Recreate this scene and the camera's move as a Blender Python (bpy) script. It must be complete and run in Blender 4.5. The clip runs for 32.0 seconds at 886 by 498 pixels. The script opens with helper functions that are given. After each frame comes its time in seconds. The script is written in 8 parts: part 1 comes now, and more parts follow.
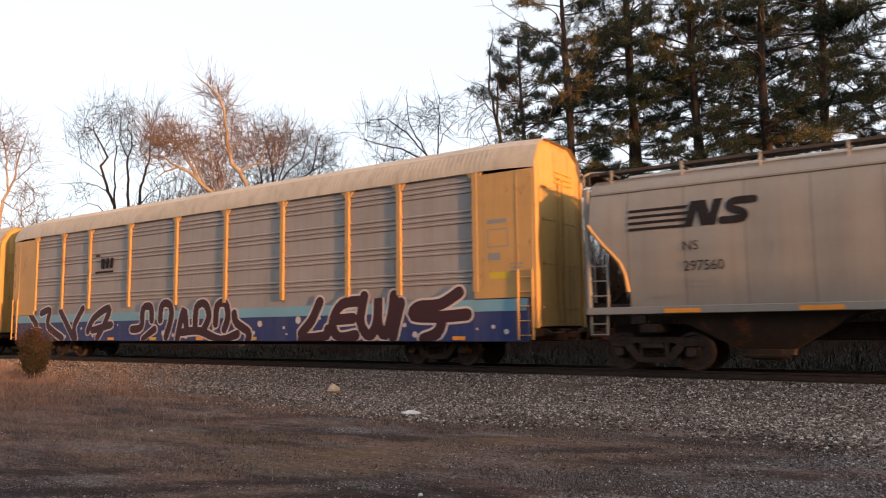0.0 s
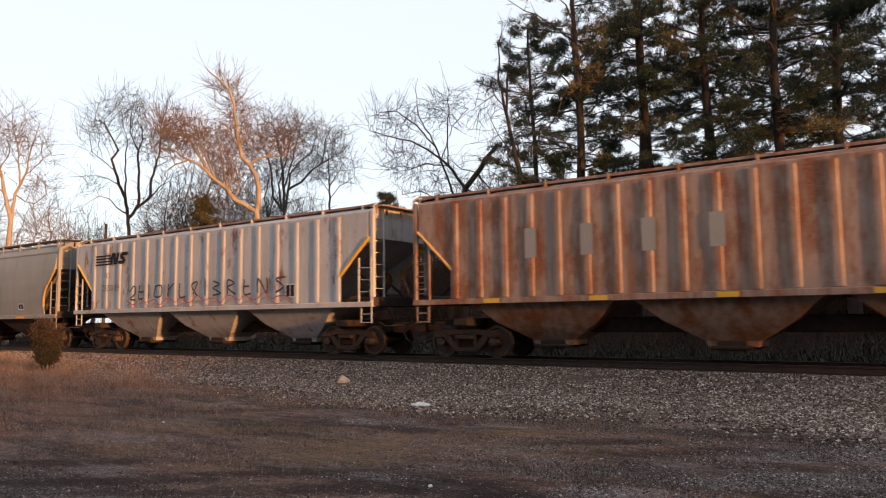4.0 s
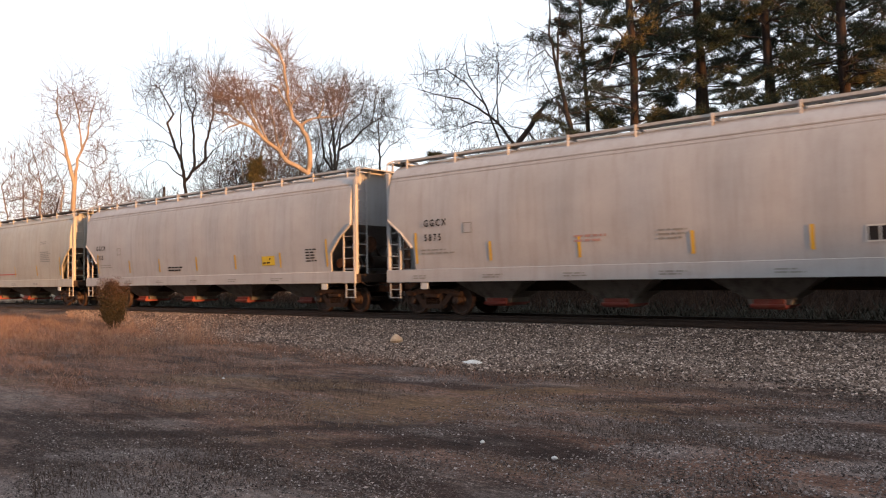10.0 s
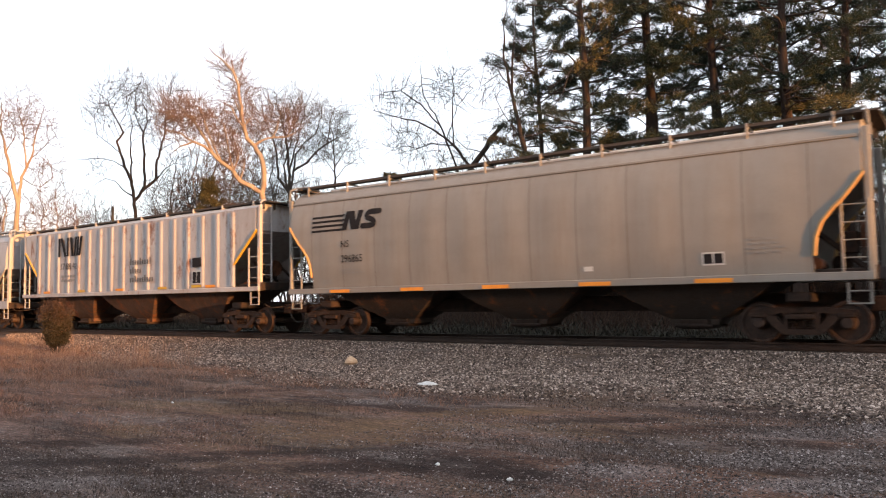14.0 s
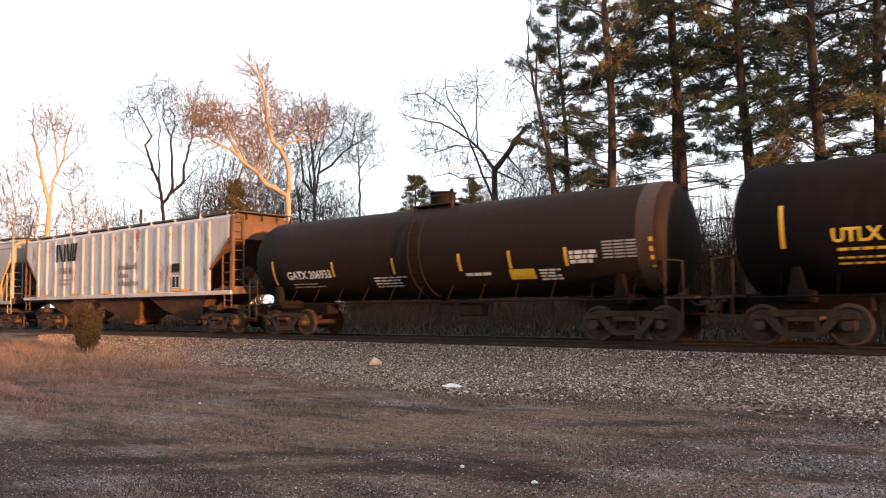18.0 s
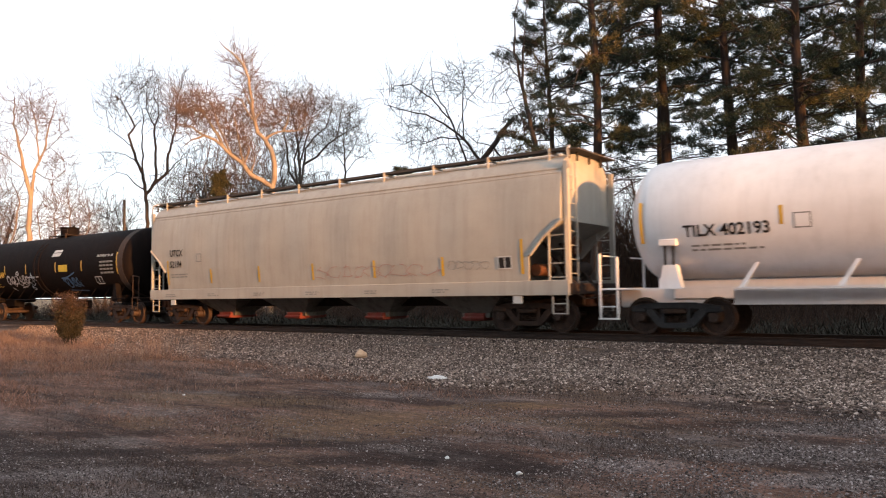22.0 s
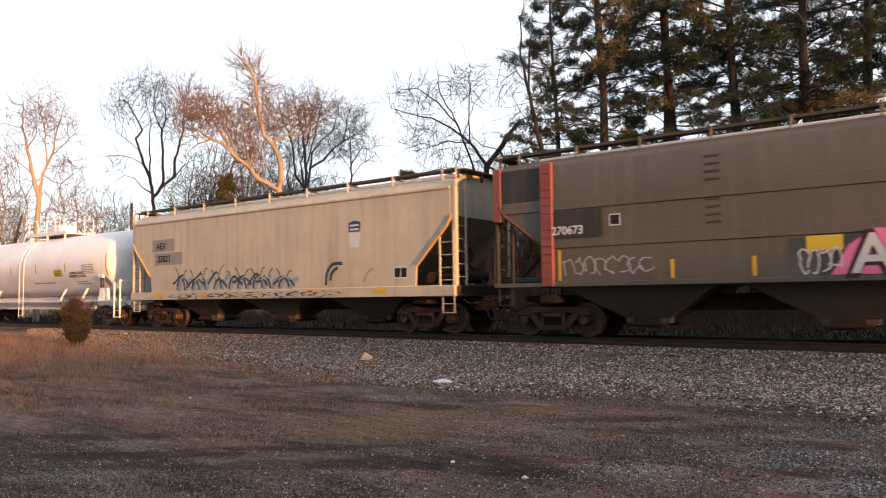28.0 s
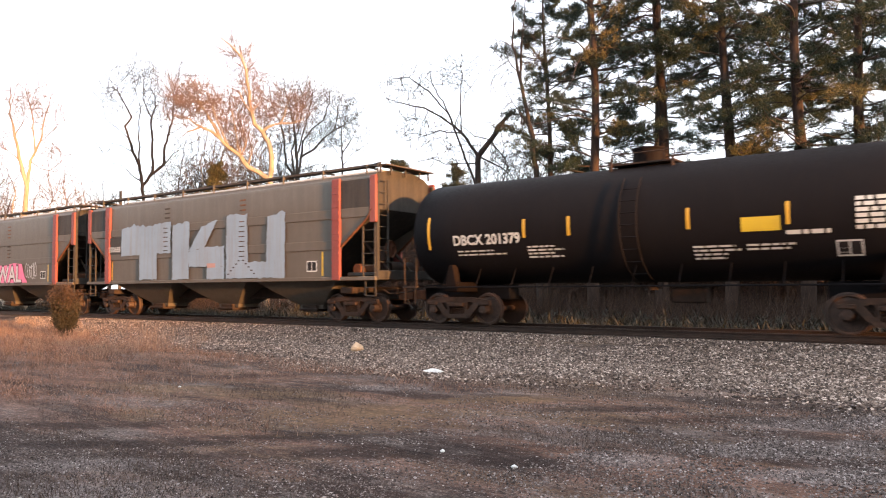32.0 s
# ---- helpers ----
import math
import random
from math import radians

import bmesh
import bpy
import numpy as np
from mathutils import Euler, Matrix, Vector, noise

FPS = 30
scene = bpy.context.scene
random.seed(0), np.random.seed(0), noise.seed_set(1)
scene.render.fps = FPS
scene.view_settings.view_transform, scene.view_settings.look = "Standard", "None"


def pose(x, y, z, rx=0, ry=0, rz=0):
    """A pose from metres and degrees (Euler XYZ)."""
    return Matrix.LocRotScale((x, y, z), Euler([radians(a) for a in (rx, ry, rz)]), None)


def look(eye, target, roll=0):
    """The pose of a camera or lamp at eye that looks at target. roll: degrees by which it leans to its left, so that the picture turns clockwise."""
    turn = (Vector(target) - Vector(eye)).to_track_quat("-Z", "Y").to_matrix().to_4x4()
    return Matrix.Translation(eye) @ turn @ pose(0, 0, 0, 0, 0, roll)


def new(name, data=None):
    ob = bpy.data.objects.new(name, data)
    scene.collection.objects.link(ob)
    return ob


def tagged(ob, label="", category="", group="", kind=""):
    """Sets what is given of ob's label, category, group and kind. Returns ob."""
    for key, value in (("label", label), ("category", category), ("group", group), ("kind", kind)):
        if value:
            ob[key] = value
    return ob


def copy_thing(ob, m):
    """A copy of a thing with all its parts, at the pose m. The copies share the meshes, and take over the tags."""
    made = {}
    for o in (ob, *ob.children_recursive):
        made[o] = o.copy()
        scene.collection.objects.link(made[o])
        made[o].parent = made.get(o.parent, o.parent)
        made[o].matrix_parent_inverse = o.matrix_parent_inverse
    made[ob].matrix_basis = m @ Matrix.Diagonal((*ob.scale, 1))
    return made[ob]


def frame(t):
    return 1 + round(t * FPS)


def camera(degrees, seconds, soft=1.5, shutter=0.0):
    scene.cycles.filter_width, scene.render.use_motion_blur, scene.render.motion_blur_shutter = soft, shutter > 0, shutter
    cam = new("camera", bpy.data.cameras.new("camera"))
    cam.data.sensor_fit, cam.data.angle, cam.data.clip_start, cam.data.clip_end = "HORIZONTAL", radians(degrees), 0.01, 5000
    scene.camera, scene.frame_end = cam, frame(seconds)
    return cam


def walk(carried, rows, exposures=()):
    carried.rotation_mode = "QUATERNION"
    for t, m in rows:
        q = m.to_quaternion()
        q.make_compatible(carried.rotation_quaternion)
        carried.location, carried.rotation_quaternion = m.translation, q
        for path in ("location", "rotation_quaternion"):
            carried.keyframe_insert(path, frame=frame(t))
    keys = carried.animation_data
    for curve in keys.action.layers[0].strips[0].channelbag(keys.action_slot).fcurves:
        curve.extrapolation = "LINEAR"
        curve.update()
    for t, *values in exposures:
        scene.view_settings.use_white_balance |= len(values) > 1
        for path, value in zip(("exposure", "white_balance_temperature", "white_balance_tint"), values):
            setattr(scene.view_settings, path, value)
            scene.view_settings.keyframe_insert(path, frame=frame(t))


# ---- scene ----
# ---- camera: held by hand beside the line, panning slightly ----
cam = camera(62.2, 32.0, soft=1.05, shutter=0.22)
EYE = (0.0, 0.0, 1.13)
PATH = """0 34.14 6.01 0.70;
0.5 34.33 5.78 0.52;
1 35.12 5.79 0.69;
1.5 35.71 5.76 0.61;
2 36.00 5.83 0.38;
2.5 35.93 5.75 0.52;
3 35.33 5.35 0.54;
3.5 34.69 5.42 0.73;
5.5 36.28 5.24 0.54;
6 36.55 5.12 0.56;
6.5 37.00 5.18 0.56;
7 37.29 5.12 0.78;
7.5 36.57 4.92 1.10;
8 35.65 4.44 1.40;
8.5 35.46 4.27 1.50;
9 35.73 3.35 1.32;
9.5 37.68 2.43 1.07;
10 38.84 2.29 0.93;
10.5 38.18 2.97 1.03;
11 37.39 3.66 1.04;
11.5 37.36 3.82 0.79;
12 36.83 3.77 0.75;
12.5 36.30 3.66 0.94;
13 36.34 3.68 1.09;
13.5 36.09 3.77 1.07;
14 35.37 3.87 1.04;
14.5 35.53 3.69 0.93;
16.5 36.54 2.81 0.66;
17 37.47 2.58 0.71;
17.5 38.01 3.30 0.86;
18 37.25 4.06 0.97;
18.5 36.27 4.57 1.02;
19 36.20 4.71 0.89;
19.5 36.23 4.26 0.85;
20 36.16 3.76 0.84;
20.5 36.14 3.28 0.89;
21 36.15 3.02 0.87;
21.5 36.17 3.03 0.88;
22 36.13 3.41 0.86;
22.5 35.96 3.44 0.87;
23 35.50 2.54 1.01;
23.5 35.73 1.51 0.85;
24 36.39 1.20 0.75;
24.5 36.32 1.59 0.77;
25 35.95 2.52 0.82;
25.5 35.99 3.03 0.71;
27.5 36.71 3.61 0.39;
28 36.59 3.70 0.74;
28.5 36.47 3.57 0.51;
29 36.29 3.34 0.41;
29.5 36.12 3.32 0.16;
30 36.07 3.30 0.13;
30.5 35.61 3.32 0.34;
31 35.66 3.03 0.43;
31.5 35.78 2.90 0.48;
32 35.86 2.91 0.47"""
rows = []
for line in PATH.split(";"):
    t, yaw, pitch, roll = (float(v) for v in line.split())
    rows.append((t, pose(*EYE, 90 + pitch, roll, yaw)))
walk(cam, rows, exposures=[(0, 0.2), (1, 0.15), (2, 0.08), (3, 0.03), (3.5, 0.05), (6, 0.22), (7, 0.0), (8, 0.05), (9, 0.2), (10, 0.32), (11, 0.33), (12, 0.33), (13, 0.4), (14, 0.6), (17, 0.85), (18, 0.8), (19, 0.9), (20, 1.1), (21, 0.95), (22, 0.45), (24, 0.1), (25, -0.05), (27, 0.2), (28, 0.4), (29, 0.8), (30, 0.95), (31, 1.0), (32, 1.25)])

# ---- sky and sun: low sun along the line, behind the train ----
SUN_AZ, SUN_EL = 9.0, 4.5
world = bpy.data.worlds.new("sky")
scene.world = world
world.use_nodes = True
wn = world.node_tree.nodes
sky = wn.new("ShaderNodeTexSky")
sky.sky_type = "NISHITA"
sky.sun_disc = False
sky.sun_elevation = radians(8.0)
sky.sun_rotation = radians(90 + SUN_AZ)
sky.air_density, sky.dust_density, sky.ozone_density = 1.0, 2.0, 1.0
tint = wn.new("ShaderNodeMix")
tint.data_type, tint.blend_type = "RGBA", "MIX"
tint.inputs[0].default_value = 0.6
tint.inputs[7].default_value = (8.62, 9.05, 9.85, 1)
world.node_tree.links.new(sky.outputs[0], tint.inputs[6])
world.node_tree.links.new(tint.outputs[2], wn["Background"].inputs[0])
wn["Background"].inputs[1].default_value = 0.15
sun = new("sun", bpy.data.lights.new("sun", "SUN"))
sun.data.energy, sun.data.angle, sun.data.color = 9.0, radians(2.0), (1.0, 0.47, 0.17)
sa, se = radians(SUN_AZ), radians(SUN_EL)
sun.matrix_world = look((math.cos(sa) * math.cos(se) * 50, -math.sin(sa) * math.cos(se) * 50, math.sin(se) * 50), (0, 0, 0))


# ---- geometry helpers ----
class Geo:
    """Collects vertices and faces for one mesh."""

    def __init__(self):
        self.v, self.f = [], []

    def add(self, verts, faces):
        n = len(self.v)
        self.v += [tuple(p) for p in verts]
        self.f += [tuple(i + n for i in face) for face in faces]
        return self

    def box(self, cx, cy, cz, sx, sy, sz, turn=None, ch=0.0):
        a, b, c = sx / 2, sy / 2, sz / 2
        if ch:
            k = min(ch, a * 0.45, b * 0.45, c * 0.45)
            ring = [(a - k, b), (a, b - k), (a, -b + k), (a - k, -b), (-a + k, -b), (-a, -b + k), (-a, b - k), (-a + k, b)]
            ins = [(x * (1 - k / a), y * (1 - k / b)) for x, y in ring]
            vs = [(x, y, -c) for x, y in ins] + [(x, y, -c + k) for x, y in ring] + [(x, y, c - k) for x, y in ring] + [(x, y, c) for x, y in ins]
            fs = [tuple(range(8)), tuple(range(31, 23, -1))]
            for r in range(3):
                for i in range(8):
                    j = (i + 1) % 8
                    fs.append((r * 8 + i, r * 8 + 8 + i, r * 8 + 8 + j, r * 8 + j))
        else:
            vs = [(x, y, z) for z in (-c, c) for x, y in ((-a, -b), (a, -b), (a, b), (-a, b))]
            fs = [(3, 2, 1, 0), (4, 5, 6, 7), (0, 1, 5, 4), (1, 2, 6, 5), (2, 3, 7, 6), (3, 0, 4, 7)]
        m = Matrix.Translation((cx, cy, cz)) @ (turn or Matrix())
        return self.add([m @ Vector(p) for p in vs], fs)

    def cyl(self, p, q, r, r2=None, n=10, caps=True):
        p, q = Vector(p), Vector(q)
        w = (q - p).normalized()
        u = w.orthogonal().normalized()
        v = w.cross(u)
        r2 = r if r2 is None else r2
        vs = []
        for c, rad in ((p, r), (q, r2)):
            vs += [c + (u * math.cos(k * math.tau / n) + v * math.sin(k * math.tau / n)) * rad for k in range(n)]
        fs = [(i, (i + 1) % n, n + (i + 1) % n, n + i) for i in range(n)]
        if caps:
            fs += [tuple(range(n - 1, -1, -1)), tuple(range(n, 2 * n))]
        return self.add(vs, fs)

    def tube(self, pts, r, n=6):
        for a, b in zip(pts, pts[1:]):
            self.cyl(a, b, r, n=n)
        return self

    def rings(self, rs, closed=True, caps=True):
        n = len(rs[0])
        fs = []
        for k in range(len(rs) - 1):
            for i in range(n if closed else n - 1):
                j = (i + 1) % n
                fs.append((k * n + i, k * n + j, (k + 1) * n + j, (k + 1) * n + i))
        if caps and closed:
            fs += [tuple(range(n - 1, -1, -1)), tuple((len(rs) - 1) * n + i for i in range(n))]
        return self.add([p for ring in rs for p in ring], fs)

    def lathe_x(self, prof, cy, cz, n=28):
        """prof: (x, radius) pairs, turned about an axis along x."""
        return self.rings([[(x, cy + r * math.cos(k * math.tau / n), cz + r * math.sin(k * math.tau / n)) for k in range(n)] for x, r in prof])

    def lathe_y(self, prof, cx, cz, n=24):
        return self.rings([[(cx + r * math.cos(k * math.tau / n), y, cz + r * math.sin(k * math.tau / n)) for k in range(n)] for y, r in prof])

    def plate_xz(self, outline, y0, y1):
        """A flat plate with that outline in x and z, between two y."""
        n = len(outline)
        vs = [(x, y0, z) for x, z in outline] + [(x, y1, z) for x, z in outline]
        fs = [tuple(range(n)), tuple(range(2 * n - 1, n - 1, -1))] + [(i, n + i, n + (i + 1) % n, (i + 1) % n) for i in range(n)]
        return self.add(vs, fs)

    def mesh(self, name, angle=35):
        me = bpy.data.meshes.new(name)
        me.from_pydata(self.v, [], self.f)
        if angle:
            me.polygons.foreach_set("use_smooth", [True] * len(me.polygons))
            me.set_sharp_from_angle(angle=radians(angle))
        me.update()
        return me


def part(name, shape, material, parent=None, label="", at=None, angle=35):
    """Links a shape as ONE mesh object, under a thing or a part."""
    me = shape.mesh(name, angle) if isinstance(shape, Geo) else shape
    if not me.materials:
        me.materials.append(material)
    ob = new(name, me)
    if parent:
        ob.parent = parent
    if at is not None:
        ob.matrix_basis = at
    return tagged(ob, label)


def solid(name, co, faces, material, smooth=False):
    """One mesh object from numpy arrays of corners and equal-sided faces."""
    me = bpy.data.meshes.new(name)
    co, faces = np.asarray(co, np.float32), np.asarray(faces, np.int32)
    k = faces.shape[1]
    me.vertices.add(len(co))
    me.vertices.foreach_set("co", co.ravel())
    me.loops.add(faces.size)
    me.loops.foreach_set("vertex_index", faces.ravel())
    me.polygons.add(len(faces))
    me.polygons.foreach_set("loop_start", np.arange(0, faces.size, k, dtype=np.int32))
    me.polygons.foreach_set("use_smooth", np.full(len(faces), smooth))
    me.update(calc_edges=True)
    me.materials.append(material)
    return new(name, me)


# ---- materials ----
def ramp(nt, fac, stops):
    r = nt.nodes.new("ShaderNodeValToRGB")
    e = r.color_ramp.elements
    e[0].position, e[0].color = stops[0][0], (*stops[0][1], 1)
    e[1].position, e[1].color = stops[-1][0], (*stops[-1][1], 1)
    for p, c in stops[1:-1]:
        e.new(p).color = (*c, 1)
    nt.links.new(fac, r.inputs[0])
    return r.outputs[0]


def noise_of(nt, co, scale, stretch=(1, 1, 1), detail=5, rough=0.6):
    m = nt.nodes.new("ShaderNodeMapping")
    m.inputs["Scale"].default_value = stretch
    nt.links.new(co, m.inputs[0])
    n = nt.nodes.new("ShaderNodeTexNoise")
    n.inputs["Scale"].default_value, n.inputs["Detail"].default_value, n.inputs["Roughness"].default_value = scale, detail, rough
    nt.links.new(m.outputs[0], n.inputs["Vector"])
    return n.outputs[0]


def mix(nt, fac, a, b, blend="MIX"):
    m = nt.nodes.new("ShaderNodeMix")
    m.data_type, m.blend_type = "RGBA", blend
    for sock, val in ((m.inputs[0], fac), (m.inputs[6], a), (m.inputs[7], b)):
        if isinstance(val, (int, float)):
            sock.default_value = val
        elif isinstance(val, tuple):
            sock.default_value = (*val, 1)
        else:
            nt.links.new(val, sock)
    return m.outputs[2]


def base_mat(name, rough=0.6, metal=0.0, spec=0.4):
    m = bpy.data.materials.new(name)
    m.use_nodes = True
    nt = m.node_tree
    b = nt.nodes["Principled BSDF"]
    b.inputs["Roughness"].default_value, b.inputs["Metallic"].default_value = rough, metal
    b.inputs["Specular IOR Level"].default_value = spec
    co = nt.nodes.new("ShaderNodeTexCoord").outputs["Object"]
    return m, nt, b, co


def bump(nt, b, height, strength, dist=0.01):
    n = nt.nodes.new("ShaderNodeBump")
    n.inputs["Strength"].default_value, n.inputs["Distance"].default_value = strength, dist
    nt.links.new(height, n.inputs["Height"])
    nt.links.new(n.outputs[0], b.inputs["Normal"])


def paint(name, color, dirt=(0.16, 0.12, 0.09), amount=0.5, rust=0.0, rough=0.55, spec=0.35, metal=0.0):
    """Weathered paint: broad fading, run-down streaks, fine grime and rust spots."""
    m, nt, b, co = base_mat(name, rough, metal, spec)
    broad = noise_of(nt, co, 0.5, (1, 1, 1.5), 4)
    streak = noise_of(nt, co, 2.6, (1.6, 1.6, 0.12), 6, 0.65)
    fine = noise_of(nt, co, 22, (1, 1, 1), 4)
    c = mix(nt, ramp(nt, broad, [(0.35, (0, 0, 0)), (0.7, (1, 1, 1))]), color, tuple(x * 0.84 for x in color))
    s = ramp(nt, streak, [(0.46, (0, 0, 0)), (0.74, (amount, amount, amount))])
    c = mix(nt, s, c, dirt)
    g = ramp(nt, fine, [(0.5, (0, 0, 0)), (0.8, (amount * 0.35,) * 3)])
    c = mix(nt, g, c, dirt)
    if rust:
        spots = noise_of(nt, co, 1.7, (1, 1, 0.4), 8, 0.75)
        r = ramp(nt, spots, [(0.62 - rust * 0.3, (0, 0, 0)), (0.72 - rust * 0.2, (1, 1, 1))])
        tone = ramp(nt, fine, [(0.3, (0.07, 0.025, 0.012)), (0.7, (0.24, 0.085, 0.03))])
        c = mix(nt, r, c, tone)
    nt.links.new(c, b.inputs["Base Color"])
    rr = ramp(nt, fine, [(0.3, (rough * 0.8,) * 3), (0.7, (min(1, rough * 1.25),) * 3)])
    nt.links.new(rr, b.inputs["Roughness"])
    bump(nt, b, broad, 0.25, 0.03)
    return m


def two_tone(name, c1, c2, scale, rough=0.85, relief=0.5, dist=0.01, stretch=(1, 1, 1), spec=0.25):
    m, nt, b, co = base_mat(name, rough, 0, spec)
    n1 = noise_of(nt, co, scale, stretch, 6)
    n2 = noise_of(nt, co, scale * 7, stretch, 3)
    c = mix(nt, ramp(nt, n1, [(0.35, (0, 0, 0)), (0.65, (1, 1, 1))]), c1, c2)
    c = mix(nt, ramp(nt, n2, [(0.4, (0, 0, 0)), (0.75, (0.6, 0.6, 0.6))]), c, tuple(x * 0.6 for x in c1))
    nt.links.new(c, b.inputs["Base Color"])
    bump(nt, b, n2, relief, dist)
    return m


def varied(name, stops, rough=0.8, per="island", spec=0.3):
    """A colour for each loose piece, out of a ramp."""
    m, nt, b, co = base_mat(name, rough, 0, spec)
    g = nt.nodes.new("ShaderNodeNewGeometry" if per == "island" else "ShaderNodeObjectInfo")
    c = ramp(nt, g.outputs["Random Per Island" if per == "island" else "Random"], stops)
    c = mix(nt, ramp(nt, noise_of(nt, co, 9, (1, 1, 1), 3), [(0.3, (0, 0, 0)), (0.7, (0.4, 0.4, 0.4))]), c, tuple(x * 0.5 for x in stops[0][1]))
    nt.links.new(c, b.inputs["Base Color"])
    return m


GREY_HOPPER = paint("light_grey_paint", (0.225, 0.208, 0.188), amount=0.35)
CREAM_HOPPER = paint("warm_white_paint", (0.36, 0.335, 0.295), amount=0.3)
BLUE_WHITE = paint("cool_white_paint", (0.345, 0.338, 0.345), amount=0.3)
BEIGE = paint("beige_paint", (0.43, 0.37, 0.285), amount=0.4)
RIB_WHITE = paint("faded_white_paint", (0.385, 0.362, 0.358), amount=0.45, rust=0.22)
RUST_BROWN = paint("rusted_grey_paint", (0.265, 0.18, 0.142), dirt=(0.09, 0.035, 0.018), amount=0.9, rust=0.55)
# bays and small dark marks: grime, with underside shade put into the colour
GRIME_AND_SHADE = paint("road_grime_and_shade", (0.045, 0.033, 0.026), dirt=(0.04, 0.023, 0.015), amount=0.7, rust=0.2, rough=0.8)
TAN = paint("dusty_tan_paint", (0.082, 0.069, 0.056), dirt=(0.125, 0.104, 0.085), amount=0.4)
RED_END = paint("faded_red_paint", (0.19, 0.042, 0.036), amount=0.45)
BLACK_END = paint("sooty_black_paint", (0.025, 0.022, 0.02), amount=0.2, rough=0.7)
TANK_BLACK = paint("dull_black_paint", (0.014, 0.0095, 0.0085), dirt=(0.024, 0.015, 0.012), amount=0.4, rough=0.65, spec=0.05)
TANK_RUSTY = paint("brown_stained_black_paint", (0.008, 0.006, 0.0058), dirt=(0.017, 0.01, 0.008), amount=0.6, rough=0.7, spec=0.04)
TANK_STAIN = paint("rust_stained_band", (0.04, 0.022, 0.014), dirt=(0.02, 0.012, 0.009), amount=0.7, rough=0.8)
TANK_CLEAN = paint("clean_black_paint", (0.009, 0.008, 0.009), dirt=(0.014, 0.011, 0.01), amount=0.3, rough=0.6, spec=0.045)
TANK_WHITE = paint("clean_white_paint", (0.72, 0.69, 0.69), amount=0.14, rough=0.45)
YELLOW_RACK = paint("sun_faded_yellow_paint", (0.44, 0.25, 0.085), amount=0.3, rust=0.1)
SILVER_PANEL = paint("galvanised_steel", (0.26, 0.235, 0.225), amount=0.35, rough=0.5)
RACK_ROOF = paint("pale_roof_steel", (0.42, 0.345, 0.26), amount=0.4)
STEEL_DARK = two_tone("dark_running_gear", (0.02, 0.014, 0.012), (0.045, 0.026, 0.018), 5, 0.85)
RUST_GEAR = two_tone("rust_brown_running_gear", (0.024, 0.0145, 0.011), (0.058, 0.031, 0.02), 5, 0.85)
RUSTY_STEEL = two_tone("rusty_steel", (0.07, 0.028, 0.015), (0.14, 0.055, 0.026), 6, 0.85)
WHEEL_RIM = two_tone("worn_wheel_steel", (0.03, 0.019, 0.015), (0.065, 0.037, 0.026), 8, 0.6)
# smooth cars' bays: underside shade put into the paint, plus grime streaks
BAY_GREY = paint("grimy_shaded_bay_paint", (0.2, 0.185, 0.165), dirt=(0.05, 0.038, 0.03), amount=0.8, rough=0.75)
DARK_BOARD = paint("grimy_walkway_steel", (0.06, 0.048, 0.04), dirt=(0.03, 0.018, 0.013), amount=0.6, rough=0.85)
SEAM = paint("weld_seam_paint", (0.15, 0.13, 0.11), amount=0.5)
DARK_RUST = paint("dark_rusted_steel", (0.085, 0.05, 0.036), dirt=(0.03, 0.015, 0.009), amount=0.7, rust=0.35, rough=0.85)
# end door yellow: the shadow on it is put in as dark streaks
SHADED_YELLOW = paint("shaded_yellow_paint", (0.42, 0.25, 0.075), dirt=(0.05, 0.035, 0.025), amount=0.6, rough=0.75)
GALV = paint("galvanised_walkway", (0.36, 0.35, 0.34), amount=0.5)
YELLOW = paint("reflective_yellow", (0.55, 0.32, 0.03), amount=0.15, rough=0.4)
ORANGE = paint("orange_stripe", (0.7, 0.26, 0.03), amount=0.25)
RED_GATE = paint("red_gate_paint", (0.2, 0.035, 0.025), amount=0.4)
INK = paint("black_lettering", (0.016, 0.015, 0.017), dirt=(0.05, 0.042, 0.036), amount=0.25, rough=0.8, spec=0.12)
INK_FADED = paint("faded_dark_lettering", (0.10, 0.095, 0.095), amount=0.35)
INK_GREY = paint("faded_grey_lettering", (0.22, 0.21, 0.20), amount=0.3)
WHITE_INK = paint("white_lettering", (0.5, 0.5, 0.49), amount=0.25)
YELLOW_INK = paint("yellow_lettering", (0.65, 0.40, 0.04), amount=0.25)
PLACARD = paint("yellow_placard", (0.5, 0.36, 0.025), amount=0.12)
MAROON = paint("maroon_spray", (0.035, 0.008, 0.011), dirt=(0.025, 0.01, 0.01), amount=0.2)
PINK_SPRAY = paint("pink_spray", (0.62, 0.14, 0.28), amount=0.15)
PALE_SPRAY = paint("pale_spray", (0.5, 0.42, 0.40), amount=0.2)
WHITE_SPRAY = paint("white_spray", (0.45, 0.45, 0.47), amount=0.1)
SKY_SPRAY = paint("pale_blue_spray", (0.20, 0.265, 0.34), amount=0.45)
BLUE_SPRAY = paint("blue_spray", (0.022, 0.032, 0.115), amount=0.25)
CYAN_SPRAY = paint("light_blue_spray", (0.15, 0.30, 0.38), amount=0.2)
DEEP_BLUE_SPRAY = paint("dull_blue_spray", (0.04, 0.1, 0.2), amount=0.2)
BLACK_SPRAY = paint("black_spray", (0.03, 0.035, 0.045), amount=0.1)
FADED_RED = paint("faded_red_spray", (0.34, 0.20, 0.18), amount=0.2)
RED_SPRAY = paint("red_spray", (0.42, 0.06, 0.06), amount=0.2)

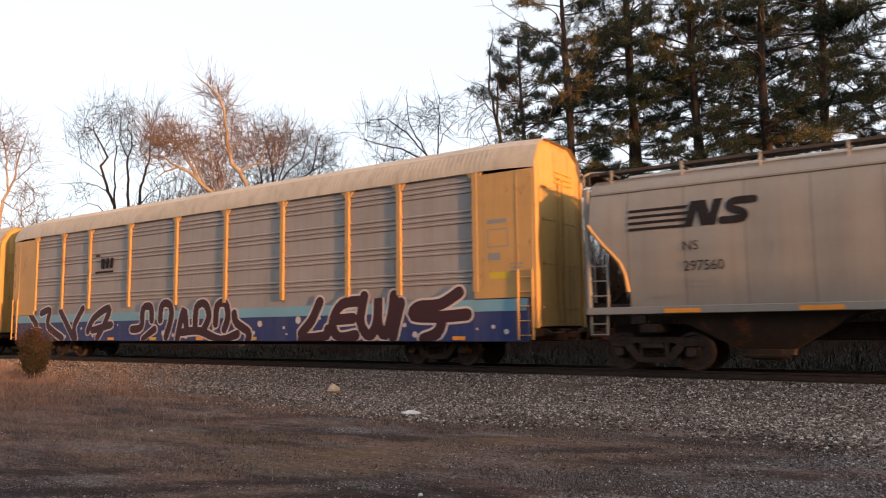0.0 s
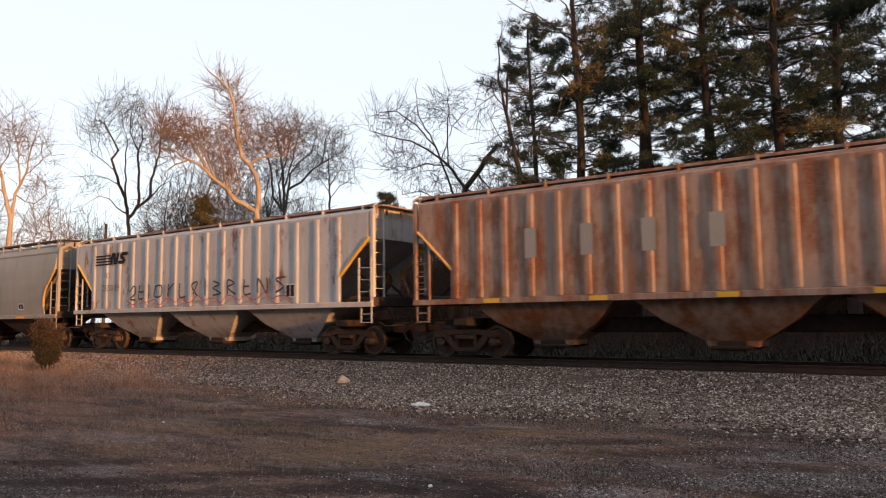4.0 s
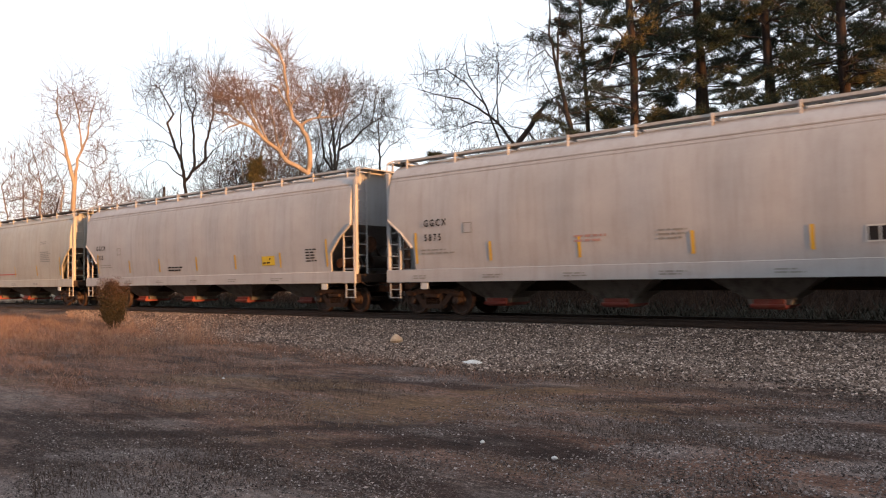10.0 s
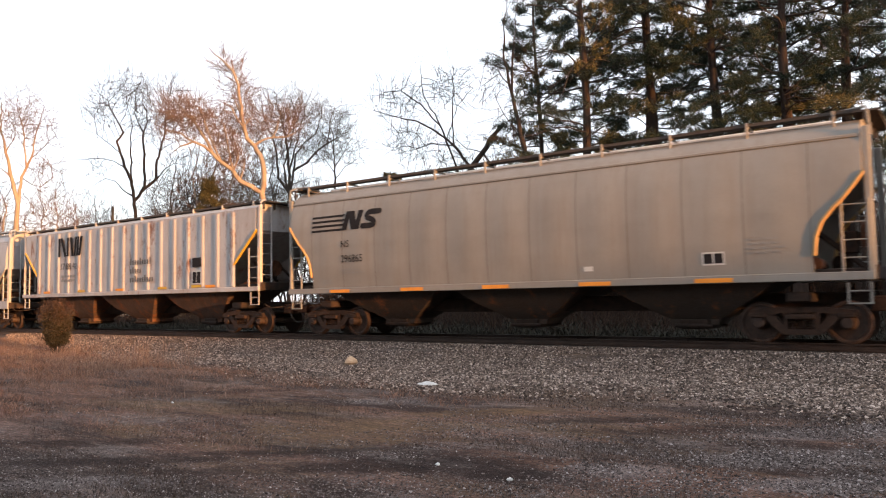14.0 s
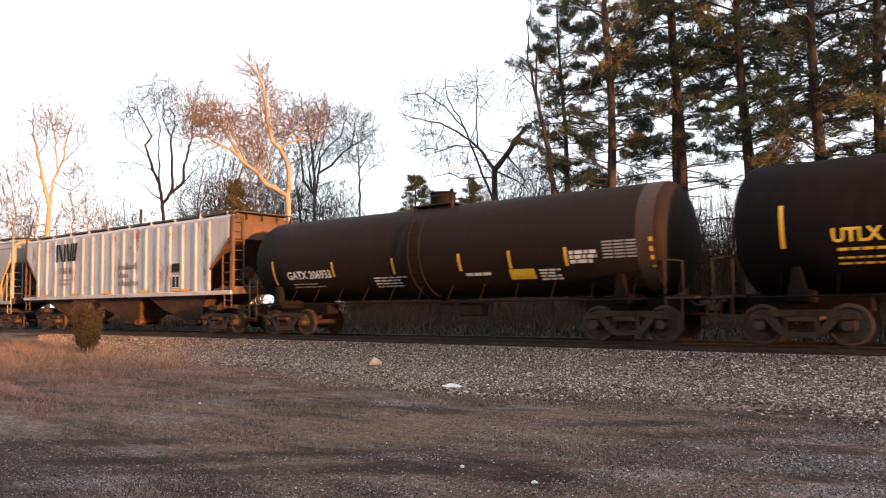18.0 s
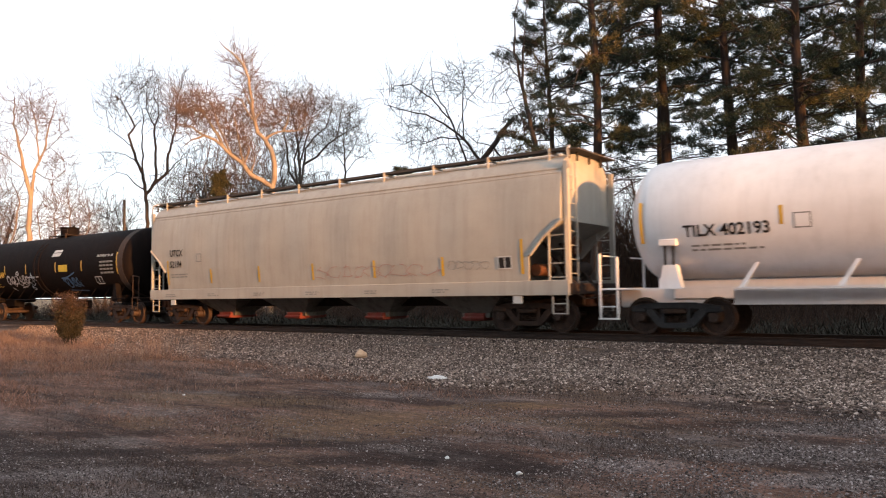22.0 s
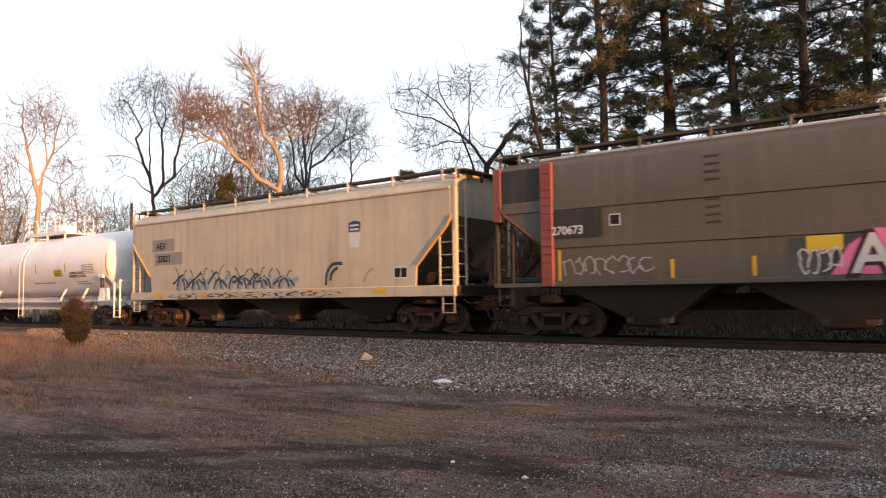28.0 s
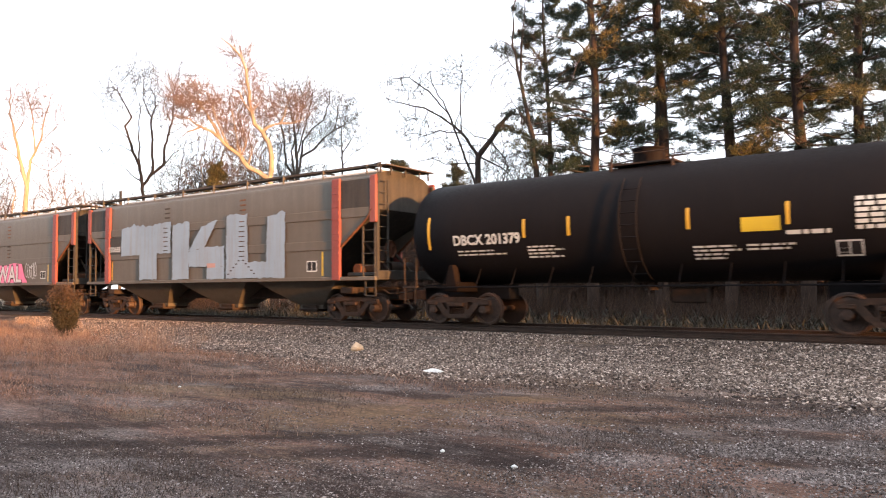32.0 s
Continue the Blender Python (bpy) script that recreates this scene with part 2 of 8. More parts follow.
# ---- the train's way: distance run, in metres, at t seconds ----
def run_of(t):
    k = (t - 16.0) / 16.0
    return 10.15 * (t - 0.5257 * k**2 + 0.0939 * k**3 + 0.0609 * k**4)


TRACK_Y = 18.8
train = []      # (car, centre at distance zero)
wheelsets = []  # (wheelset, its car's centre)

# ---- shared running gear ----
shared = {}


def shared_mesh(key, build, material):
    if key not in shared:
        shared[key] = build().mesh(key)
        shared[key].materials.append(material)
    return shared[key]


def g_wheelset():
    g = Geo()
    for s in (-1, 1):
        y = s * 0.72
        g.lathe_y([(y - 0.068 * s, 0.30), (y - 0.07 * s, 0.482), (y - 0.04 * s, 0.482), (y - 0.03 * s, 0.457), (y + 0.06 * s, 0.452), (y + 0.062 * s, 0.395), (y + 0.015 * s, 0.37), (y + 0.03 * s, 0.17), (y + 0.075 * s, 0.15), (y + 0.075 * s, 0.09)], 0, 0, 28)
        g.lathe_y([(y + 0.1 * s, 0.14), (y + 0.30 * s, 0.135), (y + 0.33 * s, 0.115), (y + 0.335 * s, 0.04)], 0, 0, 16)
        for k in range(3):
            a = k * math.tau / 3
            g.cyl((0.075 * math.cos(a), y + 0.33 * s, 0.075 * math.sin(a)), (0.075 * math.cos(a), y + 0.36 * s, 0.075 * math.sin(a)), 0.024, n=6)
    g.cyl((0, -0.8, 0), (0, 0.8, 0), 0.085, n=10)
    return g


def g_side_frame():
    """Cast truss frame with a spring window and two pedestal ends."""
    g = Geo()
    for y0, y1 in ((-0.07, 0.07),):
        # upper and lower chords, diagonals and columns round the openings
        g.plate_xz([(-1.12, 0.12), (-1.08, 0.25), (-0.45, 0.33), (0.45, 0.33), (1.08, 0.25), (1.12, 0.12), (0.78, 0.12), (0.42, 0.20), (-0.42, 0.20), (-0.78, 0.12)], y0, y1)
        g.plate_xz([(-0.78, 0.13), (-0.55, 0.16), (-0.30, -0.15), (-0.42, -0.27)], y0 + 0.01, y1 - 0.01)
        g.plate_xz([(0.55, 0.16), (0.78, 0.13), (0.42, -0.27), (0.30, -0.15)], y0 + 0.01, y1 - 0.01)
        g.plate_xz([(-0.44, -0.16), (0.44, -0.16), (0.38, -0.28), (-0.38, -0.28)], y0 - 0.01, y1 + 0.01)
        g.plate_xz([(-0.36, -0.17), (-0.27, -0.17), (-0.27, 0.21), (-0.36, 0.21)], y0 + 0.005, y1 - 0.005)
        g.plate_xz([(0.27, -0.17), (0.36, -0.17), (0.36, 0.21), (0.27, 0.21)], y0 + 0.005, y1 - 0.005)
    for s in (-1, 1):
        g.box(s * 0.889, 0, 0.15, 0.34, 0.2, 0.12, ch=0.03)
    return g


def g_springs():
    g = Geo()
    for x in (-0.17, 0.0, 0.17):
        pts = [(x + 0.07 * math.cos(k * 1.05), 0.07 * math.sin(k * 1.05), -0.16 + 0.23 * k / 24) for k in range(25)]
        g.tube(pts, 0.016, 4)
    g.box(0, 0, 0.12, 0.56, 0.34, 0.12, ch=0.02)
    return g


def g_bolster():
    g = Geo()
    g.box(0, 0, 0.17, 0.42, 1.9, 0.2, ch=0.03)
    g.cyl((0, 0, 0.2), (0, 0, 0.42), 0.2, n=16)
    for s in (-1, 1):
        g.box(s * 0.36, 0, -0.02, 0.08, 1.5, 0.16, ch=0.015)
        for t in (-1, 1):
            g.box(s * 0.41, t * 0.72, -0.02, 0.09, 0.1, 0.3, ch=0.02)
    return g


def truck(car, x, centre, gear=None):
    """A two-axle truck under a car, with turning wheelsets."""
    gear = gear or RUST_GEAR
    key = gear.name
    tr = part("truck", shared_mesh("truck_bolster_" + key, g_bolster, gear), gear, car, "cast steel two-axle truck", at=pose(x, 0, 0.457))
    for s in (-1, 1):
        part("side_frame", shared_mesh("side_frame_" + key, g_side_frame, gear), gear, tr, at=pose(0, s * 0.98, 0.02))
        part("bolster_spring", shared_mesh("bolster_spring", g_springs, RUST_GEAR), RUST_GEAR, tr, at=pose(0, s * 0.98, 0.02))
        w = part("wheelset", shared_mesh("wheelset", g_wheelset, WHEEL_RIM), WHEEL_RIM, tr, at=pose(s * 0.889, 0, 0))
        wheelsets.append((w, centre + x + s * 0.889, s * 0.889))


def coupler(car, x, d):
    """Draft gear, shank, knuckle and air hose at one end; d is the way out."""
    g = Geo()
    g.box(x - d * 0.5, 0, 0.86, 1.3, 0.36, 0.34, ch=0.03)
    g.box(x + d * 0.3, 0, 0.86, 0.5, 0.15, 0.18, ch=0.02)
    g.plate_xz([(x + d * 0.5, 0.72), (x + d * 0.72, 0.74), (x + d * 0.76, 0.86), (x + d * 0.72, 1.0), (x + d * 0.5, 1.02)], -0.18, 0.12)
    part("coupler", g, RUSTY_STEEL, car)
    h = Geo()
    h.tube([(x + d * 0.2, -0.28, 0.72), (x + d * 0.32, -0.3, 0.5), (x + d * 0.48, -0.22, 0.38), (x + d * 0.66, -0.1, 0.42)], 0.025)
    part("air_hose", h, BLACK_END, car)
    c = Geo()
    c.tube([(x + d * 0.12, -1.4, 1.05), (x + d * 0.3, -1.3, 0.92), (x + d * 0.45, -0.35, 0.98), (x + d * 0.5, 0, 1.05)], 0.016)
    part("cut_lever", c, STEEL_DARK, car)


def ladder_geo(x0, x1, y, z0, z1, step=0.38, r=0.016):
    g = Geo()
    for x in (x0, x1):
        g.box(x, y, (z0 + z1) / 2, 0.05, 0.05, z1 - z0, ch=0.008)
    z = z0 + 0.12
    while z < z1 - 0.05:
        g.cyl((x0, y, z), (x1, y, z), r, n=5)
        z += step
    return g


# ---- lettering, bars and paint on a car's side ----
def text_mesh(body, height, bold=0.0, shear=0.0, wide=1.0):
    c = bpy.data.curves.new("lettering", "FONT")
    c.body, c.size, c.offset, c.shear = body, height / 0.72, bold, shear
    c.resolution_u = 3
    ob = bpy.data.objects.new("lettering", c)
    scene.collection.objects.link(ob)
    me = bpy.data.meshes.new_from_object(ob.evaluated_get(bpy.context.evaluated_depsgraph_get()))
    bpy.data.objects.remove(ob)
    for v in me.vertices:
        v.co.x *= wide
    return me


def on_side(me, x, z, face, out=0.008):
    """Lays a flat mesh (x right, y up) on the side that the camera sees; face(z) is the side's half width."""
    for v in me.vertices:
        px, pz = x + v.co.x, z + v.co.y
        v.co = (px, -face(pz) - out, pz)
    me.update()
    return me


def letters(car, body, x, z, height, face, ink, bold=0.0, shear=0.0, wide=1.0, out=0.014, name="lettering", label=""):
    me = on_side(text_mesh(body, height, bold, shear, wide), x, z, face, out)
    return part(name, me, ink, car, label or "painted lettering")


def flat(car, name, outlines, face, ink, out=0.006, label=""):
    """Painted flat shapes on the side: outlines of (x, z), cut into bands so that they follow a curved side."""
    g = Geo()
    out = out * 0.35 if out < 0.03 else out
    step = min(0.0004, 0.004 / len(outlines))
    known = {}
    for k, o in enumerate(outlines):
        for q in bands(o, face):
            ids = []
            for x, z in q:
                key = (round(x, 3), round(z, 3))
                if key not in known or known[key][1] < k - 1:
                    known[key] = (len(g.v), k)
                    g.v.append((x, -face(z) - out - step * k, z))
                if known[key][0] not in ids:
                    ids.append(known[key][0])
            if len(ids) > 2:
                g.f.append(tuple(ids))
    return part(name, g, ink, car, label, angle=0)


def bands(o, face):
    """Cuts an outline into level strips where the side is curved."""
    lo, hi = min(z for _, z in o), max(z for _, z in o)
    n = max(1, int((hi - lo) / 0.1 + 0.99))
    sag = abs(face((lo + hi) / 2) - (face(lo) + face(hi)) / 2)
    if sag < 0.003 or n == 1:
        return [o]
    out = []
    for i in range(n):
        a, b = lo + (hi - lo) * i / n, lo + (hi - lo) * (i + 1) / n
        q = o
        for lim, sign in ((a, 1), (b, -1)):
            r = []
            for (x0, z0), (x1, z1) in zip(q, q[1:] + q[:1]):
                d0, d1 = sign * (z0 - lim), sign * (z1 - lim)
                if d0 >= 0:
                    r.append((x0, z0))
                if d0 * d1 < 0:
                    r.append((x0 + (x1 - x0) * d0 / (d0 - d1), lim))
            q = r
        if len(q) > 2:
            out.append(q)
    return out


def bar(car, x, z, w, h, face, ink, name="marking", out=0.007, label=""):
    return flat(car, name, [[(x, z), (x + w, z), (x + w, z + h), (x, z + h)]], face, ink, out, label)


def small_print(car, x, z, w, lines, face, ink=None, h=0.045, gap=0.1, seed=1):
    """Unreadable small stencilling as broken bars."""
    rnd = random.Random(seed)
    o = []
    for k in range(lines):
        px, end = x, x + w * rnd.uniform(0.65, 1.0)
        while px < end:
            ln = rnd.uniform(0.08, 0.3)
            o.append([(px, z - k * gap), (min(px + ln, end), z - k * gap), (min(px + ln, end), z - k * gap + h), (px, z - k * gap + h)])
            px += ln + 0.05
    return tagged(flat(car, "stencilling", o, face, ink or INK_GREY, 0.006, "small stencilled lines"), kind="stuff")


def stroke(pts, w):
    """The outline quads of a thick line, eased through its points, with round ends."""
    o = []
    if len(pts) > 2:
        soft = []
        ext = [pts[0]] + list(pts) + [pts[-1]]
        for i in range(1, len(ext) - 2):
            p0, p1, p2, p3 = ext[i - 1:i + 3]
            for s in (0.0, 0.25, 0.5, 0.75):
                soft.append(tuple(0.5 * (2 * b + (c - a) * s + (2 * a - 5 * b + 4 * c - d) * s * s + (3 * b - a - 3 * c + d) * s ** 3) for a, b, c, d in zip(p0, p1, p2, p3)))
        pts = soft + [pts[-1]]
    if w > 0.12:
        for e in (pts[0], pts[-1]):
            o.append([(e[0] + w / 2 * math.cos(k * math.tau / 10), e[1] + w / 2 * math.sin(k * math.tau / 10)) for k in range(10)])
    n = len(pts)
    left, right = [], []
    for i in range(n):
        a, b = pts[max(i - 1, 0)], pts[min(i + 1, n - 1)]
        dx, dz = b[0] - a[0], b[1] - a[1]
        d = math.hypot(dx, dz) or 1
        nx, nz = -dz / d * w / 2, dx / d * w / 2
        left.append((pts[i][0] + nx, pts[i][1] + nz))
        right.append((pts[i][0] - nx, pts[i][1] - nz))
    for i in range(n - 1):
        o.append([right[i], right[i + 1], left[i + 1], left[i]])
    return o


def sprayed(car, lines, w, face, ink, out, x=0, z=0, k=1.0, name="graffiti", label="sprayed graffiti", low=0.0):
    o = []
    for pts in lines:
        o += stroke([(x + px * k, z + pz * k) for px, pz in pts], w)
    o = [[(a, max(b, low)) for a, b in q] for q in o]
    return flat(car, name, o, face, ink, out, label)


def scribble(seed, n, width, height):
    rnd = random.Random(seed)
    lines = []
    for i in range(n):
        cx = width * (i + 0.5) / n
        a0 = rnd.uniform(0, 6)
        pts = []
        for k in range(9):
            a = a0 + k * rnd.uniform(0.5, 0.8)
            pts.append((cx + math.cos(a) * width / n * rnd.uniform(0.35, 0.75), height / 2 + math.sin(a) * height * rnd.uniform(0.3, 0.5)))
        lines.append(pts)
    return lines


def reflectors(car, xs, z, h, face, ink=None):
    for x in xs:
        bar(car, x, z, 0.085, h, face, ink or YELLOW, "reflector", 0.009, "yellow reflective strip")


def data_panel(car, x, z, w, h, face, ink=None):
    part_ink = ink or INK
    o = [[(x, z), (x + w, z), (x + w, z + h), (x, z + h)]]
    flat(car, "data_panel", o, face, WHITE_INK, 0.006, "white-edged black test panel")
    e = 0.035
    half = w / 2
    flat(car, "data_panel_ink", [[(x + e, z + e), (x + half - e / 2, z + e), (x + half - e / 2, z + h - e), (x + e, z + h - e)],
                                 [(x + half + e / 2, z + e), (x + w - e, z + e), (x + w - e, z + h - e), (x + half + e / 2, z + h - e)]], face, part_ink, 0.009)


def stripe_logo(car, x, z, w, h, face, ink=None):
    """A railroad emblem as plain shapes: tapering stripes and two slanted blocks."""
    o = []
    n = 4
    for k in range(n):
        z0 = z + h * (k / n) * 1.0
        o.append([(x, z0), (x + w * 0.47, z0), (x + w * 0.49, z0 + h * 0.115), (x, z0 + h * 0.115)])
    a, t, lean = x + w * 0.45, w * 0.068, w * 0.06
    o.append([(a, z), (a + t, z), (a + t + lean, z + h), (a + lean, z + h)])
    o.append([(a + lean + t * 0.35, z + h), (a + lean + t * 1.7, z + h), (a + w * 0.225, z), (a + w * 0.135, z)])
    o.append([(a + w * 0.175, z), (a + w * 0.175 + t, z), (a + w * 0.175 + t + lean, z + h), (a + w * 0.175 + lean, z + h)])
    b, tk = x + w * 0.735, h * 0.29
    bow = [(0.0, 0.145), (0.12, 0.145), (0.155, 0.22), (0.15, 0.36), (0.11, 0.46), (0.06, 0.54), (0.035, 0.64), (0.04, 0.78), (0.08, 0.855), (0.2, 0.855)]
    o += stroke([(b + w * (u + 0.05 * v), z + h * v) for u, v in bow], tk)
    flat(car, "emblem", o, face, ink or INK, 0.008, "dark striped railroad emblem")


# ---- covered hopper cars ----
def new_car(name, label, centre, group="freight cars of the train"):
    car = new(name)
    car.empty_display_size = 0.5
    tagged(car, label, "rail car", group)
    train.append((car, centre))
    return car


def interp(table, z):
    if z <= table[0][0]:
        return table[0][1]
    for (a, va), (b, vb) in zip(table, table[1:]):
        if z <= b:
            return va + (vb - va) * (z - a) / (b - a)
    return table[-1][1]


CURVED = [(1.0, 1.42), (1.5, 1.50), (2.2, 1.575), (2.9, 1.60), (3.6, 1.585), (4.1, 1.52), (4.4, 1.44), (4.62, 1.30), (4.78, 1.02), (4.86, 0.6)]
STRAIGHT = [(1.0, 1.46), (1.6, 1.50), (4.3, 1.50), (4.48, 1.50), (4.62, 1.2), (4.70, 0.6)]
ROUND_CUT = [(1.35, 1.12), (1.9, 1.15), (2.3, 1.10), (2.6, 0.98), (2.85, 0.78), (3.05, 0.58), (3.4, 0.3), (3.6, 0.16)]
SLANT_CUT = [(1.3, 1.48), (2.5, 1.42), (3.68, 0.2)]
GG_CUT = [(1.2, 1.22), (2.1, 1.16), (2.55, 0.75), (3.0, 0.18)]


def hopper(label, x0, x1, skin, width, cut, sill, bays=3, ribs=(), seams=(), ridges=(), top=4.88, gate=None, edge=None, sill_paint=None, board=None, end_skin=None, bay_skin=None, wave=0.0, gear=None):
    """A covered hopper car: lofted body with cut-away ends, sills, posts, ladders, roof walkway, bays."""
    L, centre = x1 - x0, (x0 + x1) / 2
    h = L / 2
    car = new_car("covered_hopper_car", label, centre)
    sz0, sz1 = sill
    zs = sorted({sz1 - 0.02, *[z for z, _ in width if z > sz1], *[z for z, _ in cut if z > sz1]})
    xe = lambda z: h - interp(cut, z) - 0.04
    face = lambda z: interp(width, z)
    mark = lambda z: interp(width, z) + wave
    n = 100 if seams else 40
    body = Geo()
    ring = []
    zc = cut[-1][0]
    for z in zs:
        e = xe(z) - max(0, (zc - z) / (zc - sz1)) * 1.7
        w = face(z) - 0.035
        ring.append([(-e, -w, z), (e, -w, z), (e, w, z), (-e, w, z)])
    body.rings(ring)
    part("body", body, end_skin or skin, car, angle=28)
    # side sheets: outer and inner face, with the end cut
    for s in (-1, 1):
        sheet = Geo()
        ring = []
        for z in zs:
            e, w = xe(z), face(z)
            r = []
            for i in range(n + 1):
                x = -e + 2 * e * i / n
                if seams:
                    bulge = wave * (0.5 - 0.5 * math.cos((x - seams[0]) * math.tau / (seams[1] - seams[0]))) * math.exp(-(((z - 3.0) / 1.3) ** 4))
                else:
                    bulge = wave * math.sin((x + h) * 2.9) * math.exp(-((z - 3.0) ** 2))
                r.append((x, s * (w + bulge), z))
            for i in range(n, -1, -1):
                r.append((-e + 2 * e * i / n, s * (w - 0.045), z))
            ring.append(r)
        sheet.rings(ring)
        part("side_sheet", sheet, skin, car, angle=28)
    # seams and horizontal ridges
    for x in seams:
        g = Geo()
        pts = [(x, z) for z in zs if 1.4 < z < 4.45]
        for (xa, za), (xb, zb) in zip(pts, pts[1:]):
            g.add([(xa - 0.014, -face(za) - 0.001, za), (xa, -face(za) - 0.004, za), (xa + 0.014, -face(za) - 0.001, za), (xb - 0.014, -face(zb) - 0.001, zb), (xb, -face(zb) - 0.004, zb), (xb + 0.014, -face(zb) - 0.001, zb)], [(0, 1, 4, 3), (1, 2, 5, 4)])
        part("weld_seam", g, SEAM, car)
    for z, dz, dy in ridges:
        for s in (-1, 1):
            g = Geo()
            e = xe(z) - 0.02
            g.box(0, s * (face(z) + dy / 2 - 0.01), z, 2 * e, dy, dz, ch=dy * 0.4)
            part("side_rib", g, skin, car)
    for x in ribs:
        lo = sz1 + 0.0
        hi = 4.42
        inset = h - abs(x)
        if inset < 1.45:
            lo = 2.5 + (1.42 - inset) / 1.22 * 1.18
        for s in (-1, 1):
            g = Geo()
            w = face(3.0)
            g.plate_xz([(x - 0.15, lo), (x + 0.15, lo), (x + 0.15, hi), (x - 0.15, hi)], s * w, s * (w + 0.008))
            g.rings([[(x - 0.125, s * (w + 0.006), z), (x - 0.098, s * (w + 0.038), z), (x - 0.085, s * (w + 0.043), z), (x + 0.085, s * (w + 0.043), z), (x + 0.098, s * (w + 0.038), z), (x + 0.125, s * (w + 0.006), z)] for z in (lo + 0.02, hi - 0.02)])
            part("side_post", g, skin, car)
    # side sills
    sp = sill_paint or skin
    for s in (-1, 1):
        g = Geo()
        g.box(0, s * (face(sz1) - 0.03 + 0.03), (sz0 + sz1) / 2, L - 0.1, 0.12, sz1 - sz0, ch=0.012)
        part("side_sill", g, sp, car)
    # centre sill and end platforms
    g = Geo()
    g.box(0, 0, 0.92, L - 0.5, 0.5, 0.4, ch=0.03)
    part("centre_sill", g, STEEL_DARK, car)
    ez = end_skin or skin
    zt = 4.55
    for d in (-1, 1):
        g = Geo()
        g.box(d * (h - 0.75), 0, sz0 + 0.2, 1.4, 2.7, 0.12, ch=0.02)
        g.box(d * (h - 0.06), 0, sz0 + 0.16, 0.12, 2.98, 0.3, ch=0.02)
        part("end_platform", g, STEEL_DARK if end_skin is None else ez, car)
        for s in (-1, 1):
            g = Geo()
            g.box(d * (h - 0.1), s * 1.45, (sz0 + zt) / 2, 0.14, 0.1, zt - sz0, ch=0.015)
            part("corner_post", g, ez, car)
            part("side_ladder", ladder_geo(d * (h - 0.12), d * (h - 0.62), s * 1.50, sz0 - 0.02, 3.05, 0.37), ez, car)
            g = Geo()
            for x in (h - 0.14, h - 0.56):
                g.box(d * x, s * 1.46, sz0 - 0.24, 0.045, 0.03, 0.52)
            g.box(d * (h - 0.35), s * 1.46, sz0 - 0.48, 0.46, 0.05, 0.03)
            g.box(d * (h - 0.35), s * 1.46, sz0 - 0.22, 0.44, 0.03, 0.03)
            part("step", g, ez, car)
        part("end_ladder", ladder_end(d * (h - 0.06), -1.4, -0.95, sz0, zt), ez, car)
        # diagonal braces along the cut and under the slope sheet
        for s in (-1, 1):
            g = Geo()
            zz = [z for z, _ in cut if z > sz1] + []
            path = [(d * (h - interp(cut, z)), s * (face(z) + 0.005), z) for z in zz]
            for a, b in zip(path, path[1:]):
                g.cyl(a, b, 0.045, n=6)
            part("cut_edge", g, edge or ez, car)
            g = Geo()
            g.cyl((d * (h - 0.3), s * 0.55, sz0 + 0.25), (d * (h - 1.4), s * 0.55, 2.6), 0.05, n=6)
            part("end_brace", g, STEEL_DARK, car)
        coupler(car, d * h, d)
        if d == 1:
            w = Geo()
            w.lathe_x([(d * (h - 0.35), 0.27), (d * (h - 0.32), 0.29), (d * (h - 0.29), 0.27), (d * (h - 0.32), 0.25), (d * (h - 0.35), 0.27)], -0.5, 2.35, 18)
            for k in range(4):
                a = k * math.pi / 4
                w.cyl((d * (h - 0.32), -0.5 - 0.26 * math.cos(a), 2.35 - 0.26 * math.sin(a)), (d * (h - 0.32), -0.5 + 0.26 * math.cos(a), 2.35 + 0.26 * math.sin(a)), 0.012, n=5)
            part("brake_wheel", w, RUSTY_STEEL, car)
            w = Geo()
            w.box(d * (h - 0.55), -0.5, 2.2, 0.3, 0.35, 0.5, ch=0.03)
            part("brake_gear_box", w, STEEL_DARK, car)
        w = Geo()
        w.cyl((d * (h - 0.8), -0.1, 1.75), (d * (h - 0.8), 1.1, 1.75), 0.22, n=12)
        part("air_reservoir", w, STEEL_DARK, car)
        w = Geo()
        w.cyl((d * (h - 1.25), -1.1, 1.72), (d * (h - 1.25), -0.2, 1.72), 0.17, n=12)
        part("brake_cylinder", w, RUSTY_STEEL, car)
        # roof end walk with its hoop
        g = Geo()
        g.box(d * (h - 0.1), 0, top - 0.03, 0.5, 2.5, 0.04)
        for y in (-1.25, -0.75, 0, 0.75, 1.25):
            g.box(d * (h - 0.1), y, top - 0.16, 0.06, 0.04, 0.26)
        part("end_walkway", g, board or GALV, car)
        g = Geo()
        g.tube([(d * (h + 0.0), -1.47, zt - 0.2), (d * (h - 0.05), -1.44, top - 0.05), (d * (h - 0.1), -1.2, top + 0.06), (d * (h - 0.6), -1.1, top + 0.04)], 0.025)
        part("grab_iron", g, ez, car)
    # roof: hatch trough, walkways on brackets
    rz = width[-1][0]
    g = Geo()
    g.box(0, 0, rz + 0.06, L - 1.6, 0.62, 0.16, ch=0.05)
    part("hatch_cover", g, GALV, car, "long grey roof hatch")
    k = int(L / 1.9)
    for s in (-1, 1):
        g = Geo()
        g.box(0, s * 1.02, top, L - 0.3, 0.36, 0.035)
        g.box(0, s * 1.2, top + 0.005, L - 0.3, 0.025, 0.07)
        part("roof_walkway", g, board or GALV, car)
